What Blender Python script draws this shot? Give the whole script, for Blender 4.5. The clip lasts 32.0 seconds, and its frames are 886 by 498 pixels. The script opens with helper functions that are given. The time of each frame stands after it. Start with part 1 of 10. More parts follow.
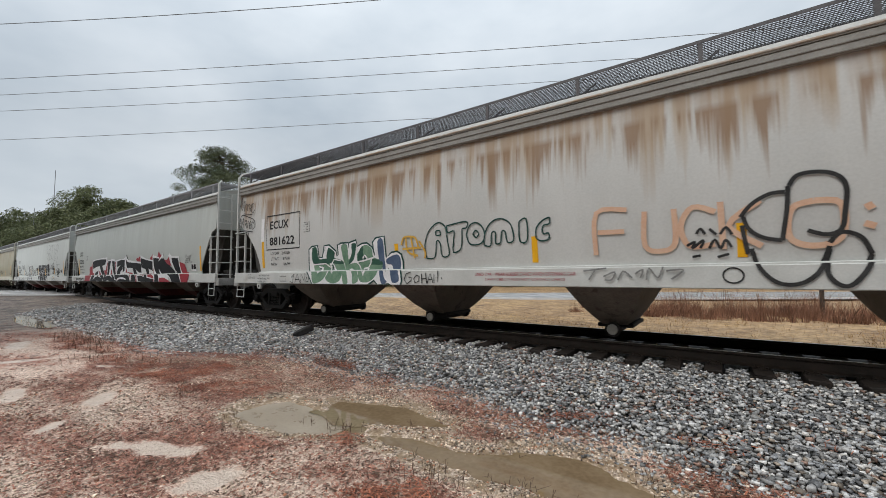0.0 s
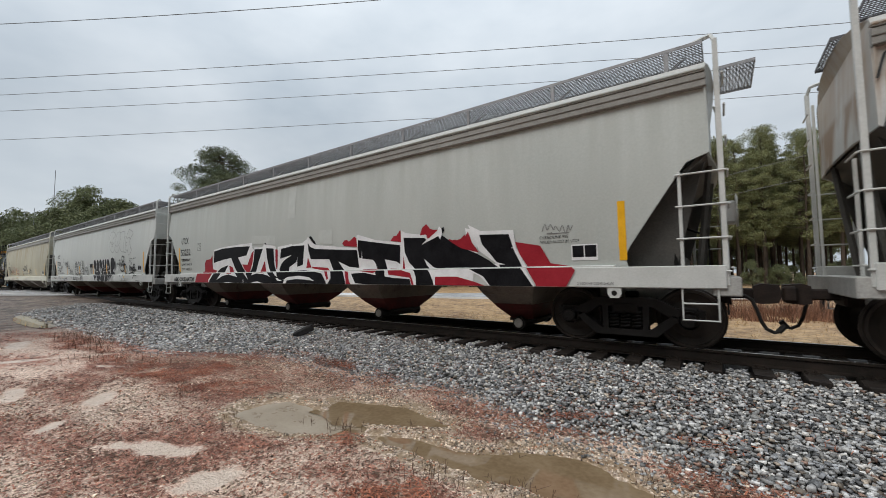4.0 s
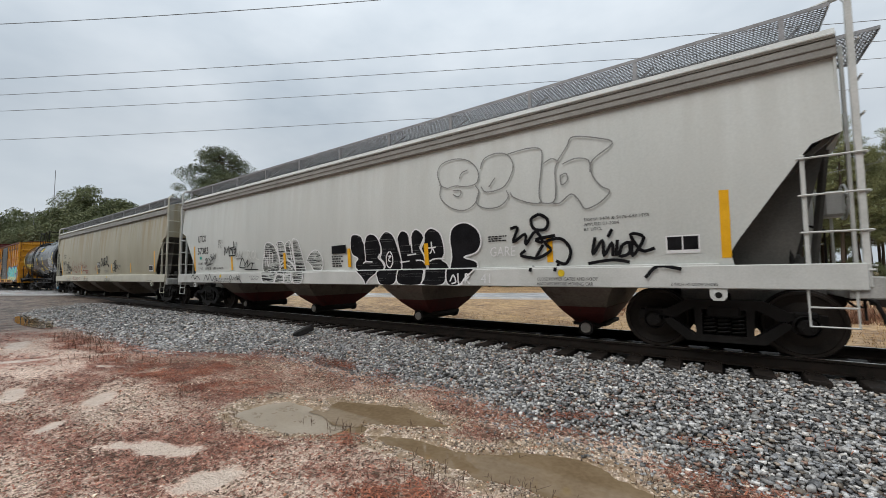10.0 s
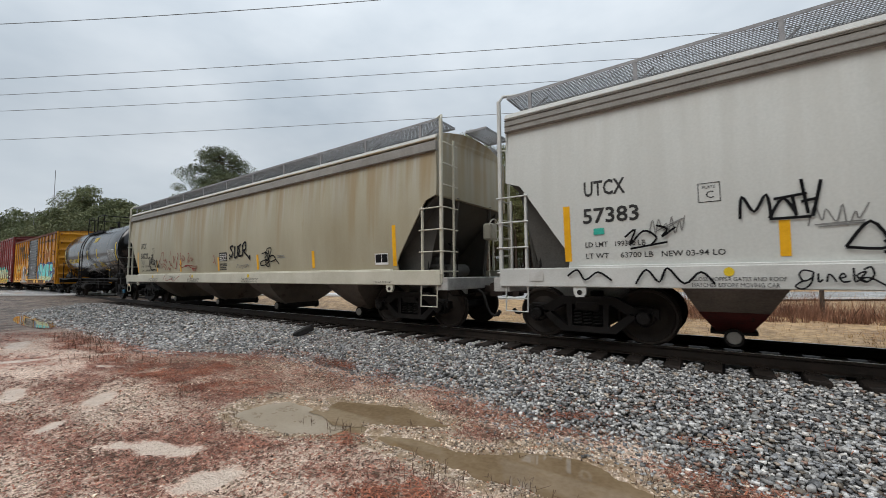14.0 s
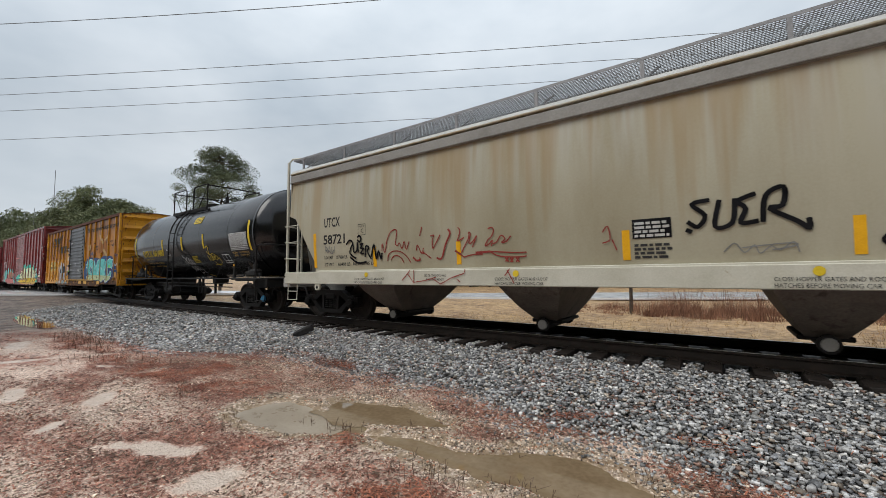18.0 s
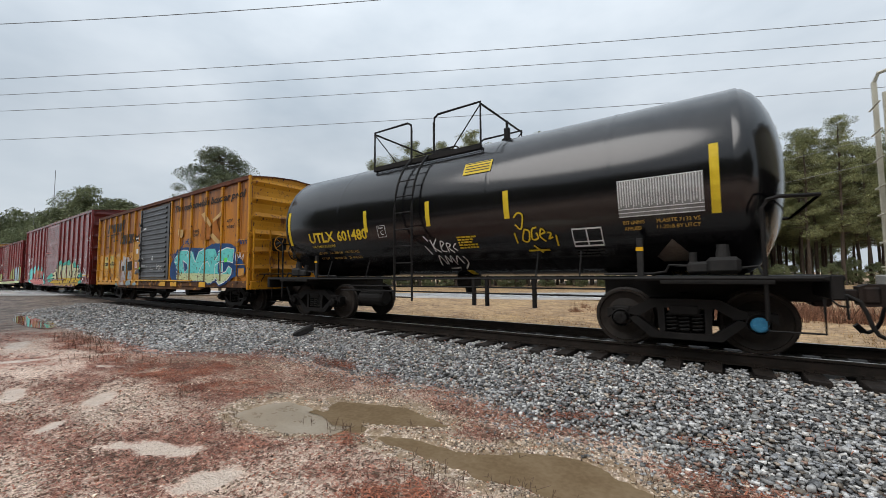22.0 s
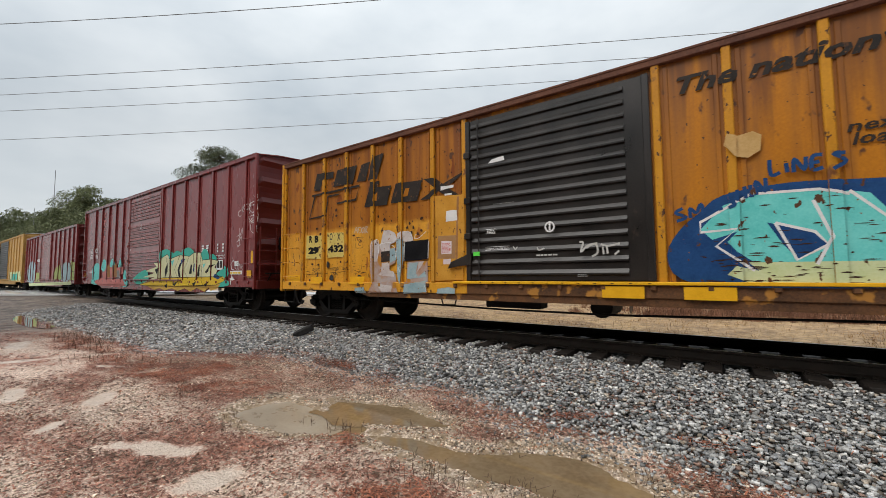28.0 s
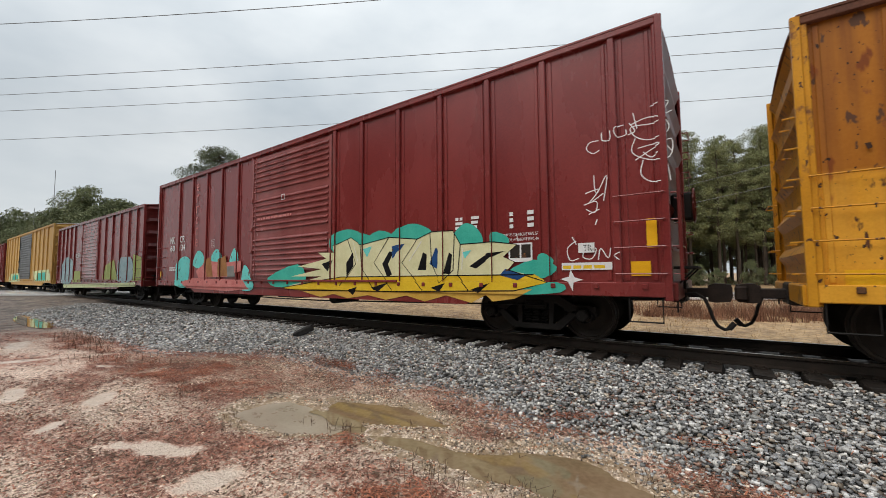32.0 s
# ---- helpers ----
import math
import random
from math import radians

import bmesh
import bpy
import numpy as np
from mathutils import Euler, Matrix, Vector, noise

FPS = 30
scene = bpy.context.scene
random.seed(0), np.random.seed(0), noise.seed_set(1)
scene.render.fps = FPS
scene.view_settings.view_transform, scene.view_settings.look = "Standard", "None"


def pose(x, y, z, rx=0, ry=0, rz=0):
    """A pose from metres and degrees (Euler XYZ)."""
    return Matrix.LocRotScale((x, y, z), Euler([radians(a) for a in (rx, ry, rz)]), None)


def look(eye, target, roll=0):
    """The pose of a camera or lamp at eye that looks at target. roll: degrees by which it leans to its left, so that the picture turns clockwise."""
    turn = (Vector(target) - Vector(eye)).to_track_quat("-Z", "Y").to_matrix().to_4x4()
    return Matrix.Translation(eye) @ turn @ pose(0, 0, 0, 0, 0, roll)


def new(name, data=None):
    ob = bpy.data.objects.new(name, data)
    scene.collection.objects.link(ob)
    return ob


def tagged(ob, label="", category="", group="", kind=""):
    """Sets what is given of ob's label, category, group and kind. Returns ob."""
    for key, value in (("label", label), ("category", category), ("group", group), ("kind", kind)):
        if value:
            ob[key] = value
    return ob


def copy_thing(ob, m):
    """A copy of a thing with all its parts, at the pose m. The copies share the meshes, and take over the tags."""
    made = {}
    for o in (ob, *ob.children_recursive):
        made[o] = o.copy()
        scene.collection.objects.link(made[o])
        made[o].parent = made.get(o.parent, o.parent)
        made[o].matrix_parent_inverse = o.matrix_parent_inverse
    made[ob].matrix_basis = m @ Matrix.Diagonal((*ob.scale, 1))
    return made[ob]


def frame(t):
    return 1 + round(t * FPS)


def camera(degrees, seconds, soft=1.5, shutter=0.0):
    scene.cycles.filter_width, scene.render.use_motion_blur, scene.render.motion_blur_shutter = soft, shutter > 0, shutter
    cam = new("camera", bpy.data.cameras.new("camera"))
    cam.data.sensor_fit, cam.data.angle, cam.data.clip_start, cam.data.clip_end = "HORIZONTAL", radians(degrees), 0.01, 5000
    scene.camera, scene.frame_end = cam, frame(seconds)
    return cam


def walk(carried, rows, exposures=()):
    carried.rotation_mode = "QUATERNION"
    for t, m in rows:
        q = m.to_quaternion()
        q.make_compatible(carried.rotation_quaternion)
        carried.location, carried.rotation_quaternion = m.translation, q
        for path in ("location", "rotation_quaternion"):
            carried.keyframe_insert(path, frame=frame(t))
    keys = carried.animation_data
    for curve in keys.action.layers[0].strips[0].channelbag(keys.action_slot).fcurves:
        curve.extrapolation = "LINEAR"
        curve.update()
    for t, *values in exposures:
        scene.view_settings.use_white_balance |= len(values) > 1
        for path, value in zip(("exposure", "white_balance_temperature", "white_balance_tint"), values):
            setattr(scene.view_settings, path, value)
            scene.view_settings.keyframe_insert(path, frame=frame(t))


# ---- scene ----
import collections

TRACK_Y = 8.10
cam = camera(97.16, 32.0, soft=0.35, shutter=0.15)
EYE = (0.0, 0.0, 1.183)
YAW, TILT = radians(54.55), radians(3.73)
AIM = (EYE[0] - math.cos(YAW) * math.cos(TILT), EYE[1] + math.sin(YAW) * math.cos(TILT), EYE[2] + math.sin(TILT))
walk(cam, [(0, look(EYE, AIM, -0.452)), (32, look(EYE, AIM, -0.452))], exposures=[(0, 0.0, 6500, 10), (16, 0.0, 6500, 10), (22, 0.06, 6450, 10), (25, 0.08, 6350, 10), (28, 0.11, 6750, 10), (32, 0.11, 6800, 10)])

# ---- overcast sky and a wide, weak sun ----
SUN_EL, SUN_AZ = radians(52), radians(250)
world = bpy.data.worlds.new("overcast_sky")
scene.world = world
world.use_nodes = True


def build_sky():
    nt = world.node_tree
    nt.nodes.clear()
    N = nt.nodes.new
    out, bg, sky = N("ShaderNodeOutputWorld"), N("ShaderNodeBackground"), N("ShaderNodeTexSky")
    sky.sky_type, sky.sun_disc = "NISHITA", False
    sky.sun_elevation, sky.sun_rotation = SUN_EL, radians(90) - SUN_AZ
    sky.air_density, sky.dust_density, sky.ozone_density = 1.0, 4.0, 1.0
    tc, mp, no, ra = N("ShaderNodeTexCoord"), N("ShaderNodeMapping"), N("ShaderNodeTexNoise"), N("ShaderNodeValToRGB")
    mp.inputs["Scale"].default_value = (1.0, 1.0, 2.2)
    no.inputs["Scale"].default_value, no.inputs["Detail"].default_value, no.inputs["Roughness"].default_value = 2.3, 5.0, 0.5
    ra.color_ramp.elements[0].position, ra.color_ramp.elements[0].color = 0.30, (4.7, 5.40, 6.05, 1)
    ra.color_ramp.elements[1].position, ra.color_ramp.elements[1].color = 0.72, (7.4, 7.95, 8.4, 1)
    # the cloud layer brightens towards the zenith
    sep, zen = N("ShaderNodeSeparateXYZ"), N("ShaderNodeMapRange")
    zen.inputs["From Min"].default_value, zen.inputs["From Max"].default_value = 0.30, 1.0
    zen.inputs["To Min"].default_value, zen.inputs["To Max"].default_value = 1.0, 1.9
    mul, mix = N("ShaderNodeVectorMath"), N("ShaderNodeMix")
    mul.operation = "SCALE"
    mix.data_type, mix.inputs["Factor"].default_value = "RGBA", 0.88
    L = nt.links.new
    L(tc.outputs["Generated"], mp.inputs["Vector"])
    L(mp.outputs["Vector"], no.inputs["Vector"])
    L(no.outputs["Fac"], ra.inputs["Fac"])
    L(tc.outputs["Generated"], sep.inputs["Vector"])
    L(sep.outputs["Z"], zen.inputs["Value"])
    L(ra.outputs["Color"], mul.inputs[0])
    L(zen.outputs["Result"], mul.inputs["Scale"])
    L(sky.outputs["Color"], mix.inputs["A"])
    L(mul.outputs["Vector"], mix.inputs["B"])
    L(mix.outputs["Result"], bg.inputs["Color"])
    bg.inputs["Strength"].default_value = 0.1
    L(bg.outputs["Background"], out.inputs["Surface"])


build_sky()
sun = new("sun", bpy.data.lights.new("sun", "SUN"))
sun.data.energy, sun.data.angle, sun.data.color = 1.4, radians(40), (1.0, 0.97, 0.93)
sun.matrix_world = look((0, 0, 60), Vector((0, 0, 60)) - Vector((math.cos(SUN_EL) * math.cos(SUN_AZ), math.cos(SUN_EL) * math.sin(SUN_AZ), math.sin(SUN_EL))))
scene.view_settings.exposure = 0.0


# ---- materials ----
def material(name, ca, cb, rough=0.6, metal=0.0, big=1.5, fine=40.0, bump=0.15, streak=0.0, spots=None, top_rust_sheen=None, spot_at=0.62, fine_mix=0.35, island=False, spec=0.28, streak_from=0.40, tints=(), vary=(0.28, 1.75)):
    """Two colours mixed by a broad and a fine noise. streak stretches the broad noise upright; spots adds a third
    colour in patches;
    streaks given as (colour, height, reach, amount) hang from a height: run-off stains, and on the tank painted sky
    sheen."""
    m = bpy.data.materials.new(name)
    m.use_nodes = True
    nt = m.node_tree
    N, L = nt.nodes.new, nt.links.new
    bs = nt.nodes["Principled BSDF"]
    bs.inputs["Metallic"].default_value = metal
    bs.inputs["Specular IOR Level"].default_value = spec
    tc, mp, n1, n2 = N("ShaderNodeTexCoord"), N("ShaderNodeMapping"), N("ShaderNodeTexNoise"), N("ShaderNodeTexNoise")
    mp.inputs["Scale"].default_value = (1, 1, 1 - 0.94 * streak)
    L(tc.outputs["Object"], mp.inputs["Vector"])
    n1.inputs["Scale"].default_value, n1.inputs["Detail"].default_value, n1.inputs["Roughness"].default_value = big, 6, 0.6
    n2.inputs["Scale"].default_value, n2.inputs["Detail"].default_value = fine, 4
    L(mp.outputs["Vector"], n1.inputs["Vector"])
    L(tc.outputs["Object"], n2.inputs["Vector"])
    sm = N("ShaderNodeMix")
    sm.inputs["Factor"].default_value = fine_mix
    L(n1.outputs["Fac"], sm.inputs["A"])
    L(n2.outputs["Fac"], sm.inputs["B"])
    ramp = N("ShaderNodeValToRGB")
    ramp.color_ramp.elements[0].position, ramp.color_ramp.elements[0].color = 0.36, (*ca, 1)
    ramp.color_ramp.elements[1].position, ramp.color_ramp.elements[1].color = 0.64, (*cb, 1)
    L(sm.outputs["Result"], ramp.inputs["Fac"])
    col = ramp.outputs["Color"]
    if island:
        ge, hs = N("ShaderNodeNewGeometry"), N("ShaderNodeHueSaturation")
        mr = N("ShaderNodeMapRange")
        mr.inputs["To Min"].default_value, mr.inputs["To Max"].default_value = vary
        L(ge.outputs["Random Per Island"], mr.inputs["Value"])
        L(mr.outputs["Result"], hs.inputs["Value"])
        L(col, hs.inputs["Color"])
        col = hs.outputs["Color"]
        if tints:
            # some pieces are of another colour
            wn, tr, tm = N("ShaderNodeTexWhiteNoise"), N("ShaderNodeValToRGB"), N("ShaderNodeMix")
            wn.noise_dimensions = "1D"
            L(ge.outputs["Random Per Island"], wn.inputs["W"])
            tr.color_ramp.interpolation = "CONSTANT"
            for k, (at, tint) in enumerate(tints):
                el = tr.color_ramp.elements[k] if k < 2 else tr.color_ramp.elements.new(at)
                el.position, el.color = at, (*tint, 1)
            L(wn.outputs["Value"], tr.inputs["Fac"])
            tm.data_type, tm.blend_type, tm.inputs["Factor"].default_value = "RGBA", "MULTIPLY", 1.0
            L(col, tm.inputs["A"])
            L(tr.outputs["Color"], tm.inputs["B"])
            col = tm.outputs["Result"]
    if spots:
        n3, r3, mx = N("ShaderNodeTexNoise"), N("ShaderNodeValToRGB"), N("ShaderNodeMix")
        n3.inputs["Scale"].default_value, n3.inputs["Detail"].default_value, n3.inputs["Roughness"].default_value = big * 2.3, 8, 0.68
        L(mp.outputs["Vector"], n3.inputs["Vector"])
        r3.color_ramp.elements[0].position, r3.color_ramp.elements[1].position = spot_at, spot_at + 0.08
        L(n3.outputs["Fac"], r3.inputs["Fac"])
        mx.data_type = "RGBA"
        L(r3.outputs["Color"], mx.inputs["Factor"])
        L(col, mx.inputs["A"])
        mx.inputs["B"].default_value = (*spots, 1)
        col = mx.outputs["Result"]
    if top_rust_sheen:
        rc, zt, reach, amount = top_rust_sheen
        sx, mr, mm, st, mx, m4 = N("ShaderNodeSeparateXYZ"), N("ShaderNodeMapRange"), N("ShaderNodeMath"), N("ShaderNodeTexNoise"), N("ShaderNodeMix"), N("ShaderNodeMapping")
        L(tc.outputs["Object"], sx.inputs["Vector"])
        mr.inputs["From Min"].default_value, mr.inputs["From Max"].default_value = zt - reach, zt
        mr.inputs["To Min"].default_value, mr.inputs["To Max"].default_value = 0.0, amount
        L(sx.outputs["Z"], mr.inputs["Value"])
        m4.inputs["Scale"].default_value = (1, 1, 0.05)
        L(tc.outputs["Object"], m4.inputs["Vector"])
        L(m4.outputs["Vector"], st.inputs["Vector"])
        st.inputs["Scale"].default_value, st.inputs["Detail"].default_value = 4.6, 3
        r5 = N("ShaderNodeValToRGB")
        r5.color_ramp.elements[0].position, r5.color_ramp.elements[1].position = streak_from, streak_from + 0.22
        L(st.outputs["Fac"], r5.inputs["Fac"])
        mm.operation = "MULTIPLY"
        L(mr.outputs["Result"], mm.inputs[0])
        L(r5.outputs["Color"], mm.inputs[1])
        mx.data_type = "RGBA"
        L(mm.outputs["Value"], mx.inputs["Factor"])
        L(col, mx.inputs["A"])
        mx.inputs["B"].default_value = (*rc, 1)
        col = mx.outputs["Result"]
    L(col, bs.inputs["Base Color"])
    rr = N("ShaderNodeMapRange")
    rr.inputs["To Min"].default_value, rr.inputs["To Max"].default_value = max(0.03, rough - 0.15), min(1, rough + 0.15)
    L(n1.outputs["Fac"], rr.inputs["Value"])
    L(rr.outputs["Result"], bs.inputs["Roughness"])
    if bump:
        bp = N("ShaderNodeBump")
        bp.inputs["Strength"].default_value, bp.inputs["Distance"].default_value = bump, 0.02
        L(sm.outputs["Result"], bp.inputs["Height"])
        L(bp.outputs["Normal"], bs.inputs["Normal"])
    return m


def flecks(m, colour, scale=9.0, at=0.66, wide=0.03, drip=1.0):
    """Adds small rust specks, drawn out downwards by drip, over a material."""
    nt = m.node_tree
    N, L = nt.nodes.new, nt.links.new
    base = nt.nodes["Principled BSDF"].inputs["Base Color"]
    old = base.links[0].from_socket
    tc, mp, no, ra, mx = N("ShaderNodeTexCoord"), N("ShaderNodeMapping"), N("ShaderNodeTexNoise"), N("ShaderNodeValToRGB"), N("ShaderNodeMix")
    mp.inputs["Scale"].default_value = (1, 1, 1 / drip)
    no.inputs["Scale"].default_value, no.inputs["Detail"].default_value = scale, 3
    ra.color_ramp.elements[0].position, ra.color_ramp.elements[1].position = at, at + wide
    L(tc.outputs["Object"], mp.inputs["Vector"])
    L(mp.outputs["Vector"], no.inputs["Vector"])
    L(no.outputs["Fac"], ra.inputs["Fac"])
    mx.data_type = "RGBA"
    L(ra.outputs["Color"], mx.inputs["Factor"])
    L(old, mx.inputs["A"])
    mx.inputs["B"].default_value = (*colour, 1)
    L(mx.outputs["Result"], base)
    return m


def two_tone(m, colour, z, soft=0.06):
    """A second coat above a height, with a ragged edge."""
    nt = m.node_tree
    N, L = nt.nodes.new, nt.links.new
    base = nt.nodes["Principled BSDF"].inputs["Base Color"]
    old = base.links[0].from_socket
    tc, sx, no, ad, mr, tint, mx = N("ShaderNodeTexCoord"), N("ShaderNodeSeparateXYZ"), N("ShaderNodeTexNoise"), N("ShaderNodeMath"), N("ShaderNodeMapRange"), N("ShaderNodeMix"), N("ShaderNodeMix")
    L(tc.outputs["Object"], sx.inputs["Vector"])
    L(tc.outputs["Object"], no.inputs["Vector"])
    no.inputs["Scale"].default_value, no.inputs["Detail"].default_value = 3.0, 6
    ad.operation = "MULTIPLY_ADD"
    L(no.outputs["Fac"], ad.inputs[0])
    ad.inputs[1].default_value = 0.16
    L(sx.outputs["Z"], ad.inputs[2])
    mr.inputs["From Min"].default_value, mr.inputs["From Max"].default_value = z + 0.08 - soft, z + 0.08 + soft
    L(ad.outputs["Value"], mr.inputs["Value"])
    tint.data_type, tint.blend_type, tint.inputs["Factor"].default_value = "RGBA", "MULTIPLY", 1.0
    L(old, tint.inputs["A"])
    tint.inputs["B"].default_value = (*colour, 1)
    mx.data_type = "RGBA"
    L(mr.outputs["Result"], mx.inputs["Factor"])
    L(old, mx.inputs["A"])
    L(tint.outputs["Result"], mx.inputs["B"])
    L(mx.outputs["Result"], base)
    return m


def run_off(m, colour, top, reach, scale=4.5, fade=0.55, amount=0.9, above=0.2):
    """Stains that run down from a height in fingers of uneven length."""
    nt = m.node_tree
    N, L = nt.nodes.new, nt.links.new
    base = nt.nodes["Principled BSDF"].inputs["Base Color"]
    old = base.links[0].from_socket
    tc, mp, sx, no, ln = N("ShaderNodeTexCoord"), N("ShaderNodeMapping"), N("ShaderNodeSeparateXYZ"), N("ShaderNodeTexNoise"), N("ShaderNodeMapRange")
    mp.inputs["Scale"].default_value = (1, 0.3, 0.035)
    L(tc.outputs["Object"], mp.inputs["Vector"])
    L(tc.outputs["Object"], sx.inputs["Vector"])
    no.inputs["Scale"].default_value, no.inputs["Detail"].default_value, no.inputs["Roughness"].default_value = scale, 3, 0.6
    L(mp.outputs["Vector"], no.inputs["Vector"])
    ln.inputs["From Min"].default_value, ln.inputs["From Max"].default_value = 0.36, 0.64
    ln.inputs["To Min"].default_value, ln.inputs["To Max"].default_value = -0.25, 1.0
    L(no.outputs["Fac"], ln.inputs["Value"])
    ad, mr, up, mu, mx = N("ShaderNodeMath"), N("ShaderNodeMapRange"), N("ShaderNodeMapRange"), N("ShaderNodeMath"), N("ShaderNodeMix")
    ad.operation, ad.inputs[1].default_value = "MULTIPLY_ADD", reach
    L(ln.outputs["Result"], ad.inputs[0])
    L(sx.outputs["Z"], ad.inputs[2])
    mr.inputs["From Min"].default_value, mr.inputs["From Max"].default_value, mr.inputs["To Max"].default_value = top, top + fade, amount
    L(ad.outputs["Value"], mr.inputs["Value"])
    up.inputs["From Min"].default_value, up.inputs["From Max"].default_value = top - 0.02, top + 0.10
    up.inputs["To Min"].default_value, up.inputs["To Max"].default_value = 1.0, above
    L(sx.outputs["Z"], up.inputs["Value"])
    mu.operation = "MULTIPLY"
    L(mr.outputs["Result"], mu.inputs[0])
    L(up.outputs["Result"], mu.inputs[1])
    mx.data_type = "RGBA"
    L(mu.outputs["Value"], mx.inputs["Factor"])
    L(old, mx.inputs["A"])
    mx.inputs["B"].default_value = (*colour, 1)
    L(mx.outputs["Result"], base)
    return m


M = {}
M["steel_black"] = material("dark_steel", (0.006, 0.0055, 0.0052), (0.017, 0.015, 0.014), 0.6, 0, 3, 60, 0.2, spec=0.2)
M["spring"] = material("spring_steel", (0.006, 0.0055, 0.005), (0.016, 0.014, 0.012), 0.5, 0, 6, 60, 0.1)
# grime, with the shade on the inward-sloping bays put into both bay colours
M["bay_grey"] = material("grimy_shaded_bay_paint", (0.105, 0.088, 0.073), (0.20, 0.172, 0.145), 0.65, 0, 1.4, 30, 0.1, spots=(0.09, 0.072, 0.06), spot_at=0.57)
M["bay_red"] = material("dark_red_overspray", (0.055, 0.013, 0.012), (0.12, 0.025, 0.022), 0.6, 0, 3, 30, 0.1, spots=(0.04, 0.025, 0.02), spot_at=0.58)
M["flange"] = material("dark_flange_paint", (0.10, 0.09, 0.075), (0.18, 0.165, 0.14), 0.6, 0, 3, 40, 0.05)
M["wheel"] = material("wheel_steel", (0.016, 0.013, 0.011), (0.042, 0.033, 0.027), 0.55, 0.0, 5, 70, 0.1, spec=0.25)
M["tread"] = material("polished_tread", (0.25, 0.24, 0.23), (0.40, 0.39, 0.37), 0.3, 1.0, 5, 70, 0.05)
M["rail"] = material("rusty_rail", (0.010, 0.008, 0.006), (0.030, 0.021, 0.016), 0.6, 0.1, 4, 60, 0.2)
M["railhead"] = material("worn_rail_head", (0.55, 0.54, 0.53), (0.75, 0.74, 0.73), 0.36, 1.0, 3, 50, 0.05)
M["tie"] = material("creosote_timber", (0.010, 0.008, 0.007), (0.032, 0.024, 0.019), 0.7, 0, 3, 40, 0.6)
# dark grey that carries the shade under the hoppers' overhanging ends
M["grey_dark"] = material("shaded_grey_paint", (0.055, 0.053, 0.048), (0.10, 0.096, 0.086), 0.6, 0, 1.2, 40, 0.08)
M["hopper_light"] = material("light_grey_paint", (0.405, 0.425, 0.398), (0.49, 0.512, 0.482), 0.42, 0, 0.8, 30, 0.04, 0.8, top_rust_sheen=((0.35, 0.355, 0.32), 4.2, 2.2, 0.5))
M["hopper_white"] = material("chalky_white_paint", (0.50, 0.518, 0.492), (0.60, 0.617, 0.588), 0.42, 0, 0.8, 30, 0.04, 0.8, top_rust_sheen=((0.43, 0.425, 0.385), 4.2, 2.5, 0.4))
M["hopper_rust"] = material("rust_streaked_paint", (0.47, 0.475, 0.455), (0.575, 0.578, 0.556), 0.45, 0, 0.8, 30, 0.04, 0.8, top_rust_sheen=((0.40, 0.31, 0.23), 3.95, 1.1, 0.8))
run_off(run_off(M["hopper_rust"], (0.37, 0.265, 0.16), 3.78, 1.6, 3.2, 0.9, 0.75, 0.6), (0.255, 0.16, 0.092), 3.46, 1.15, 5.5, 0.6, 0.85, 0.25)
M["hopper_cream"] = material("stained_cream_paint", (0.31, 0.275, 0.185), (0.42, 0.39, 0.29), 0.45, 0, 0.6, 30, 0.03, 0.8, spots=(0.33, 0.25, 0.13), spot_at=0.62, top_rust_sheen=((0.45, 0.445, 0.395), 4.3, 1.9, 0.9), fine_mix=0.15)
run_off(M["hopper_cream"], (0.30, 0.195, 0.075), 3.72, 2.2, 2.6, 1.6, 0.5, 0.8)
M["sill"] = material("pale_grey_sill_paint", (0.47, 0.48, 0.455), (0.60, 0.605, 0.58), 0.45, 0, 2, 40, 0.05, spots=(0.36, 0.33, 0.27), spot_at=0.68)
M["sill_cream"] = material("cream_sill_paint", (0.47, 0.45, 0.36), (0.60, 0.58, 0.49), 0.45, 0, 2, 40, 0.05, spots=(0.36, 0.30, 0.2), spot_at=0.66)
M["chord"] = material("dull_chord_paint", (0.22, 0.21, 0.19), (0.32, 0.31, 0.285), 0.55, 0, 2, 40, 0.05)
M["grating"] = material("galvanised_grating", (0.20, 0.20, 0.205), (0.33, 0.33, 0.335), 0.5, 0.2, 4, 40, 0.05)
M["grating_dark"] = material("dark_weathered_grating", (0.075, 0.072, 0.075), (0.14, 0.135, 0.14), 0.55, 0.1, 4, 40, 0.05)
# paler streaked top: part of the sky's sheen is put into the colour
M["tank_black"] = material("glossy_black_tank_paint", (0.003, 0.003, 0.0035), (0.007, 0.007, 0.008), 0.06, 0, 0.9, 30, 0.0, 0.5, spec=0.62, top_rust_sheen=((0.05, 0.052, 0.057), 4.25, 1.1, 0.55), streak_from=0.34)
M["tank_black"].node_tree.links.remove(M["tank_black"].node_tree.nodes["Principled BSDF"].inputs["Roughness"].links[0])
M["tank_black"].node_tree.nodes["Principled BSDF"].inputs["Roughness"].default_value = 0.17
M["orange"] = flecks(material("weathered_orange_paint", (0.40, 0.138, 0.010), (0.56, 0.215, 0.012), 0.42, 0, 1.1, 35, 0.08, 0.7, spots=(0.26, 0.095, 0.03), spot_at=0.60, top_rust_sheen=((0.21, 0.085, 0.03), 4.45, 3.6, 1.0)), (0.06, 0.028, 0.018), 14, 0.71, 0.02)
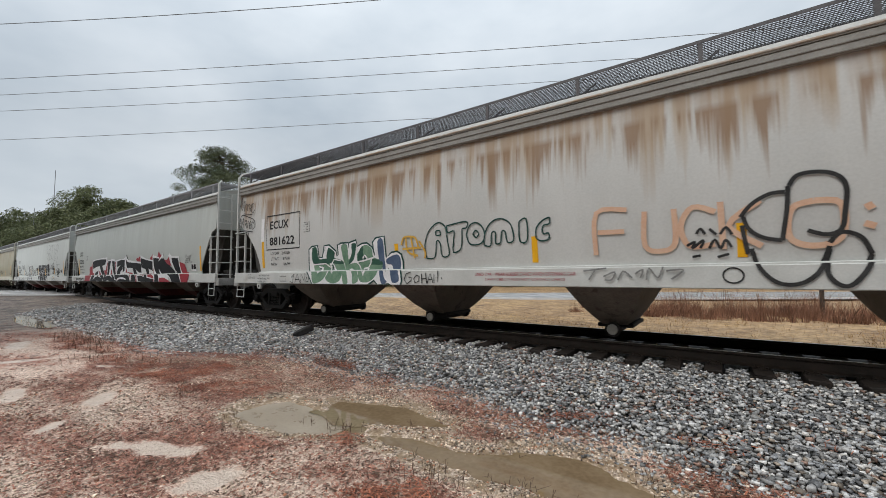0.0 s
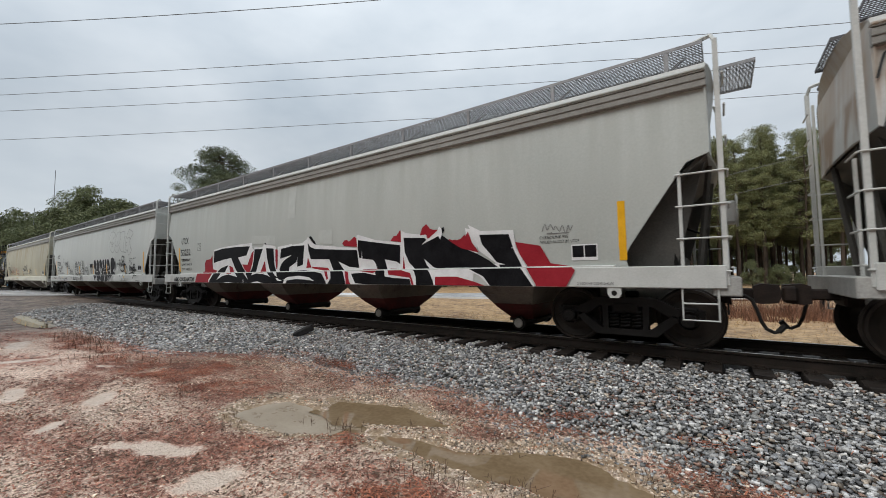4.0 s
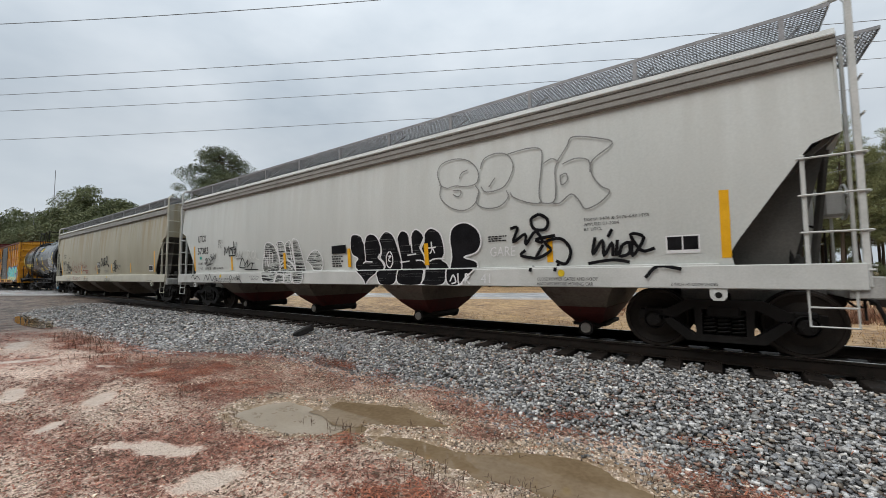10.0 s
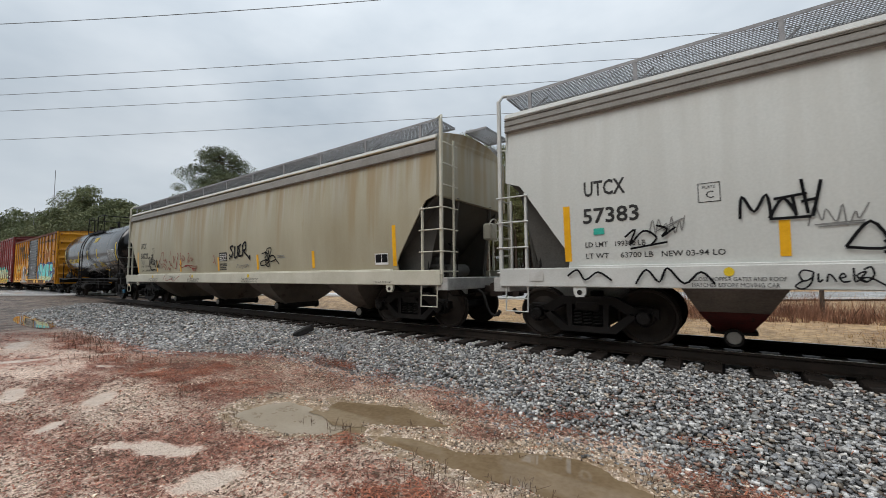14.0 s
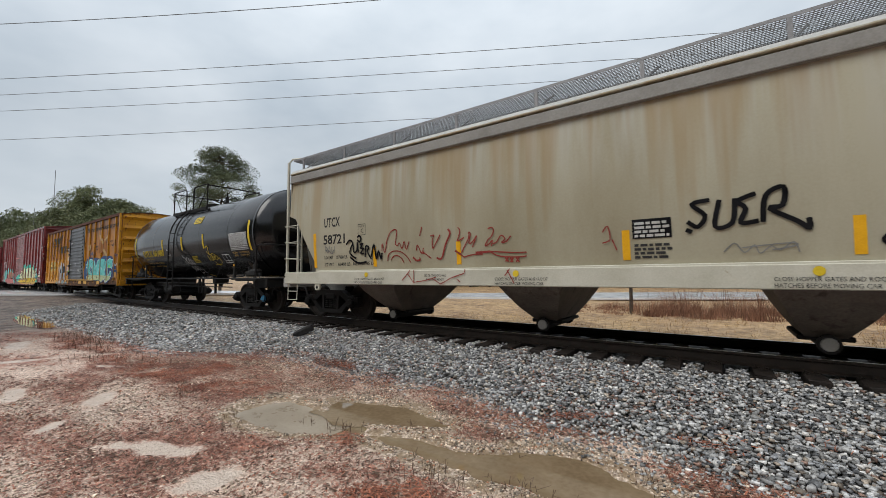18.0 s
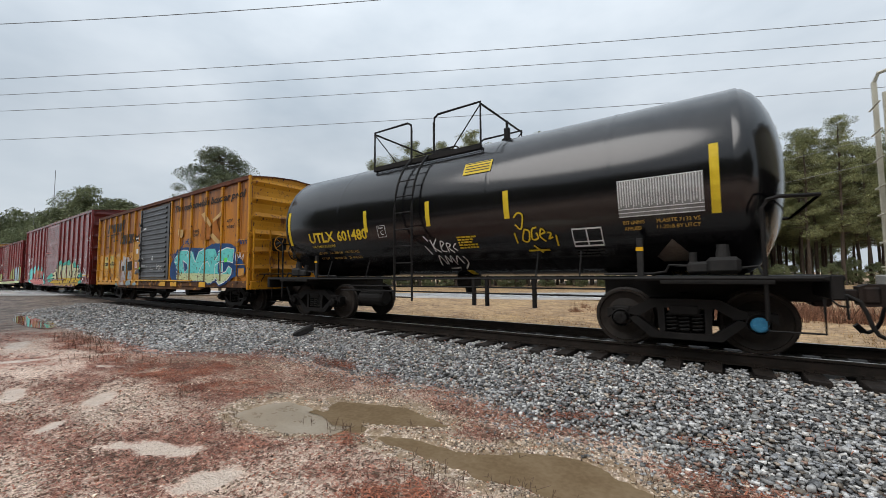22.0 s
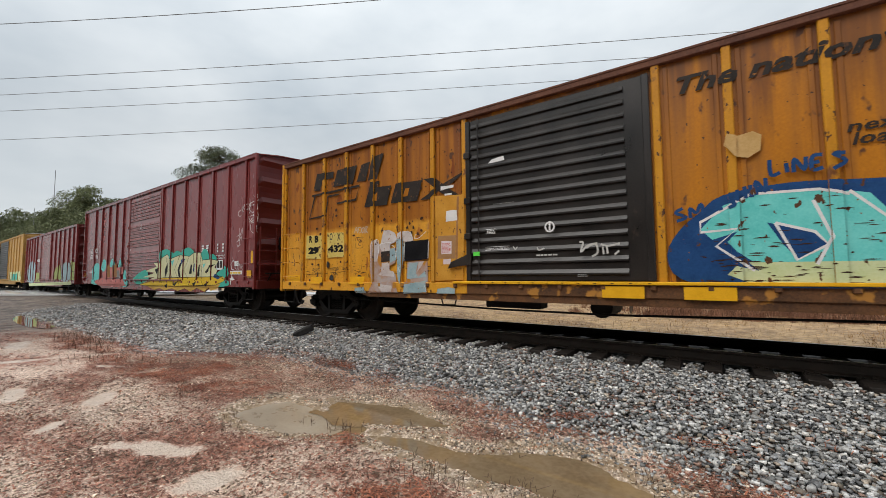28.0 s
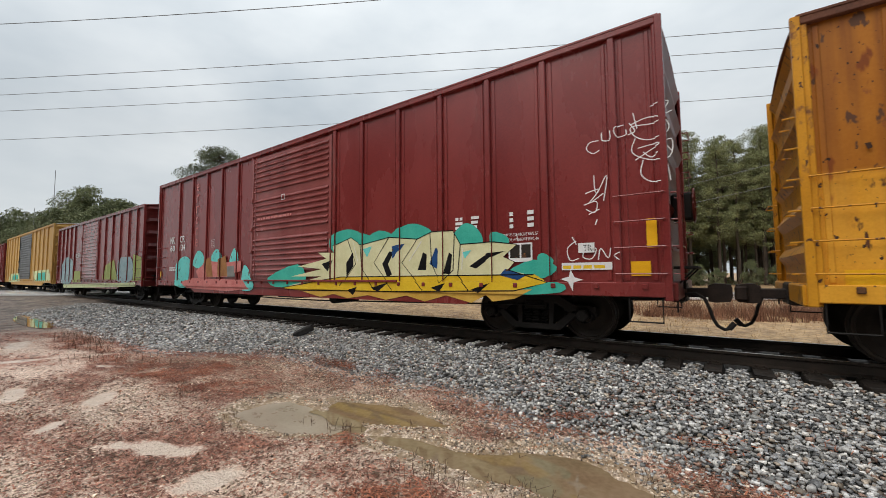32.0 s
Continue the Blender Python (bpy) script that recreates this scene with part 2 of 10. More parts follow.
M["orange_low"] = flecks(flecks(material("repainted_yellow_orange", (0.64, 0.285, 0.022), (0.78, 0.385, 0.040), 0.45, 0, 1.6, 35, 0.08, 0.5, spots=(0.45, 0.19, 0.06), spot_at=0.62, top_rust_sheen=((0.30, 0.12, 0.035), 4.45, 3.4, 0.9)), (0.38, 0.13, 0.022), 5, 0.66, 0.05, 3.0), (0.05, 0.026, 0.018), 12, 0.685, 0.02, 1.3)
two_tone(M["orange_low"], (0.54, 0.40, 0.36), 2.36)
run_off(M["orange"], (0.16, 0.06, 0.022), 4.32, 1.9, 3.4, 0.9, 0.75, 0.9)
flecks(M["orange"], (0.10, 0.042, 0.022), 5.0, 0.66, 0.05, 1.6)
flecks(M["orange_low"], (0.10, 0.042, 0.020), 7.0, 0.655, 0.035, 2.2)
flecks(M["orange_low"], (0.030, 0.018, 0.014), 22.0, 0.70, 0.03, 1.2)
M["orange_bright"] = material("yellow_orange_paint", (0.48, 0.20, 0.012), (0.62, 0.285, 0.018), 0.45, 0, 1.5, 35, 0.06, 0.4, spots=(0.20, 0.08, 0.03), spot_at=0.57)
flecks(M["orange_bright"], (0.08, 0.035, 0.02), 13.0, 0.64, 0.03, 1.6)
M["orange_rust"] = flecks(material("rusty_orange_sill", (0.055, 0.028, 0.016), (0.17, 0.075, 0.03), 0.65, 0, 3, 40, 0.2), (0.44, 0.20, 0.04), 4, 0.60, 0.06)
M["door_black"] = material("black_door_paint", (0.009, 0.008, 0.0078), (0.026, 0.021, 0.019), 0.33, 0, 2, 40, 0.10, 0.5, spots=(0.05, 0.034, 0.027), spot_at=0.64, spec=0.5)
M["red"] = material("oxide_red_paint", (0.155, 0.020, 0.020), (0.235, 0.036, 0.033), 0.27, 0, 0.8, 35, 0.05, 0.7, spots=(0.215, 0.062, 0.055), spot_at=0.62, spec=0.45)
# lighter than the body red: light caught by the door ridges is painted in
M["red_door"] = material("glint_toned_red_door_paint", (0.18, 0.038, 0.036), (0.29, 0.085, 0.080), 0.22, 0, 0.9, 35, 0.05, 0.7, spec=0.5)
M["red_dark"] = material("dark_red_end_paint", (0.085, 0.012, 0.011), (0.14, 0.022, 0.019), 0.38, 0, 1, 35, 0.05)
M["yellow_car"] = material("faded_yellow_paint", (0.40, 0.21, 0.05), (0.50, 0.29, 0.08), 0.5, 0, 1.2, 35, 0.05, 0.6)
M["white_roof"] = material("white_roof_sheet", (0.60, 0.60, 0.58), (0.74, 0.74, 0.73), 0.5, 0, 1, 30, 0.05)
M["reflector"] = material("yellow_reflector", (0.72, 0.36, 0.012), (0.86, 0.46, 0.02), 0.35, 0, 6, 80, 0.02)
M["hose"] = material("black_rubber", (0.012, 0.012, 0.012), (0.03, 0.028, 0.026), 0.7, 0, 6, 80, 0.1)
# wet asphalt; the bright sky it mirrors is put into this pale colour
M["asphalt"] = material("sky_toned_wet_road", (0.62, 0.62, 0.62), (0.76, 0.76, 0.76), 0.18, 0, 1, 60, 0.02, spec=0.5)
M["bark"] = material("pine_bark", (0.045, 0.032, 0.024), (0.10, 0.075, 0.055), 0.9, 0, 4, 30, 0.5, 0.7)
M["needles"] = material("pine_needles", (0.135, 0.150, 0.060), (0.275, 0.280, 0.130), 0.6, 0, 0.5, 3, 0, island=True, vary=(0.45, 1.5))
M["needles_dark"] = material("dark_pine_needles", (0.070, 0.090, 0.045), (0.150, 0.170, 0.090), 0.6, 0, 0.5, 3, 0, island=True, vary=(0.5, 1.4))
M["leaves"] = material("dull_green_leaves", (0.095, 0.115, 0.052), (0.205, 0.220, 0.108), 0.6, 0, 0.4, 3, 0, island=True, vary=(0.55, 1.35))
M["straw"] = material("dry_straw", (0.28, 0.17, 0.075), (0.46, 0.30, 0.14), 0.85, 0, 0.6, 10, 0, island=True)
M["wire"] = material("weathered_wire", (0.16, 0.162, 0.166), (0.24, 0.242, 0.246), 0.6, 0, 2, 10, 0)
M["stone"] = material("crushed_grey_stone", (0.215, 0.21, 0.203), (0.52, 0.511, 0.496), 0.5, 0, 9, 60, 0.35, island=True, spec=0.3, tints=((0.0, (1.0, 1.0, 1.0)), (0.55, (0.62, 0.64, 0.68)), (0.75, (1.45, 1.42, 1.38)), (0.86, (0.95, 0.80, 0.66)), (0.95, (0.62, 0.40, 0.32))))
# near-black, since the shade in the gaps between stones is put into it
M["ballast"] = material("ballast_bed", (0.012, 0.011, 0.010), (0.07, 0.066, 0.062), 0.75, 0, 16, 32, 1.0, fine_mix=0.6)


# ---- mesh helpers ----
def thicken(bm, t):
    """Gives an open sheet a thickness."""
    bmesh.ops.recalc_face_normals(bm, faces=bm.faces)
    bm.normal_update()
    bmesh.ops.solidify(bm, geom=bm.faces[:], thickness=t)


def part(name, bm, mat, parent, label="", smooth=False):
    """Links a bmesh as one mesh object under a thing or a part."""
    me = bpy.data.meshes.new(name)
    bmesh.ops.recalc_face_normals(bm, faces=bm.faces)
    if smooth:
        for f in bm.faces:
            f.smooth = True
        for e in bm.edges:
            e.smooth = e.calc_face_angle(0.0) < 0.6
    bm.to_mesh(me)
    bm.free()
    me.materials.append(mat)
    return link(name, me, parent, label)


def link(name, me, parent, label="", m=None):
    ob = new(name, me)
    if parent is not None:
        ob.parent = parent
    if m is not None:
        ob.matrix_basis = m
    if label:
        ob["label"] = label
    return ob


def box(bm, x0, x1, y0, y1, z0, z1, bev=0.0):
    r = bmesh.ops.create_cube(bm, size=1.0, matrix=Matrix.Translation(((x0 + x1) / 2, (y0 + y1) / 2, (z0 + z1) / 2)) @ Matrix.Diagonal((x1 - x0, y1 - y0, z1 - z0, 1)))
    if bev:
        bmesh.ops.bevel(bm, geom=list({e for v in r["verts"] for e in v.link_edges}), offset=bev, segments=1, affect="EDGES")


def prism(bm, pts, y0, y1):
    """A polygon in x and z, drawn out along y."""
    a = [bm.verts.new((x, y0, z)) for x, z in pts]
    b = [bm.verts.new((x, y1, z)) for x, z in pts]
    bm.faces.new(a)
    bm.faces.new(b[::-1])
    for i in range(len(pts)):
        j = (i + 1) % len(pts)
        bm.faces.new((a[i], b[i], b[j], a[j]))


def tube(bm, pts, r=0.015, n=6, cap=True):
    pts = [Vector(p) for p in pts]
    rings = []
    for i, p in enumerate(pts):
        d = (pts[min(i + 1, len(pts) - 1)] - pts[max(i - 1, 0)]).normalized()
        u = d.cross(Vector((0, 0, 1)))
        if u.length < 0.05:
            u = d.cross(Vector((0, 1, 0)))
        u.normalize()
        w = d.cross(u)
        rings.append([bm.verts.new(p + r * (math.cos(2 * math.pi * k / n) * u + math.sin(2 * math.pi * k / n) * w)) for k in range(n)])
    for a, b in zip(rings, rings[1:]):
        for k in range(n):
            bm.faces.new((a[k], a[(k + 1) % n], b[(k + 1) % n], b[k]))
    if cap:
        bm.faces.new(rings[0][::-1])
        bm.faces.new(rings[-1])


def lathe(bm, prof, n=32, centre=(0, 0, 0)):
    """Turns (radius, y) pairs about the y axis."""
    c = Vector(centre)
    rings = []
    for r, y in prof:
        if r < 1e-5:
            rings.append([bm.verts.new(c + Vector((0, y, 0)))] * n)
        else:
            rings.append([bm.verts.new(c + Vector((r * math.cos(2 * math.pi * k / n), y, r * math.sin(2 * math.pi * k / n)))) for k in range(n)])
    for a, b in zip(rings, rings[1:]):
        for k in range(n):
            f = []
            for v in (a[k], a[(k + 1) % n], b[(k + 1) % n], b[k]):
                if v not in f:
                    f.append(v)
            if len(f) > 2:
                bm.faces.new(f)


def mesh_np(name, verts, faces, mats, smooth=False):
    """A mesh from arrays; all faces have the same number of corners."""
    me = bpy.data.meshes.new(name)
    nv, nf, k = len(verts), len(faces), faces.shape[1]
    me.vertices.add(nv)
    me.vertices.foreach_set("co", np.ascontiguousarray(verts, np.float32).ravel())
    me.loops.add(nf * k)
    me.loops.foreach_set("vertex_index", np.ascontiguousarray(faces, np.int32).ravel())
    me.polygons.add(nf)
    me.polygons.foreach_set("loop_start", np.arange(0, nf * k, k, dtype=np.int32))
    me.update(calc_edges=True)
    if smooth:
        me.polygons.foreach_set("use_smooth", np.ones(nf, bool))
    for m in mats:
        me.materials.append(m)
    return me


# ---- the ground, the ballast, the track ----
ROAD_N = Vector((-0.5045, 0.8634))          # the road and the power line cross the track at 30 degrees
ROAD_AT = 28.0                              # metres from the eye to the road's middle


def smooth01(t):
    t = max(0.0, min(1.0, t))
    return t * t * (3 - 2 * t)


# shallow pools along the ballast's foot: chains of (x, y, half width)
POOLS = (((-4.88, 2.90, 0.36), (-4.48, 2.92, 0.42), (-4.04, 2.99, 0.36), (-3.66, 3.08, 0.24), (-3.42, 3.12, 0.10)),
         ((-4.13, 3.53, 0.22), (-3.76, 3.55, 0.36), (-3.38, 3.65, 0.30), (-2.97, 3.70, 0.16), (-2.70, 3.74, 0.05)),
         ((-3.30, 3.05, 0.05), (-2.90, 3.14, 0.13), (-2.48, 3.16, 0.15), (-2.05, 3.14, 0.16), (-1.71, 3.23, 0.27), (-1.44, 3.40, 0.35), (-1.14, 3.46, 0.37), (-0.89, 3.34, 0.35), (-0.64, 3.26, 0.32), (-0.10, 3.05, 0.24)))


def pool_dist(x, y):
    """Metres from the pools' edge, below 0 inside."""
    best = 9.0
    for chain in POOLS:
        for (ax, ay, ar), (bx, by, br) in zip(chain, chain[1:]):
            dx, dy = bx - ax, by - ay
            t = max(0, min(1, ((x - ax) * dx + (y - ay) * dy) / (dx * dx + dy * dy)))
            best = min(best, math.hypot(x - ax - t * dx, y - ay - t * dy) - ar - t * (br - ar))
    return best


def ground_z(x, y):
    """Height of the bare ground; the rail heads lie at 0."""
    d = abs(y - TRACK_Y)
    z = -0.52 + 0.014 * noise.noise((x * 0.5, y * 0.5, 3.1)) + 0.010 * noise.noise((x * 2.1, y * 2.1, 7.7)) + 0.006 * noise.noise((x * 7, y * 7, 1.7))
    if y > 11:
        z += 0.02 * noise.noise((x * 0.9, y * 0.9, 9.1))
    z = max(z, -0.36 - 0.45 * max(0, d - 1.6)) if d < 2.2 else z
    if -7 < x < 4 and 1 < y < 5:
        c = pool_dist(x, y)
        z += (-0.525 - z) * 0.7 * smooth01((0.6 - c) / 0.4)
        c += 0.09 * noise.noise((x * 2.6, y * 3.3, 0.4)) + 0.07 * noise.noise((x * 7, y * 9, 0.9)) + 0.035 * noise.noise((x * 19, y * 23, 4.9))
        z -= 0.066 * smooth01((0.13 - c) / 0.26)
    if -30 < x < -15 and 1.5 < y < 5.5:
        c = math.hypot((x + 22.3) / 3.4, (y - 3.35 + 0.06 * (x + 22.3)) / 0.42)
        z -= 0.06 * smooth01((1.3 - c) / 0.6)
    # rises to the crossing
    q = abs(x * ROAD_N.x + y * ROAD_N.y - ROAD_AT)
    lift = smooth01((12 - q) / 7) * smooth01((20 - d) / 16)
    return z * (1 - lift) + (-0.10) * lift


def axis(lo, hi, step, far, grow=1.25):
    a = list(np.arange(lo, hi + step / 2, step))
    s, v = step, a[-1]
    while v < far:
        s *= grow
        v += s
        a.append(v)
    s, v = step, a[0]
    while v > -far:
        s *= grow
        v -= s
        a.insert(0, v)
    return np.array(a)


CLAY = ((-4.68, 1.60, 0.62, 0.20, 22), (-3.52, 1.62, 0.32, 0.24, 30), (-7.15, 1.76, 0.60, 0.17, 150), (-6.34, 1.16, 0.32, 0.12, 130), (-11.9, 1.55, 0.8, 0.2, 60), (-8.6, 1.1, 0.62, 0.16, 165), (-9.6, 2.48, 0.4, 0.10, 30), (-14.5, 1.9, 1.2, 0.25, 170))


def clay_at(x, y):
    """How far a spot lies inside the smooth clay patches (above 0)."""
    best = -1.0
    for cx, cy, ax, ay, turn in CLAY:
        if abs(x - cx) > 2.2 or abs(y - cy) > 1.2:
            continue
        c, s = math.cos(radians(turn)), math.sin(radians(turn))
        u, v = (x - cx) * c + (y - cy) * s, -(x - cx) * s + (y - cy) * c
        best = max(best, 1 - math.hypot(u / ax, v / ay))
    return best + 0.55 * noise.noise((x * 2.6, y * 4.2, 6.0)) + 0.20 * noise.noise((x * 8, y * 11, 2.0))


def straw_at(x, y):
    """Where fallen straw lies thick on the dirt, about 0 to 1."""
    s = 0.40 + 0.85 * noise.noise((x * 0.55, y * 1.2, 12)) + 0.45 * noise.noise((x * 1.9, y * 3.6, 15))
    s += 0.5 * smooth01((0.5 - abs(y - toe(x) + 0.35 + 0.05 * x)) / 0.5) * smooth01((-3.2 - x) / 1.5)
    if -7 < x < 4 and 1 < y < 5:
        s -= 0.9 * smooth01((0.35 - pool_dist(x, y)) / 0.3)
    return s


def build_ground():
    xs, ys = axis(-17, 2.6, 0.055, 900), axis(0.4, 6.0, 0.045, 900)
    spots = [(x, y) for y in ys for x in xs]
    v = np.array([(x, y, ground_z(x, y)) for x, y in spots])
    nx = len(xs)
    i = np.arange((len(ys) - 1) * nx).reshape(-1, nx)[:, :-1].ravel()
    me = mesh_np("ground", v, np.stack([i, i + 1, i + nx + 1, i + nx], 1), [ground_mat()], True)
    near = [-40 < x < 6 and -3 < y < 7 for x, y in spots]
    for key, f, other in (("clay", clay_at, -1.0), ("straw", straw_at, 0.4), ("mud", lambda x, y: smooth01((0.42 - pool_dist(x, y)) / 0.4) if -7 < x < 4 else 0.0, 0.0)):
        at = me.attributes.new(key, "FLOAT", "POINT")
        at.data.foreach_set("value", np.array([f(x, y) if ok else other for (x, y), ok in zip(spots, near)], np.float32))
    tagged(new("ground", me), "wet reddish-brown dirt with pale sandy patches", "ground", kind="structure")


def ground_mat():
    m = bpy.data.materials.new("damp_dirt")
    m.use_nodes = True
    nt = m.node_tree
    N, L = nt.nodes.new, nt.links.new
    bs = nt.nodes["Principled BSDF"]
    bs.inputs["Specular IOR Level"].default_value = 0.3
    tc = N("ShaderNodeTexCoord")

    def grain(scale, detail=4, rough=0.6):
        n = N("ShaderNodeTexNoise")
        n.inputs["Scale"].default_value, n.inputs["Detail"].default_value, n.inputs["Roughness"].default_value = scale, detail, rough
        L(tc.outputs["Object"], n.inputs["Vector"])
        return n.outputs["Fac"]

    def ramp(fac, p0, c0, p1, c1):
        r = N("ShaderNodeValToRGB")
        r.color_ramp.elements[0].position, r.color_ramp.elements[0].color = p0, (*c0, 1)
        r.color_ramp.elements[1].position, r.color_ramp.elements[1].color = p1, (*c1, 1)
        L(fac, r.inputs["Fac"])
        return r.outputs["Color"]

    def blend(fac, a, b, mode="MIX"):
        x = N("ShaderNodeMix")
        x.data_type, x.blend_type = "RGBA", mode
        for sock, val in (("Factor", fac), ("A", a), ("B", b)):
            if isinstance(val, (int, float)):
                x.inputs[sock].default_value = val
            else:
                L(val, x.inputs[sock])
        return x.outputs["Result"]

    def sums(a, b, k):
        x = N("ShaderNodeMath")
        x.operation = "MULTIPLY_ADD"
        L(b, x.inputs[0])
        x.inputs[1].default_value = k
        L(a, x.inputs[2])
        return x.outputs["Value"]

    def step(v, lo, hi):
        r = N("ShaderNodeMapRange")
        r.inputs["From Min"].default_value, r.inputs["From Max"].default_value = lo, hi
        L(v, r.inputs["Value"])
        return r.outputs["Result"]

    def mask(key):
        a = N("ShaderNodeAttribute")
        a.attribute_name = key
        return a.outputs["Fac"]

    broad, mid, fine = grain(1.3, 6), grain(9, 6, 0.7), grain(30, 6, 0.75)
    # fine gravel set in tan soil
    vo = N("ShaderNodeTexVoronoi")
    vo.inputs["Scale"].default_value = 48
    L(tc.outputs["Object"], vo.inputs["Vector"])
    sep = N("ShaderNodeSeparateColor")
    L(vo.outputs["Color"], sep.inputs["Color"])
    soil = blend(0.5, ramp(broad, 0.35, (0.45, 0.285, 0.205), 0.65, (0.66, 0.465, 0.36)), ramp(fine, 0.37, (0.055, 0.034, 0.024), 0.60, (0.86, 0.69, 0.57)))
    gravel = ramp(sep.outputs["Red"], 0.10, (0.13, 0.085, 0.062), 0.90, (0.92, 0.76, 0.63))
    soil = blend(step(mid, 0.42, 0.62), soil, gravel)
    soil = blend(1.0, soil, ramp(grain(0.42, 5), 0.36, (0.85, 0.82, 0.80), 0.62, (1.25, 1.22, 1.2)), "MULTIPLY")
    straw = blend(0.55, ramp(fine, 0.36, (0.045, 0.020, 0.014), 0.60, (0.78, 0.42, 0.31)), ramp(mid, 0.35, (0.23, 0.10, 0.068), 0.65, (0.58, 0.30, 0.215)))
    cover = sums(sums(mask("straw"), grain(21, 6, 0.75), 3.2), mid, 1.2)
    col = blend(step(cover, 2.6, 2.9), soil, straw)
    mud = ramp(mid, 0.35, (0.27, 0.185, 0.11), 0.65, (0.42, 0.31, 0.20))
    col = blend(step(sums(mask("mud"), mid, 1.0), 0.75, 1.15), col, blend(step(mid, 0.46, 0.62), mud, gravel))
    clay = blend(0.35, ramp(broad, 0.35, (0.60, 0.47, 0.375), 0.65, (0.72, 0.58, 0.48)), ramp(fine, 0.35, (0.44, 0.34, 0.26), 0.60, (0.76, 0.64, 0.54)))
    col = blend(step(sums(sums(mask("clay"), fine, 0.9), mid, 1.3), 1.22, 1.50), col, clay)
    # beyond the track: straw-coloured dead grass and bare tan soil
    sx = N("ShaderNodeSeparateXYZ")
    L(tc.outputs["Object"], sx.inputs["Vector"])
    field = blend(0.5, ramp(grain(0.6, 8, 0.7), 0.38, (0.24, 0.125, 0.06), 0.62, (0.62, 0.40, 0.19)), ramp(grain(3.5, 8, 0.85), 0.42, (0.035, 0.02, 0.012), 0.60, (0.70, 0.50, 0.30)))
    col = blend(step(sx.outputs["Y"], 9.0, 11.0), col, field)
    west = ramp(grain(1.6, 8, 0.7), 0.36, (0.06, 0.045, 0.036), 0.64, (0.26, 0.20, 0.16))
    far = N("ShaderNodeMath")
    far.operation = "MULTIPLY"
    L(step(sx.outputs["X"], -13.0, -20.0), far.inputs[0])
    L(step(sx.outputs["Y"], 12.0, 8.0), far.inputs[1])
    col = blend(far.outputs["Value"], col, west)
    L(col, bs.inputs["Base Color"])
    L(blend(step(mask("clay"), 0.1, 0.5), ramp(mid, 0.3, (0.38,) * 3, 0.7, (0.75,) * 3), ramp(mid, 0.3, (0.22,) * 3, 0.7, (0.42,) * 3)), bs.inputs["Roughness"])
    bp = N("ShaderNodeBump")
    bp.inputs["Strength"].default_value, bp.inputs["Distance"].default_value = 0.8, 0.02
    L(sums(fine, vo.outputs["Distance"], -0.8), bp.inputs["Height"])
    L(bp.outputs["Normal"], bs.inputs["Normal"])
    return m


def toe(x):
    """y of the ballast's lower edge on the camera's side."""
    return 4.55 + 0.28 * noise.noise((x * 0.45, 2.2, 0)) + 0.13 * noise.noise((x * 1.7, 5.1, 0)) - 1.25 * smooth01((-7.5 - x) / 3.5) - 0.55 * smooth01((x + 3.4) / 1.8) - 0.45 * smooth01((x + 1.2) / 1.6)


def bed_z(x, y):
    """Height of the ballast's surface."""
    d = TRACK_Y - y
    if d >= 0:
        t = max(0.0, (d - 1.45) / (TRACK_Y - toe(x) - 1.45))
    else:
        t = max(0.0, (-d - 1.5) / 1.9)
    z = -0.235 - 0.315 * t ** 1.1
    return z + 0.012 * noise.noise((x * 3, y * 3, 4)) - (0.2 if t > 1.02 else 0)


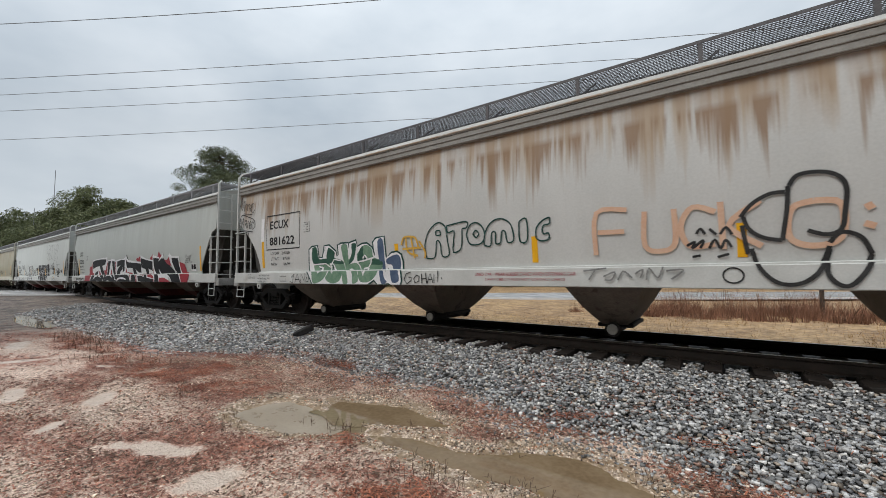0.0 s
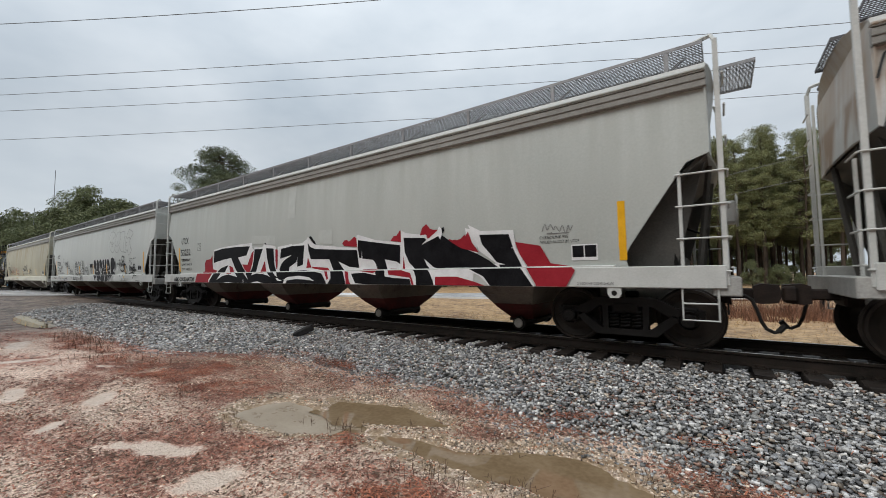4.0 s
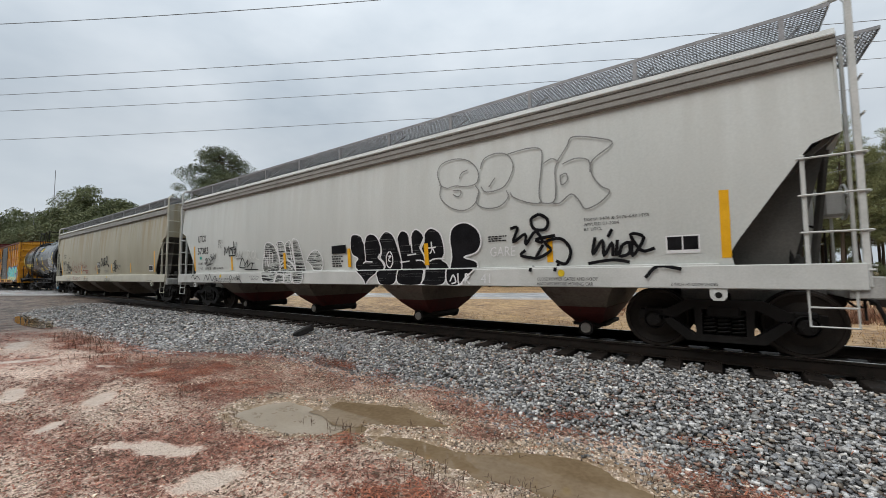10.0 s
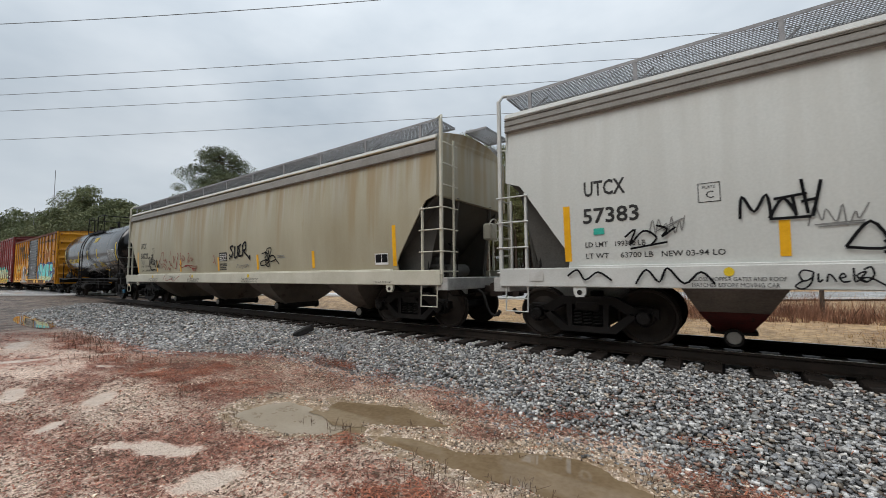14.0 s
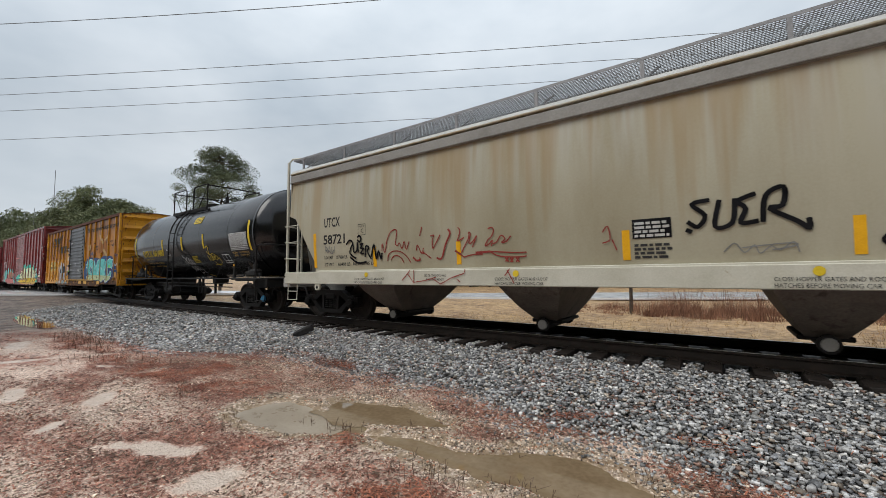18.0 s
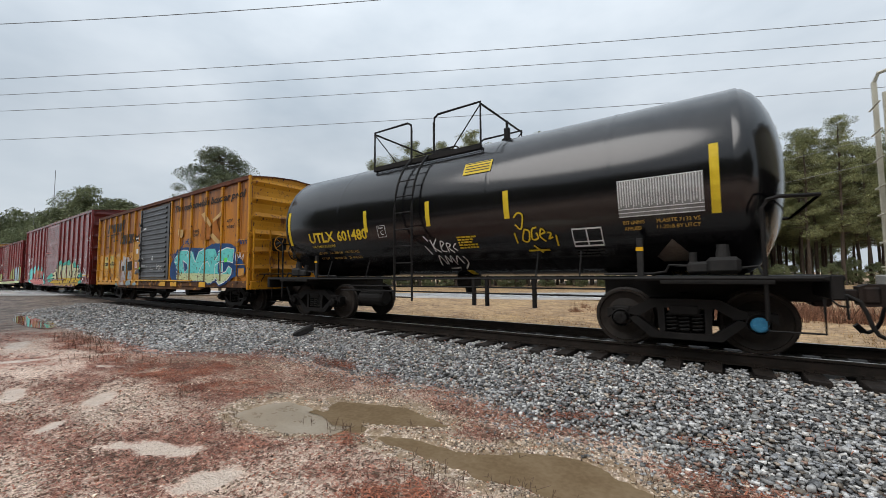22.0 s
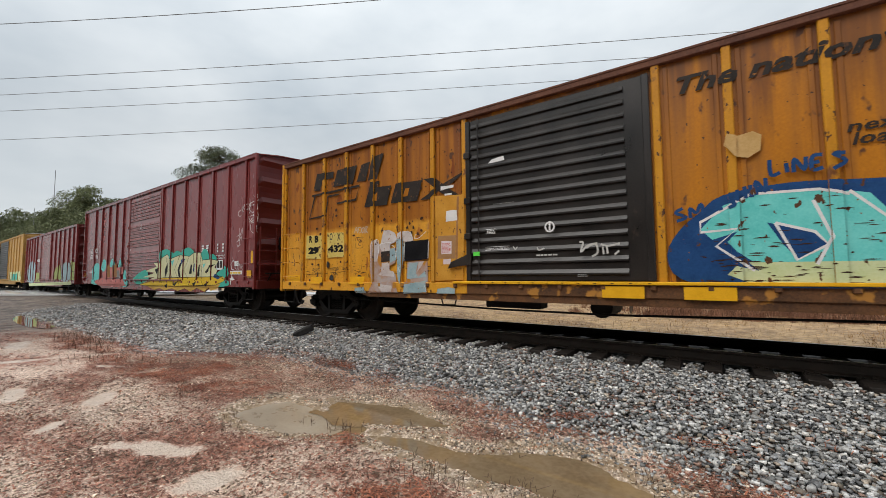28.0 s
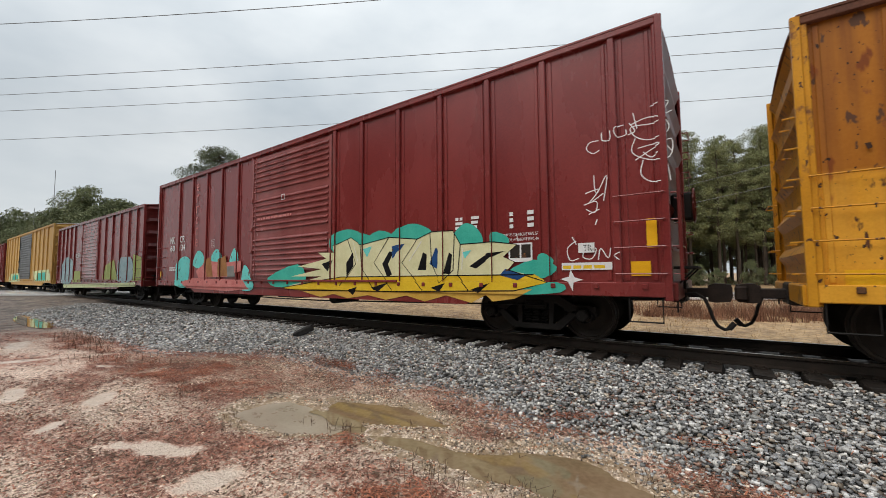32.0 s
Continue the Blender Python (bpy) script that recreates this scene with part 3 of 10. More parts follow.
def build_ballast():
    xs = np.concatenate([np.arange(-150, -36, 2.0), np.arange(-36, 6, 0.2), np.arange(6, 60, 2.0)])
    rows, k = [], 26
    for x in xs:
        y0 = toe(x) - 0.12
        for j in range(k):
            y = y0 + (11.6 - y0) * j / (k - 1)
            rows.append((x, y, bed_z(x, y) - 0.05))
    i = np.arange((len(xs) - 1) * k).reshape(-1, k)[:, :-1].ravel()
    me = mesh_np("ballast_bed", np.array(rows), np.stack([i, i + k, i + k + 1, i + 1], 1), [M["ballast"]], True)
    tagged(new("ballast_bed", me), "railway ballast shoulder, shade between its stones in a near-black colour", "ballast", kind="structure")
    # loose stones
    rng = np.random.default_rng(5)
    # broken stone: a cube with its corners pushed about
    cube = np.array([(-1, -1, -1), (1, -1, -1), (1, 1, -1), (-1, 1, -1), (-1, -1, 1), (1, -1, 1), (1, 1, 1), (-1, 1, 1)]) * 0.66
    fq = np.array([(0, 2, 1), (0, 3, 2), (4, 5, 6), (4, 6, 7), (0, 1, 5), (0, 5, 4), (1, 2, 6), (1, 6, 5), (2, 3, 7), (2, 7, 6), (3, 0, 4), (3, 4, 7)])

    def stones(pts, sizes):
        n = len(pts)
        sc = sizes[:, None] * rng.uniform(0.55, 1.45, (n, 3))
        sc[:, 2] *= 0.62
        v = (cube[None] * (1 + rng.uniform(-0.45, 0.35, (n, 8, 3)))) * sc[:, None, :]
        a, b = rng.uniform(0, 2 * math.pi, n), rng.normal(0, 0.30, n)
        ca, sa, cb, sb = np.cos(a)[:, None], np.sin(a)[:, None], np.cos(b)[:, None], np.sin(b)[:, None]
        x, y, z = v[..., 0], v[..., 1], v[..., 2]
        y, z = y * cb - z * sb, y * sb + z * cb
        x, y = x * ca - y * sa, x * sa + y * ca
        v = np.stack([x, y, z], -1) + pts[:, None, :]
        f = (fq[None] + 8 * np.arange(n)[:, None, None]).reshape(-1, 3)
        return v.reshape(-1, 3), f

    pts, siz = [], []
    for layer, cell, drop in ((0, 0.052, 0.030), (1, 0.047, 0.0)):
        for gx in np.arange(-11.4, 2.7, cell):
            for gy in np.arange(3.0, 7.25, cell):
                x, y = gx + cell * rng.uniform(-0.45, 0.45), gy + cell * rng.uniform(-0.45, 0.45)
                far = y - toe(x)
                if far < -0.4 or (layer and rng.random() < 0.10):
                    continue
                if y > 6.70 and abs((x + 36.0) / 0.535 - round((x + 36.0) / 0.535)) * 0.535 < 0.15:
                    continue
                if far < 0 and rng.random() > 0.5 * (1 + far / 0.4):
                    continue
                s = (0.021 + 0.015 * rng.random() ** 1.5) * (0.72 + 0.28 * smooth01(far / 0.7))
                pts.append((x, y, max(bed_z(x, y), ground_z(x, y) if far < 0.1 else -9) - drop + rng.uniform(-0.008, 0.014)))
                siz.append(s)
    v, f = stones(np.array(pts), np.array(siz))
    tagged(new("ballast_stones", mesh_np("ballast_stones", v, f, [M["stone"]])), "loose angular grey ballast stones", "stones", kind="stuff")
    pts, siz = [], []
    for _ in range(24000):
        x = -11 - 36 * rng.random() ** 1.4
        y = rng.uniform(toe(x) - 0.2, 7.2)
        s = 0.024 + 0.020 * rng.random()
        pts.append((x, y, bed_z(x, y) + 0.1 * s))
        siz.append(s)
    v, f = stones(np.array(pts), np.array(siz))
    tagged(new("distant_stones", mesh_np("distant_stones", v, f, [M["stone"]])), "grey ballast stones farther along the track", "stones", kind="stuff")
    return stones


def build_track():
    prof = [(-0.075, -0.185), (0.075, -0.185), (0.075, -0.172), (0.015, -0.150), (0.009, -0.045), (0.037, -0.036), (0.037, -0.006), (0.028, -0.002), (-0.028, -0.002), (-0.037, -0.006), (-0.037, -0.036), (-0.009, -0.045), (-0.015, -0.150), (-0.075, -0.172)]
    for yo, lab in ((-0.755, "rusty steel rail on the near side"), (0.755, "rusty steel rail with a bright head, far side")):
        bm = bmesh.new()
        a = [bm.verts.new((-160, TRACK_Y + yo + y, z)) for y, z in prof]
        b = [bm.verts.new((60, TRACK_Y + yo + y, z)) for y, z in prof]
        for i in range(len(prof)):
            j = (i + 1) % len(prof)
            bm.faces.new((a[i], a[j], b[j], b[i]))
        bm.faces.new(a)
        bm.faces.new(b)
        rail = part("rail", bm, M["rail"], None)
        tagged(rail, lab, "rail", kind="structure")
        bm = bmesh.new()
        box(bm, -160, 60, TRACK_Y + yo - 0.026, TRACK_Y + yo + 0.026, -0.0015, 0.0)
        part("running_surface", bm, M["railhead"], rail, "bright worn rail head")
    # timbers
    rng = random.Random(4)
    meshes = []
    for k in range(4):
        bm = bmesh.new()
        box(bm, -0.115, 0.115, -1.3, 1.3, -0.175, 0.0, 0.012)
        for v in bm.verts:
            v.co += Vector((rng.uniform(-0.008, 0.008), rng.uniform(-0.03, 0.03), rng.uniform(-0.006, 0.004)))
        me = bpy.data.meshes.new("railway_tie")
        bm.to_mesh(me)
        bm.free()
        me.materials.append(M["tie"])
        meshes.append(me)
    track = tagged(new("track_timbers"), "row of dark creosoted timber railway ties", "ties", kind="structure")
    x, i = -36.0, 0
    while x < 6:
        link("railway_tie", meshes[i % 4], track, "", pose(x, TRACK_Y - 0.08 + rng.uniform(-0.07, 0.07), -0.186, 0, 0, rng.uniform(-1.5, 1.5)))
        x += 0.535
        i += 1
    # tie plates and spikes under the near rail
    bm = bmesh.new()
    for k in range(40):
        xx = -36.0 + 0.535 * (78 - k)
        box(bm, xx - 0.09, xx + 0.09, TRACK_Y - 0.755 - 0.17, TRACK_Y - 0.755 + 0.17, -0.189, -0.178)
        for dx in (-0.05, 0.05):
            box(bm, xx + dx - 0.012, xx + dx + 0.012, TRACK_Y - 0.755 - 0.11, TRACK_Y - 0.755 - 0.08, -0.18, -0.15)
    part("tie_plates", bm, M["rail"], track, "rusty tie plates with spikes")


def build_road():
    bm = bmesh.new()
    d = Vector((ROAD_N.y, -ROAD_N.x))
    prev = None
    for k in range(-60, 61):
        s = k * 2.5
        row = []
        for w in (-3.4, -1.2, 1.2, 3.4):
            p = ROAD_N * (ROAD_AT + w) + d * s
            dd = abs(p.y - TRACK_Y)
            lift = smooth01((16 - dd) / 12)
            row.append(bm.verts.new((p.x, p.y, -0.40 * (1 - lift) - 0.035 * lift - 0.02 * abs(w) / 3.4)))
        if prev:
            for i in range(3):
                bm.faces.new((prev[i], prev[i + 1], row[i + 1], row[i]))
        prev = row
    thicken(bm, 0.12)
    tagged(part("road", bm, M["asphalt"], None), "wet road crossing the tracks, sky reflection in its pale colour", "road", kind="structure")


# ---- running gear shared by all cars ----
WHEEL_R = 0.457


def shared(name, bm, mat, smooth=False):
    me = bpy.data.meshes.new(name)
    bmesh.ops.recalc_face_normals(bm, faces=bm.faces)
    if smooth:
        for f in bm.faces:
            f.smooth = True
    bm.to_mesh(me)
    bm.free()
    me.materials.append(mat)
    return me


GEAR = {}


def build_gear():
    bm = bmesh.new()
    lathe(bm, [(0.08, -1.12), (0.08, -0.78), (0.10, -0.70), (0.10, 0.70), (0.08, 0.78), (0.08, 1.12)], 14)
    GEAR["axle"] = shared("axle", bm, M["steel_black"])
    bm = bmesh.new()
    lathe(bm, [(0.0, -0.80), (0.13, -0.80), (0.15, -0.775), (0.30, -0.745), (0.405, -0.775), (0.415, -0.805), (0.452, -0.805), (WHEEL_R, -0.795), (WHEEL_R, -0.725), (0.488, -0.712), (0.488, -0.688), (0.43, -0.675), (0.40, -0.69), (0.30, -0.71), (0.15, -0.68), (0.0, -0.67)], 40)
    GEAR["wheel"] = shared("wheel", bm, M["wheel"], False)
    bm = bmesh.new()
    lathe(bm, [(WHEEL_R + 0.001, -0.793), (WHEEL_R + 0.001, -0.728)], 40)
    lathe(bm, [(0.420, -0.807), (0.450, -0.807)], 40)
    GEAR["tread"] = shared("tread", bm, M["wheel"])
    for key, mt in (("cap", "steel_black"), ("cap_blue", "cap_blue")):
        bm = bmesh.new()
        lathe(bm, [(0.10, -1.16), (0.105, -1.20), (0.085, -1.225), (0.03, -1.23), (0.0, -1.23)], 18)
        for k in range(3):
            a = 2 * math.pi * k / 3
            bmesh.ops.create_cone(bm, cap_ends=True, segments=6, radius1=0.022, radius2=0.022, depth=0.03, matrix=Matrix.Translation((0.058 * math.cos(a), -1.235, 0.058 * math.sin(a))) @ Matrix.Rotation(math.pi / 2, 4, "X"))
        GEAR[key] = shared("bearing_cap", bm, M[mt])
    # side frame, with its two windows left open
    bm = bmesh.new()
    y0, y1 = -1.10, -0.92
    top = [(-1.10, 0.44), (-1.10, 0.60), (-0.72, 0.63), (-0.45, 0.78), (0.45, 0.78), (0.72, 0.63), (1.10, 0.60), (1.10, 0.44), (1.0, 0.53), (0.80, 0.53), (0.62, 0.50), (0.40, 0.64), (-0.40, 0.64), (-0.62, 0.50), (-0.80, 0.53), (-1.0, 0.53)]
    prism(bm, top, y0, y1)
    prism(bm, [(-0.66, 0.50), (-0.78, 0.46), (-0.46, 0.17), (0.46, 0.17), (0.78, 0.46), (0.66, 0.50), (0.36, 0.27), (-0.36, 0.27)], y0, y1)
    for sx in (-1, 1):
        prism(bm, [(sx * 0.26, 0.26), (sx * 0.34, 0.26), (sx * 0.36, 0.66), (sx * 0.26, 0.66)], y0 + 0.004, y1 - 0.004)
        lathe(bm, [(0.135, -1.13), (0.15, -1.12), (0.15, -0.92), (0.135, -0.91)], 16, (sx * 0.889, 0, 0.457))
        box(bm, sx * 0.889 - 0.13, sx * 0.889 + 0.13, -1.115, -0.93, 0.56, 0.64, 0.02)
    GEAR["side_frame"] = shared("side_frame", bm, M["steel_black"])
    bm = bmesh.new()
    pts = [(0.078 * math.cos(a), -1.01 + 0.078 * math.sin(a), 0.28 + 0.055 * a / (2 * math.pi)) for a in np.linspace(0, 10 * math.pi, 41)]
    tube(bm, pts, 0.016, 5)
    GEAR["spring"] = shared("spring", bm, M["spring"])
    bm = bmesh.new()
    box(bm, -0.20, 0.20, -1.12, 1.12, 0.53, 0.70, 0.03)
    # added dark backing behind the springs, in place of the shade there
    box(bm, -0.27, 0.27, -0.91, 0.91, 0.26, 0.55)
    box(bm, -0.10, 0.10, -0.5, 0.5, 0.68, 0.86, 0.02)
    GEAR["bolster"] = shared("bolster", bm, M["steel_black"])
    # coupler, pointing along +x from the end sill
    bm = bmesh.new()
    box(bm, -0.5, 0.42, -0.09, 0.09, 0.76, 0.92, 0.02)
    prism(bm, [(0.36, 0.70), (0.46, 0.68), (0.66, 0.70), (0.70, 0.80), (0.68, 0.98), (0.46, 1.00), (0.36, 0.96)], -0.17, 0.11)
    box(bm, 0.52, 0.70, 0.04, 0.20, 0.72, 0.96, 0.03)
    box(bm, -0.16, 0.06, -0.34, 0.34, 0.68, 1.02, 0.03)
    GEAR["coupler"] = shared("coupler", bm, M["coupler"])
    bm = bmesh.new()
    pts = [(0.02, -0.42, 0.82), (0.20, -0.42, 0.84), (0.32, -0.42, 0.76), (0.38, -0.41, 0.60), (0.42, -0.40, 0.44), (0.48, -0.38, 0.32), (0.57, -0.36, 0.27), (0.64, -0.35, 0.29), (0.68, -0.34, 0.34)]
    tube(bm, pts, 0.027, 8)
    tube(bm, [(0.62, -0.35, 0.28), (0.70, -0.335, 0.38)], 0.042, 8)
    GEAR["hose"] = shared("air_hose", bm, M["hose"])
    bm = bmesh.new()
    tube(bm, [(0.02, -1.35, 0.86), (0.05, -1.25, 0.74), (0.06, -0.7, 0.72), (0.06, -0.22, 0.78)], 0.014, 6)
    tube(bm, [(0.02, -1.35, 0.86), (0.02, -1.40, 0.60)], 0.014, 6)
    GEAR["lever"] = shared("uncoupling_lever", bm, M["steel_black"])


SPINNING = []      # axles, which turn with the train's speed
ROLLING = []       # (car, its place in the train)


def running_gear(car, centres, end_x, cap="cap", lever=True):
    """Two trucks with turning wheels, and couplers at both ends."""
    for c in centres:
        for sgn in (1, -1):
            m = pose(c, 0, 0, 0, 0, 0 if sgn == 1 else 180)
            link("side_frame", GEAR["side_frame"], car, "", m)
            for dx in (-0.17, 0.0, 0.17):
                link("spring", GEAR["spring"], car, "", m @ pose(dx, 0, 0))
        link("bolster", GEAR["bolster"], car, "", pose(c, 0, 0))
        for dx in (-0.889, 0.889):
            ax = link("axle", GEAR["axle"], car, "", pose(c + dx, 0, WHEEL_R))
            for a in (0, 180):
                w = pose(0, 0, 0, 0, 0, a)
                link("wheel", GEAR["wheel"], ax, "", w)
                link("bearing_cap", GEAR[cap if dx > 0 and c > 0 else "cap"], ax, "", w)
            SPINNING.append((ax, c + dx))
    for a in (0, 180):
        m = pose(end_x if a == 0 else -end_x, 0, 0, 0, 0, a)
        link("coupler", GEAR["coupler"], car, "dark rusty steel coupler", m)
        link("air_hose", GEAR["hose"], car, "black rubber brake hose", m)
        if lever:
            link("uncoupling_lever", GEAR["lever"], car, "", m)


def new_car(name, label, place, group="cars of the freight train"):
    car = tagged(new(name), label, name.replace("_", " "), group)
    car.location = (place, TRACK_Y, 0)
    ROLLING.append((car, place))
    return car


# ---- covered hoppers ----
def side_y(z):
    """Half width of the bulging hopper body at a height."""
    t = (z - 1.25) / 2.75
    return 1.50 + 0.075 * math.sin(math.pi * max(0, min(1, t)) ** 0.9)


def hopper(label, place, paint, sill_paint, half=9.32, rounded=False, board="grating", brake_end=1, chord="chord", bay_mat="bay_grey", eave=None, bay_low=None, ribbed=True):
    car = new_car("hopper_car", label, place)
    e = half - 0.12
    levels = [1.25, 1.45, 1.6, 1.95, 2.2, 2.45, 2.62, 2.76, 2.86, 3.2, 3.6, 3.85, 4.02]

    def reach(z):
        if z >= 2.86:
            return e
        if rounded:
            t = (2.86 - z) / 1.61
            return e - 1.25 * math.sin(t * math.pi / 2) ** 0.8
        return e - float(np.interp(z, (1.25, 1.45, 1.60, 2.62, 2.76, 2.86), (1.10, 1.14, 1.06, 0.38, 0.28, 0.0)))

    for s in (-1, 1):
        bm = bmesh.new()
        prev = None
        for z in levels:
            r = reach(z)
            row = [bm.verts.new((-r + 2 * r * k / 12, s * side_y(z), z)) for k in range(13)]
            if prev:
                for k in range(12):
                    bm.faces.new((prev[k], prev[k + 1], row[k + 1], row[k]))
            prev = row
        thicken(bm, 0.03)
        if max(abs(v.co.y) for v in bm.verts) < 1.59:
            bmesh.ops.translate(bm, verts=bm.verts, vec=(0, s * 0.03, 0))
        part("side_sheet", bm, M[paint], car, "", True)
        # side sill and the chord under the eave
        bm = bmesh.new()
        box(bm, -half, half, s * 1.60 - 0.05, s * 1.60 + 0.05, 0.96, 1.28, 0.012)
        box(bm, -half + 1.4, half - 1.4, s * 1.56 - 0.06, s * 1.56 + 0.06, 1.27, 1.31, 0.01)
        part("side_sill", bm, M[sill_paint], car)
        bm = bmesh.new()
        box(bm, -e, e, s * 1.56 - 0.05, s * 1.56 + 0.05, 3.80, 4.02, 0.01)
        part("top_chord", bm, M[chord], car, "dull grey-brown top chord")
        bm = bmesh.new()
        box(bm, -e, e, s * 1.57 - 0.05, s * 1.57 + 0.05, 4.05, 4.09, 0.012)
        part("eave", bm, M[eave or paint], car)
        for zz in (3.815, 3.92, 4.03) if ribbed else (3.815,):
            bm = bmesh.new()
            box(bm, -e, e, s * 1.61 - 0.012, s * 1.61 + 0.012, zz - 0.010, zz + 0.010, 0.004)
            part("chord_flange", bm, M["flange"], car)
    bm = bmesh.new()
    arc = [(-1.60, 4.09), (-1.55, 4.17), (-1.2, 4.28), (-0.7, 4.38), (0, 4.42), (0.7, 4.38), (1.2, 4.28), (1.55, 4.17), (1.60, 4.09)]
    rows = [[bm.verts.new((x, y, z)) for y, z in arc] for x in (-e, e)]
    for k in range(8):
        bm.faces.new((rows[0][k], rows[0][k + 1], rows[1][k + 1], rows[1][k]))
    thicken(bm, 0.02)
    part("roof", bm, M["roof_pale"], car)
    for s in (-1, 1):
        # upright end sheet, and the slope sheet below it with shade put into its grey
        bm = bmesh.new()
        x = s * (e - 0.01)
        bm.faces.new([bm.verts.new((x + s * 0.10 * (1 - (y / 1.58) ** 2), y, z)) for y, z in [(-1.57, 2.86), (-0.8, 2.86), (0, 2.86), (0.8, 2.86), (1.57, 2.86)] + arc[::-1]])
        bmesh.ops.triangulate(bm, faces=bm.faces[:])
        thicken(bm, 0.02)
        part("end_sheet", bm, M[paint], car)
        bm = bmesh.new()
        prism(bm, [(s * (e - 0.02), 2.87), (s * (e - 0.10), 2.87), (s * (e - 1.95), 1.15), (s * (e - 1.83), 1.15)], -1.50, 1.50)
        part("slope_sheet", bm, M["grey_dark"], car, "sloping end sheet, its shade in a darker grey")
        # added plates that fill the dark gap, placed to fit the camera's view
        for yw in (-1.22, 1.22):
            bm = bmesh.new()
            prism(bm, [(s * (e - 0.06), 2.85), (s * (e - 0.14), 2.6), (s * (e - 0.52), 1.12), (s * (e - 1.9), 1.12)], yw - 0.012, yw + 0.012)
            part("filler_plate", bm, M["grey_dark"], car)
        # end platform, posts, struts
        bm = bmesh.new()
        box(bm, s * half - 0.16, s * half + 0.16, -1.60, 1.60, 0.86, 1.12, 0.015)
        box(bm, min(s * (half - 1.95), s * half), max(s * (half - 1.95), s * half), -0.33, 0.33, 0.72, 1.08, 0.01)
        part("end_sill", bm, M["sill_dirty"], car)
        for sy in (-1, 1):
            bm = bmesh.new()
            box(bm, s * half - 0.032, s * half + 0.032, sy * 1.585 - 0.03, sy * 1.585 + 0.03, 1.0, 4.45, 0.006)
            tube(bm, [(s * half, sy * 1.585, 4.43), (s * (half - 0.04), sy * 1.5, 4.56), (s * (half - 0.3), sy * 1.35, 4.58)], 0.03, 6)
            part("corner_post", bm, M[sill_paint], car)
            bm = bmesh.new()
            box(bm, s * (half - 0.50) - 0.022, s * (half - 0.50) + 0.022, sy * 1.585 - 0.03, sy * 1.585 + 0.03, 1.12, 2.63, 0.006)
            lad = part("side_ladder", bm, M[sill_paint], car, "white steel grab-iron ladder")
            for zz in (1.20, 1.66, 2.12, 2.58):
                bm = bmesh.new()
                tube(bm, [(s * (half - 0.56), sy * 1.63, zz), (s * (half + 0.06), sy * 1.63, zz)], 0.014, 6)
                part("rung", bm, M[sill_paint], lad)
            bm = bmesh.new()
            box(bm, s * (half + 0.0) - 0.02, s * (half + 0.0) + 0.02, sy * 1.13 - 0.02, sy * 1.13 + 0.03, 1.1, 4.1 if sy * s < 0 else 2.6, 0.006)
            lad = part("end_ladder", bm, M[sill_paint], car)
            for zz in ((1.25, 1.66, 2.12, 2.58, 3.05, 3.5, 3.95) if sy * s < 0 else (1.25, 1.66, 2.12, 2.58)):
                bm = bmesh.new()
                tube(bm, [(s * (half + 0.07), sy * 1.60, zz), (s * (half + 0.07), sy * 1.08, zz)], 0.014, 6)
                part("rung", bm, M[sill_paint], lad)
            bm = bmesh.new()
            xa, xb = s * (half - 0.10), s * (half - 0.52)
            tube(bm, [(xa, sy * 1.60, 0.98), (xa, sy * 1.62, 0.52), (xb, sy * 1.62, 0.52), (xb, sy * 1.60, 0.98)], 0.016, 6)
            tube(bm, [(xa, sy * 1.61, 0.75), (xb, sy * 1.61, 0.75)], 0.013, 6)
            part("stirrup_step", bm, M[sill_paint], car)
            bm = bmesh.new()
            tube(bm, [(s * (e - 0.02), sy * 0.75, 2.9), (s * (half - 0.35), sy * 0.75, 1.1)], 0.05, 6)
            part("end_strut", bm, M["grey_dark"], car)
            bm = bmesh.new()
            xj = s * (half - 1.42)
            prism(bm, [(xj - 0.10, 0.97), (xj + 0.10, 0.97), (xj + 0.10, 0.86), (xj + 0.06, 0.80), (xj - 0.06, 0.80), (xj - 0.10, 0.86)], sy * 1.60 - 0.03, sy * 1.60 + 0.03)
            pad = part("jacking_pad", bm, M[sill_paint], car)
            bm = bmesh.new()
            lathe(bm, [(0.0, sy * 1.634), (0.042, sy * 1.634)], 14, (xj, 0, 0.875))
            part("pad_hole", bm, M["steel_black"], pad)
        # cross walk at the end of the roof
        grating(car, s * half - 0.02, s * half + 0.50, -0.55, 0.55, 4.47, board)
    for s in (-1, 1):
        y0, y1 = sorted((s * 1.52, s * 0.84))
        grating(car, -half + 0.15, half - 0.15, y0, y1, 4.50, board)
        for k in range(11):
            x = -half + 0.6 + (2 * half - 1.2) * k / 10
            bm = bmesh.new()
            prism(bm, [(x - 0.03, 4.10), (x + 0.03, 4.10), (x + 0.03, 4.50), (x - 0.03, 4.50)], min(s * 1.49, s * 1.53), max(s * 1.49, s * 1.53))
            tube(bm, [(x, s * 1.5, 4.16), (x + 0.22, s * 1.2, 4.46)], 0.018, 5)
            part("board_bracket", bm, M[board], car)
    # four discharge bays
    for xb in (-5.9, -2.0, 2.0, 5.9):
        bm = bmesh.new()
        lev = [(0.86, 1.44, 1.24), (0.62, 1.42, 0.98), (0.52, 1.28, 0.80), (0.42, 1.04, 0.60), (0.36, 0.92, 0.50), (0.22, 0.56, 0.27)]
        prev = None
        for hx, hy, z in lev[:4] if bay_low else lev:
            row = [bm.verts.new((xb + sx * hx, sy * hy, z)) for sx, sy in ((-1, -1), (-0.4, -1), (0.4, -1), (1, -1), (1, 1), (0.4, 1), (-0.4, 1), (-1, 1))]
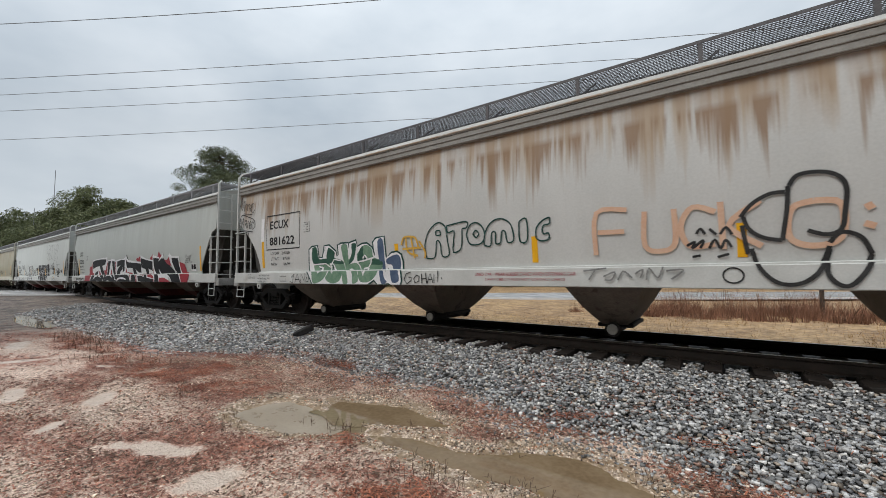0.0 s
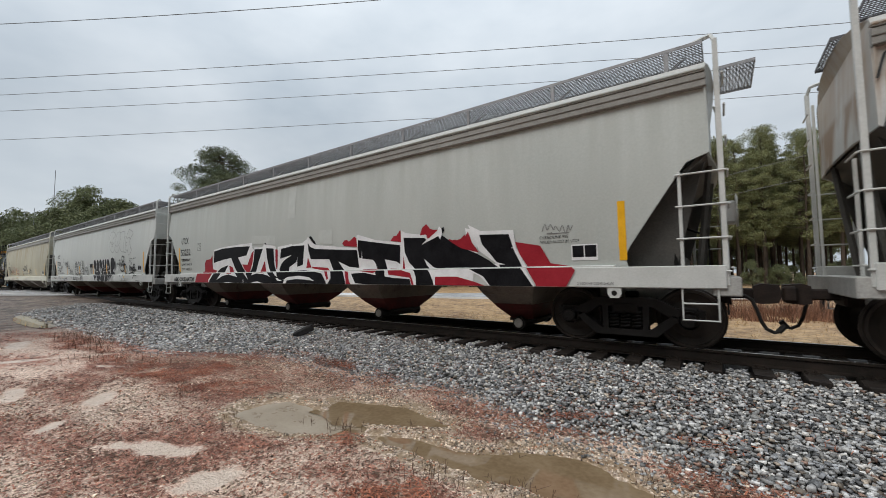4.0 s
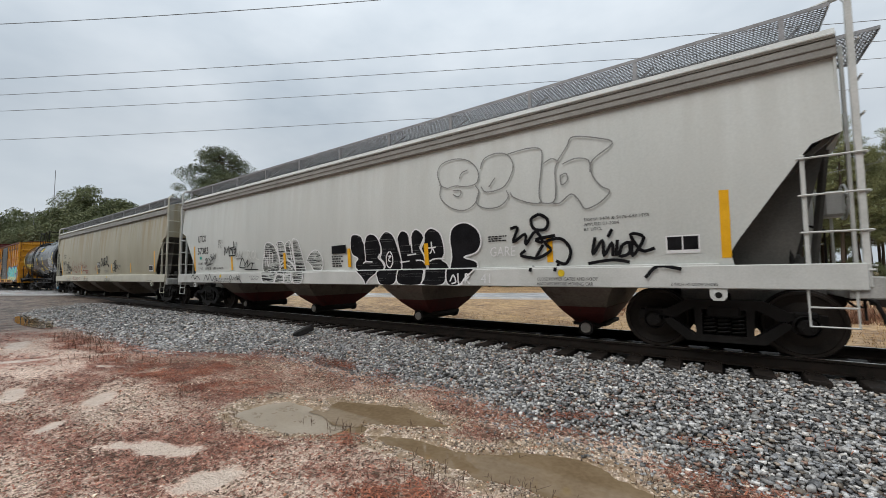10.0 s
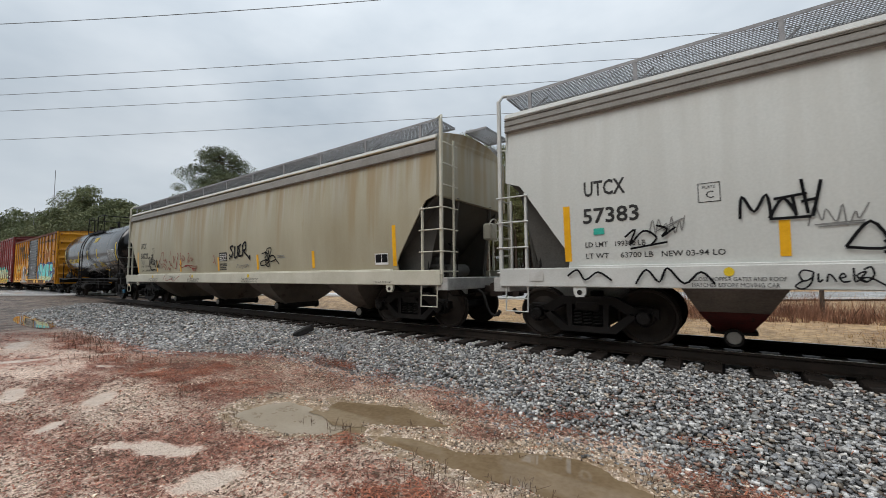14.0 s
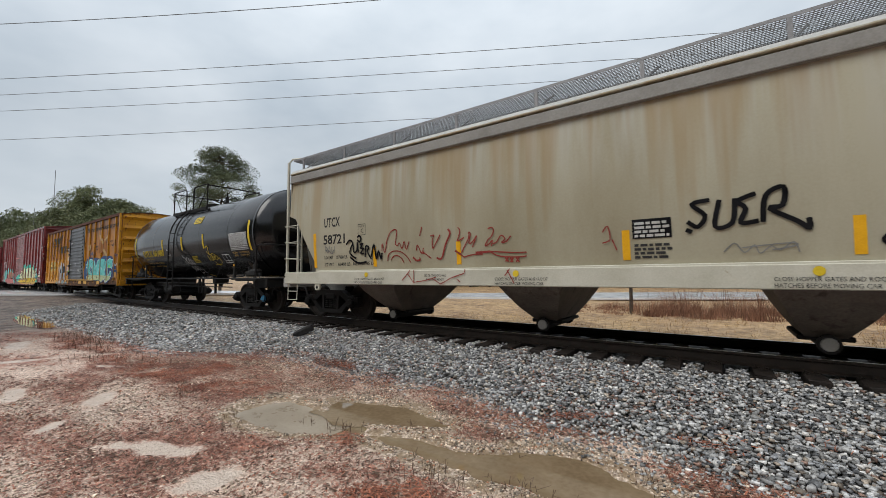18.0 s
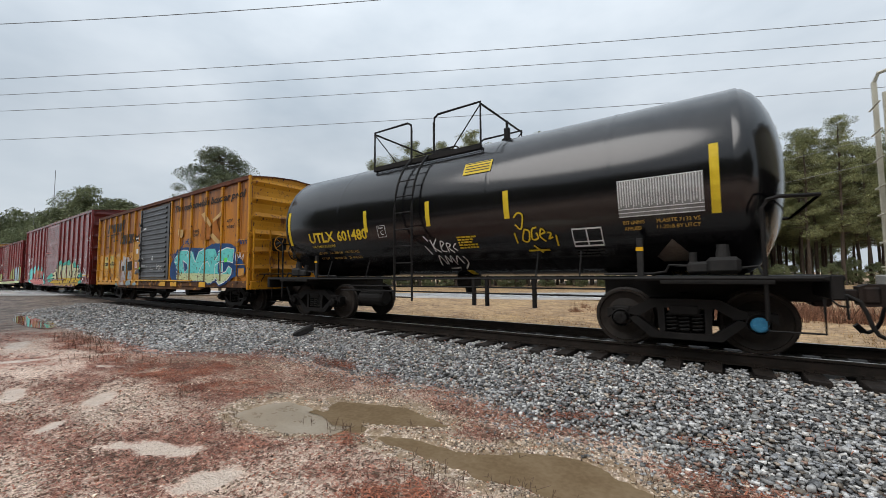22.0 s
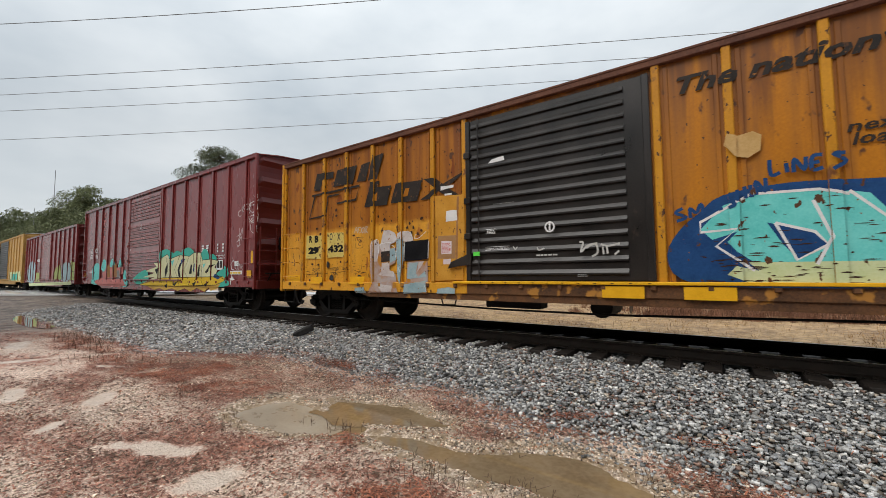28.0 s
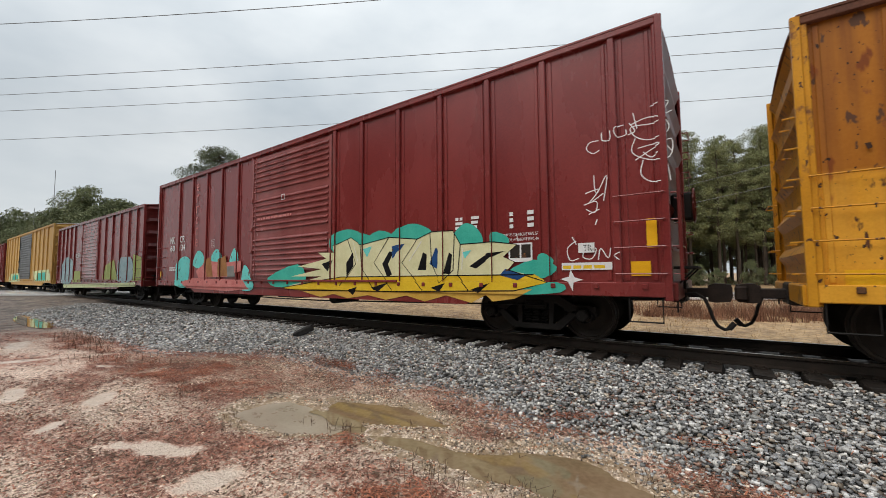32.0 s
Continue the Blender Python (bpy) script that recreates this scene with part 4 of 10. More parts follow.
            if prev:
                for k in range(8):
                    bm.faces.new((prev[k], prev[(k + 1) % 8], row[(k + 1) % 8], row[k]))
            prev = row
        bm.faces.new(prev)
        bay = part("discharge_bay", bm, M[bay_mat], car, "dirty grey tapered discharge bay, partly shaded by its colour")
        if bay_low:
            bm = bmesh.new()
            prev = None
            for hx, hy, z in lev[3:]:
                row = [bm.verts.new((xb + sx * hx, sy * hy, z - 0.004)) for sx, sy in ((-1, -1), (-0.4, -1), (0.4, -1), (1, -1), (1, 1), (0.4, 1), (-0.4, 1), (-1, 1))]
                if prev:
                    for k in range(8):
                        bm.faces.new((prev[k], prev[(k + 1) % 8], row[(k + 1) % 8], row[k]))
                prev = row
            bm.faces.new(prev)
            part("outlet_funnel", bm, M[bay_low], bay, "dark red outlet funnel")
        bm = bmesh.new()
        box(bm, xb - 0.30, xb + 0.30, -0.56, 0.56, 0.22, 0.29, 0.015)
        lathe(bm, [(0.09, -0.78), (0.13, -0.78), (0.13, -0.70), (0.10, -0.68), (0.10, 0.68), (0.13, 0.70), (0.13, 0.78), (0.0, 0.78)], 16, (xb, 0, 0.20))
        part("outlet_gate", bm, M["steel_black"], bay)
        bm = bmesh.new()
        lathe(bm, [(0.0, -0.80), (0.085, -0.80), (0.10, -0.77)], 16, (xb, 0, 0.20))
        part("outlet_cap", bm, M["chord"], bay)
    # hand brake on one end
    bm = bmesh.new()
    s = brake_end
    xw = s * (half + 0.20)
    ring = [(xw, 0.35 + 0.27 * math.cos(a), 2.25 + 0.27 * math.sin(a)) for a in np.linspace(0, 2 * math.pi, 21)]
    tube(bm, ring, 0.016, 6, False)
    for k in range(5):
        a = 2 * math.pi * k / 5
        tube(bm, [(xw, 0.35, 2.25), (xw, 0.35 + 0.27 * math.cos(a), 2.25 + 0.27 * math.sin(a))], 0.012, 5)
    part("brake_wheel", bm, M[sill_paint], car)
    bm = bmesh.new()
    box(bm, min(s * (half - 0.05), xw), max(s * (half - 0.05), xw), 0.20, 0.52, 2.02, 2.42, 0.04)
    tube(bm, [(s * (half + 0.05), 0.35, 2.0), (s * (half + 0.05), 0.35, 1.1)], 0.02, 6)
    part("brake_housing", bm, M[sill_paint], car)
    bm = bmesh.new()
    lathe(bm, [(0.0, -0.5), (0.14, -0.5), (0.16, -0.46), (0.16, 0.46), (0.14, 0.5), (0.0, 0.5)], 18, (s * (half - 0.75), 0, 1.28))
    part("brake_cylinder", bm, M["grey_dark"], car)
    # levers, pipes and the control valve on the end platforms
    for s2 in (-1, 1):
        bm = bmesh.new()
        tube(bm, [(s2 * (half - 0.15), -1.2, 1.2), (s2 * (half - 0.9), -1.1, 1.28), (s2 * (half - 1.5), -0.9, 1.2)], 0.022, 6)
        tube(bm, [(s2 * (half - 0.2), -0.7, 1.12), (s2 * (half - 0.2), -0.7, 1.75), (s2 * (half - 0.5), -0.6, 1.9)], 0.02, 6)
        tube(bm, [(s2 * (half - 0.6), -1.25, 1.12), (s2 * (half - 0.62), -1.2, 1.5)], 0.03, 6)
        part("brake_pipe", bm, M["steel_black"], car)
        bm = bmesh.new()
        box(bm, s2 * (half - 0.62) - 0.16, s2 * (half - 0.62) + 0.16, -1.05, -0.75, 1.12, 1.42, 0.05)
        box(bm, s2 * (half - 0.95) - 0.10, s2 * (half - 0.95) + 0.10, -0.6, -0.4, 1.12, 1.62, 0.04)
        part("control_valve", bm, M["grey_dark"], car)
    running_gear(car, (-7.94, 7.94), half - 0.02)
    return car


GRATE = {}


def grating(car, x0, x1, y0, y1, z, mat):
    """An open steel walkway of crossed bars."""
    key = (round(x1 - x0, 2), round(y1 - y0, 2), mat)
    if key not in GRATE:
        lx, ly = x1 - x0, y1 - y0
        bars = []
        n = max(4, int(lx / 0.042))
        for k in range(n + 1):
            bars.append((lx * k / n - 0.0055, lx * k / n + 0.0055, 0, ly))
        n = max(3, int(ly / 0.05))
        for k in range(n + 1):
            bars.append((0, lx, ly * k / n - 0.006, ly * k / n + 0.006))
        q = np.array([(-1, -1, -1), (1, -1, -1), (1, 1, -1), (-1, 1, -1), (-1, -1, 1), (1, -1, 1), (1, 1, 1), (-1, 1, 1)]) * 0.5
        fq = np.array([(3, 2, 1, 0), (4, 5, 6, 7), (0, 1, 5, 4), (1, 2, 6, 5), (2, 3, 7, 6), (3, 0, 4, 7)])
        vs, fs = [], []
        for i, (a, b, c, d) in enumerate(bars):
            vs.append(q * (b - a, d - c, 0.010) + ((a + b) / 2, (c + d) / 2, 0.0 if b - a < 0.1 else 0.003))
            fs.append(fq + 8 * i)
        GRATE[key] = mesh_np("running_board", np.concatenate(vs), np.concatenate(fs), [M[mat]])
    board = link("running_board", GRATE[key], car, "open steel grating walkway", pose(x0, y0, z))
    # the rolled edge round the walkway
    key += ("rim",)
    if key not in GRATE:
        bm = bmesh.new()
        lx, ly = x1 - x0, y1 - y0
        for a, b, c, d in ((0, lx, -0.012, 0.0), (0, lx, ly, ly + 0.012), (-0.012, 0, -0.012, ly + 0.012), (lx, lx + 0.012, -0.012, ly + 0.012)):
            box(bm, a, b, c, d, -0.03, 0.018)
        GRATE[key] = shared("board_rim", bm, M[mat])
    link("board_rim", GRATE[key], board)


# ---- box cars ----
def boxcar(label, place, half, z0, z1, paint, rib_paint, ribs, door, door_paint, end_paint, roof_paint, sill_paint, trucks, ladder_paint=None, door_mid=False, low_paint=None, stile=0.13, ridge=0.185, track=None, belly=0.12):
    car = new_car("box_car", label, place)
    ladder_paint = ladder_paint or rib_paint
    d0, d1 = door
    for s in (-1, 1):
        # side panels between the ribs
        marks = sorted([-half + 0.05] + [r for r in ribs] + [half - 0.05])
        for a, b in zip(marks, marks[1:]):
            if a >= d0 - 0.05 and b <= d1 + 0.05:
                continue
            bm = bmesh.new()
            box(bm, a + 0.002, b - 0.002, s * 1.50 - 0.03, s * 1.50 + 0.03, z0 + 0.30, z1 - 0.12)
            for xx in (a + 0.13, b - 0.13):
                box(bm, xx - 0.035, xx + 0.035, s * 1.535 - 0.012, s * 1.535 + 0.012, z0 + 0.34, z1 - 0.16, 0.01)
            part("side_panel", bm, M[low_paint if low_paint and b < d0 + 0.1 else paint], car)
        for r in marks:
            bm = bmesh.new()
            w = 0.055
            box(bm, r - w, r + w, s * 1.555 - 0.035, s * 1.555 + 0.035, z0 + 0.30, z1 - 0.10, 0.014)
            part("side_rib", bm, M[rib_paint], car)
        bm = bmesh.new()
        box(bm, -half, half, s * 1.56 - 0.05, s * 1.56 + 0.05, z1 - 0.12, z1, 0.012)
        box(bm, -half, half, s * 1.60 - 0.02, s * 1.60 + 0.02, z1 - 0.025, z1 + 0.012, 0.005)
        part("top_rail", bm, M[roof_paint if roof_paint != "white_roof" else rib_paint], car)
        bm = bmesh.new()
        if low_paint:
            lo = bmesh.new()
            box(lo, -half, d0, s * 1.55 - 0.045, s * 1.55 + 0.045, z0 + 0.10, z0 + 0.32, 0.012)
            part("side_sill", lo, M[low_paint], car, "yellow-orange repainted side sill")
        box(bm, d0 if low_paint else -half, half, s * 1.55 - 0.045, s * 1.55 + 0.045, z0 + 0.10, z0 + 0.32, 0.012)
        prism(bm, [(-half + 2.9, z0 + 0.12), (half - 2.9, z0 + 0.12), (half - 3.5, z0 - belly), (-half + 3.5, z0 - belly)], s * 1.53 - 0.035, s * 1.53 + 0.035)
        for k in range(int(half * 2 / 0.7)):
            xx = -half + 0.4 + 0.7 * k
            box(bm, xx - 0.04, xx + 0.04, s * 1.61 - 0.02, s * 1.61 + 0.02, z0 + 0.22, z0 + 0.30, 0.01)
        part("side_sill", bm, M[sill_paint], car)
        # sliding door with pressed ridges
        dz0, dz1 = z0 + 0.36, z1 - 0.20
        bm = bmesh.new()
        box(bm, d0, d1, s * 1.545 - 0.03, s * 1.545 + 0.03, dz0, dz1, 0.01)
        dr = part("sliding_door", bm, M[door_paint], car)
        n = int((dz1 - dz0 - 0.2) / ridge)
        for k in range(n):
            zz = dz0 + 0.14 + (dz1 - dz0 - 0.28) * k / (n - 1)
            if door_mid and k in (n // 3, (2 * n) // 3):
                continue
            bm = bmesh.new()
            prof = [(-0.32 * ridge, 0.0), (-0.19 * ridge, 0.045), (-0.05 * ridge, 0.045), (0.32 * ridge, 0.0)]
            a = [bm.verts.new((d0 + 0.13, s * (1.572 + o), zz + h)) for h, o in prof]
            b = [bm.verts.new((d1 - stile, s * (1.572 + o), zz + h)) for h, o in prof]
            for i in range(3):
                bm.faces.new((a[i], a[i + 1], b[i + 1], b[i]))
            bm.faces.new(a)
            bm.faces.new(b)
            part("door_ridge", bm, M[door_paint], dr)
        for xx in (d0 + 0.05, d1 - 0.05):
            bm = bmesh.new()
            box(bm, xx - 0.05, xx + 0.05, s * 1.585 - 0.02, s * 1.585 + 0.02, dz0, dz1, 0.01)
            part("door_stile", bm, M[door_paint], dr)
        bm = bmesh.new()
        tube(bm, [(d0 + 0.3, s * 1.63, dz0), (d0 + 0.3, s * 1.63, dz1)], 0.014, 6)
        for zz in (dz0 + 0.8, dz0 + 1.5, dz0 + 2.4):
            box(bm, d0 - 0.02, d0 + 0.12, s * 1.62 - 0.03, s * 1.62 + 0.03, zz, zz + 0.12, 0.01)
        part("lock_rod", bm, M[door_paint], dr)
        bm = bmesh.new()
        box(bm, d0 - 0.3, d1 + 2.3 if d1 + 2.3 < half - 0.5 else d1 + 0.3, s * 1.62 - 0.03, s * 1.62 + 0.03, z0 + 0.30, z0 + 0.35, 0.008)
        part("door_track", bm, M[track or sill_paint], car)
    bm = bmesh.new()
    arc = [(-1.60, z1 - 0.01), (-0.8, z1 + 0.11), (0, z1 + 0.16), (0.8, z1 + 0.11), (1.60, z1 - 0.01)]
    rows = [[bm.verts.new((x, y, z)) for y, z in arc] for x in (-half, half)]
    for k in range(4):
        bm.faces.new((rows[0][k], rows[0][k + 1], rows[1][k + 1], rows[1][k]))
    thicken(bm, 0.03)
    part("roof", bm, M[roof_paint], car)
    bm = bmesh.new()
    box(bm, -half + 0.1, half - 0.1, -1.4, 1.4, z0 + 0.12, z0 + 0.24)
    box(bm, -half - 0.12, half + 0.12, -0.33, 0.33, 0.70, z0 + 0.12)
    part("underframe", bm, M["steel_black"], car)
    bm = bmesh.new()
    lathe(bm, [(0, -0.45), (0.2, -0.45), (0.2, 0.45), (0, 0.45)], 16, (0.6, 0, 0.55))
    box(bm, -1.6, -0.4, -0.9, -0.5, 0.50, 0.75, 0.03)
    tube(bm, [(-half + 2, -1.2, 0.60), (-1, -1.25, 0.50), (1, -1.25, 0.50), (half - 2, -1.2, 0.62)], 0.02, 6)
    tube(bm, [(-2.5, -1.3, 0.85), (-2.4, -1.3, 0.55), (-2.1, -1.3, 0.55), (-2.0, -1.3, 0.85)], 0.015, 6)
    part("brake_rigging", bm, M["steel_black"], car)
    for s in (-1, 1):
        bm = bmesh.new()
        x = s * (half - 0.06)
        n = 6
        zz = np.linspace(z0 + 0.3, z1 - 0.02, n * 4 + 1)
        rows = []
        for i, z in enumerate(zz):
            o = (0.0, 0.0, 0.02, 0.10)[i % 4]
            rows.append([bm.verts.new((x + s * (o * (1 if abs(y) < 1.4 else 0)), y, z)) for y in (-1.53, -1.38, 0, 1.38, 1.53)])
        for a, b in zip(rows, rows[1:]):
            for k in range(4):
                bm.faces.new((a[k], a[k + 1], b[k + 1], b[k]))
        bm.faces.new([bm.verts.new((x, y, z)) for y, z in [(-1.53, z1 - 0.03), (1.53, z1 - 0.03)] + arc[::-1]])
        part("ribbed_end", bm, M[end_paint], car, "pressed steel end with horizontal ribs")
        bm = bmesh.new()
        box(bm, s * half - 0.10, s * half + 0.10, -1.55, 1.55, z0 + 0.05, z0 + 0.32, 0.02)
        part("end_sill", bm, M[end_paint], car)
        for sy in (-1, 1):
            bm = bmesh.new()
            box(bm, s * half - 0.06, s * half + 0.04, sy * 1.57 - 0.05, sy * 1.57 + 0.03, z0 + 0.05, z1, 0.012)
            part("corner_post", bm, M[rib_paint], car)
            top = z1 - 1.0 if s * sy > 0 else z0 + 1.7
            for z in np.arange(z0 + 0.45, z0 + 1.75, 0.40):
                bm = bmesh.new()
                pts = [(s * (half - 0.02), sy * 1.56, z), (s * (half - 0.02), sy * 1.64, z), (s * (half - 0.72), sy * 1.64, z), (s * (half - 0.72), sy * 1.56, z)]
                tube(bm, pts, 0.013, 6)
                part("grab_iron", bm, M[ladder_paint], car)
            for z in np.arange(z0 + 0.45, top, 0.40):
                bm = bmesh.new()
                pts = [(s * (half + 0.05), sy * 1.50, z), (s * (half + 0.17), sy * 1.50, z), (s * (half + 0.17), sy * 0.95, z), (s * (half + 0.05), sy * 0.95, z)]
                tube(bm, pts, 0.013, 6)
                part("grab_iron", bm, M[ladder_paint], car)
            bm = bmesh.new()
            xa, xb = s * (half - 0.10), s * (half - 0.55)
            tube(bm, [(xa, sy * 1.55, z0 + 0.1), (xa, sy * 1.57, 0.45), (xb, sy * 1.57, 0.45), (xb, sy * 1.55, z0 + 0.1)], 0.016, 6)
            part("stirrup_step", bm, M["steel_black"], car)
    # hand brake, its housing and the step on the end by the brake
    xw = half + 0.30
    bm = bmesh.new()
    tube(bm, [(xw, -0.62 + 0.27 * math.cos(a), z0 + 1.55 + 0.27 * math.sin(a)) for a in np.linspace(0, 2 * math.pi, 21)], 0.016, 6, False)
    for k in range(5):
        a = 2 * math.pi * k / 5
        tube(bm, [(xw, -0.62, z0 + 1.55), (xw, -0.62 + 0.27 * math.cos(a), z0 + 1.55 + 0.27 * math.sin(a))], 0.012, 5)
    part("brake_wheel", bm, M[end_paint], car)
    bm = bmesh.new()
    box(bm, half - 0.02, xw, -0.80, -0.44, z0 + 1.30, z0 + 1.75, 0.04)
    tube(bm, [(half + 0.12, -0.62, z0 + 1.3), (half + 0.12, -0.62, z0 + 0.2)], 0.02, 6)
    part("brake_housing", bm, M["steel_black"], car)
    bm = bmesh.new()
    box(bm, half + 0.02, half + 0.34, -1.25, -0.15, z0 + 0.52, z0 + 0.56, 0.008)
    for yy in (-1.2, -0.2):
        tube(bm, [(half + 0.3, yy, z0 + 0.53), (half + 0.04, yy, z0 + 0.25)], 0.016, 5)
    part("brake_step", bm, M["steel_black"], car)
    for yy in (-1.50, -0.95):
        bm = bmesh.new()
        box(bm, half + 0.13, half + 0.18, yy - 0.02, yy + 0.02, z0 + 0.35, z0 + 2.0, 0.006)
        part("ladder_stile", bm, M[end_paint], car)
    running_gear(car, trucks, half + 0.05)
    return car


# ---- the tank car ----
def tank_car(place):
    car = new_car("tank_car", "glossy black tank car with yellow reflective bars", place)
    R, zc, hl = 1.52, 2.66, 5.86
    bm = bmesh.new()
    prof = [(0.0, -hl)]
    for k in range(1, 9):
        a = math.pi / 2 * k / 8
        prof.append((R * math.sin(a), -hl + 0.62 * (1 - math.cos(a))))
    for x in (-3.9, -2.4, -0.4, 0.9, 2.4, 3.9):
        prof.append((R, x))
    prof += [(r, -y) for r, y in prof[:9][::-1]]
    lathe(bm, prof, 56)
    bmesh.ops.rotate(bm, verts=bm.verts, cent=(0, 0, 0), matrix=Matrix.Rotation(-math.pi / 2, 3, "Z"))
    bmesh.ops.translate(bm, verts=bm.verts, vec=(0, 0, zc))
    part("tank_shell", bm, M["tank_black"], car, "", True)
    for x in (-3.0, 1.35, 3.55, -5.25, 5.25):
        bm = bmesh.new()
        lathe(bm, [(R + 0.001, x - 0.05), (R + 0.0035, x - 0.03), (R + 0.0035, x + 0.03), (R + 0.001, x + 0.05)], 56)
        bmesh.ops.rotate(bm, verts=bm.verts, cent=(0, 0, 0), matrix=Matrix.Rotation(-math.pi / 2, 3, "Z"))
        bmesh.ops.translate(bm, verts=bm.verts, vec=(0, 0, zc))
        part("weld_seam", bm, M["tank_black"], car, "", True)
    # top platform, railings and fittings
    bx0, bx1, zt = -2.15, 0.98, zc + R
    grating(car, bx0, bx1, -1.05, -0.55, zt - 0.33, "steel_black")
    grating(car, bx0, bx1, 0.55, 1.05, zt - 0.33, "steel_black")
    bm = bmesh.new()
    for y in (-1.07, 1.07):
        box(bm, bx0, bx1, y - 0.02, y + 0.02, zt - 0.36, zt - 0.25)
    part("platform_edge", bm, M["steel_black"], car)
    for y in (-1.05, 1.05):
        for a, b, flip in ((-2.15, -0.92, 1), (-0.25, 0.98, -1)):
            bm = bmesh.new()
            z0, z1 = zt - 0.35, zt + 0.66
            o, i = (a, b) if flip == 1 else (b, a)
            tube(bm, [(o, y, z0), (o, y, z1), (i - flip * 0.12, y, z1), (i - flip * 0.02, y, z1 - 0.06), (i, y, z1 - 0.18), (i, y, z0)], 0.026, 7)
            tube(bm, [(o, y, z1 - 0.05), (o + flip * 0.75, y, z0 + 0.1)], 0.014, 6)
            part("platform_railing", bm, M["steel_black"], car)
    for x in (-2.15, 0.98):
        bm = bmesh.new()
        tube(bm, [(x, -1.05, zt + 0.62), (x, 1.05, zt + 0.62)], 0.024, 7)
        part("end_railing", bm, M["steel_black"], car)
    bm = bmesh.new()
    bmesh.ops.create_cone(bm, cap_ends=True, segments=24, radius1=0.40, radius2=0.40, depth=0.20, matrix=Matrix.Translation((-0.6, 0, zt + 0.0)))
    part("manway", bm, M["steel_black"], car)
    bm = bmesh.new()
    bmesh.ops.create_cone(bm, cap_ends=True, segments=12, radius1=0.07, radius2=0.07, depth=0.30, matrix=Matrix.Translation((1.30, -0.45, zt + 0.03)))
    bmesh.ops.create_cone(bm, cap_ends=True, segments=12, radius1=0.03, radius2=0.03, depth=0.5, matrix=Matrix.Translation((1.30, -0.45, zt + 0.1)))
    bmesh.ops.create_cone(bm, cap_ends=True, segments=12, radius1=0.12, radius2=0.12, depth=0.04, matrix=Matrix.Translation((1.30, -0.45, zt - 0.08)))
    part("relief_valve", bm, M["steel_black"], car)
    for y in (-1, 1):
        bm = bmesh.new()
        for dx in (-0.25, 0.25):
            pts = [(-0.66 + dx, y * 1.66, 0.62), (-0.66 + dx, y * 1.66, zc)]
            pts += [(-0.66 + dx, y * (R + 0.13) * math.cos(a), zc + (R + 0.13) * math.sin(a)) for a in np.linspace(0.2, 0.85, 6)]
            tube(bm, pts, 0.026, 6)
        part("ladder_rail", bm, M["steel_black"], car)
        for k in range(10):
            bm = bmesh.new()
            z = 0.7 + 0.37 * k
            yy = 1.66 if z < zc + 0.1 else math.sqrt(max(0.1, (R + 0.13) ** 2 - (z - zc) ** 2))
            tube(bm, [(-0.91, y * yy, z), (-0.41, y * yy, z)], 0.015, 6)
            part("ladder_rung", bm, M["steel_black"], car)
        # long handrail at the foot of the tank
        bm = bmesh.new()
        tube(bm, [(-6.0, y * 1.60, 1.10), (6.0, y * 1.60, 1.10)], 0.022, 6)
        for x in (-3.3, -1.9, 2.35, 3.1):
            tube(bm, [(x, y * 1.60, 1.10), (x, y * 1.45, 1.55)], 0.015, 5)
        part("handrail", bm, M["steel_black"], car)
    for s in (-1, 1):
        bm = bmesh.new()
        box(bm, min(s * 3.2, s * 6.2), max(s * 3.2, s * 6.2), -0.35, 0.35, 0.74, 1.10, 0.02)
        box(bm, min(s * 3.9, s * 6.2), max(s * 3.9, s * 6.2), -1.50, 1.50, 1.06, 1.13, 0.015)
        part("stub_sill", bm, M["steel_black"], car)
        bm = bmesh.new()
        box(bm, s * 6.12 - 0.06, s * 6.12 + 0.06, -1.55, 1.55, 0.84, 1.14, 0.015)
        part("end_beam", bm, M["steel_black"], car)
        for y in (-1.5, 1.5):
            bm = bmesh.new()
            tube(bm, [(s * 5.46, y, 0.55), (s * 5.46, y, 2.02), (s * 5.52, y, 2.13), (s * 5.64, y, 2.16), (s * 6.05, y * 0.9, 2.16)], 0.026, 7)
            tube(bm, [(s * 6.05, y * 0.9, 2.16), (s * 6.05, -y * 0.9, 2.16)], 0.022, 6)
            part("end_railing", bm, M["steel_black"], car)
            bm = bmesh.new()
            tube(bm, [(s * 5.46, y, 0.85), (s * 5.46, y, 0.42), (s * 6.0, y, 0.42), (s * 6.0, y, 0.85)], 0.016, 6)
            part("stirrup_step", bm, M["steel_black"], car)
    bm = bmesh.new()
    lathe(bm, [(0, -0.42), (0.16, -0.42), (0.20, -0.36), (0.20, 0.36), (0.16, 0.42), (0, 0.42)], 18)
    bmesh.ops.rotate(bm, verts=bm.verts, cent=(0, 0, 0), matrix=Matrix.Rotation(math.pi / 2, 3, "Z"))
    bmesh.ops.translate(bm, verts=bm.verts, vec=(-2.2, -1.0, 0.62))
    part("air_reservoir", bm, M["steel_black"], car)
    bm = bmesh.new()
    box(bm, -0.2, 0.2, -0.25, 0.25, 0.90, 1.18, 0.03)
    bmesh.ops.create_cone(bm, cap_ends=True, segments=14, radius1=0.07, radius2=0.11, depth=0.2, matrix=Matrix.Translation((0, 0, 0.84)))
    part("bottom_outlet", bm, M["steel_black"], car)
    bm = bmesh.new()
    for z in (0.92, 0.80):
        tube(bm, [(-3.2, -1.2, z), (3.4, -1.2, z)], 0.018, 6)
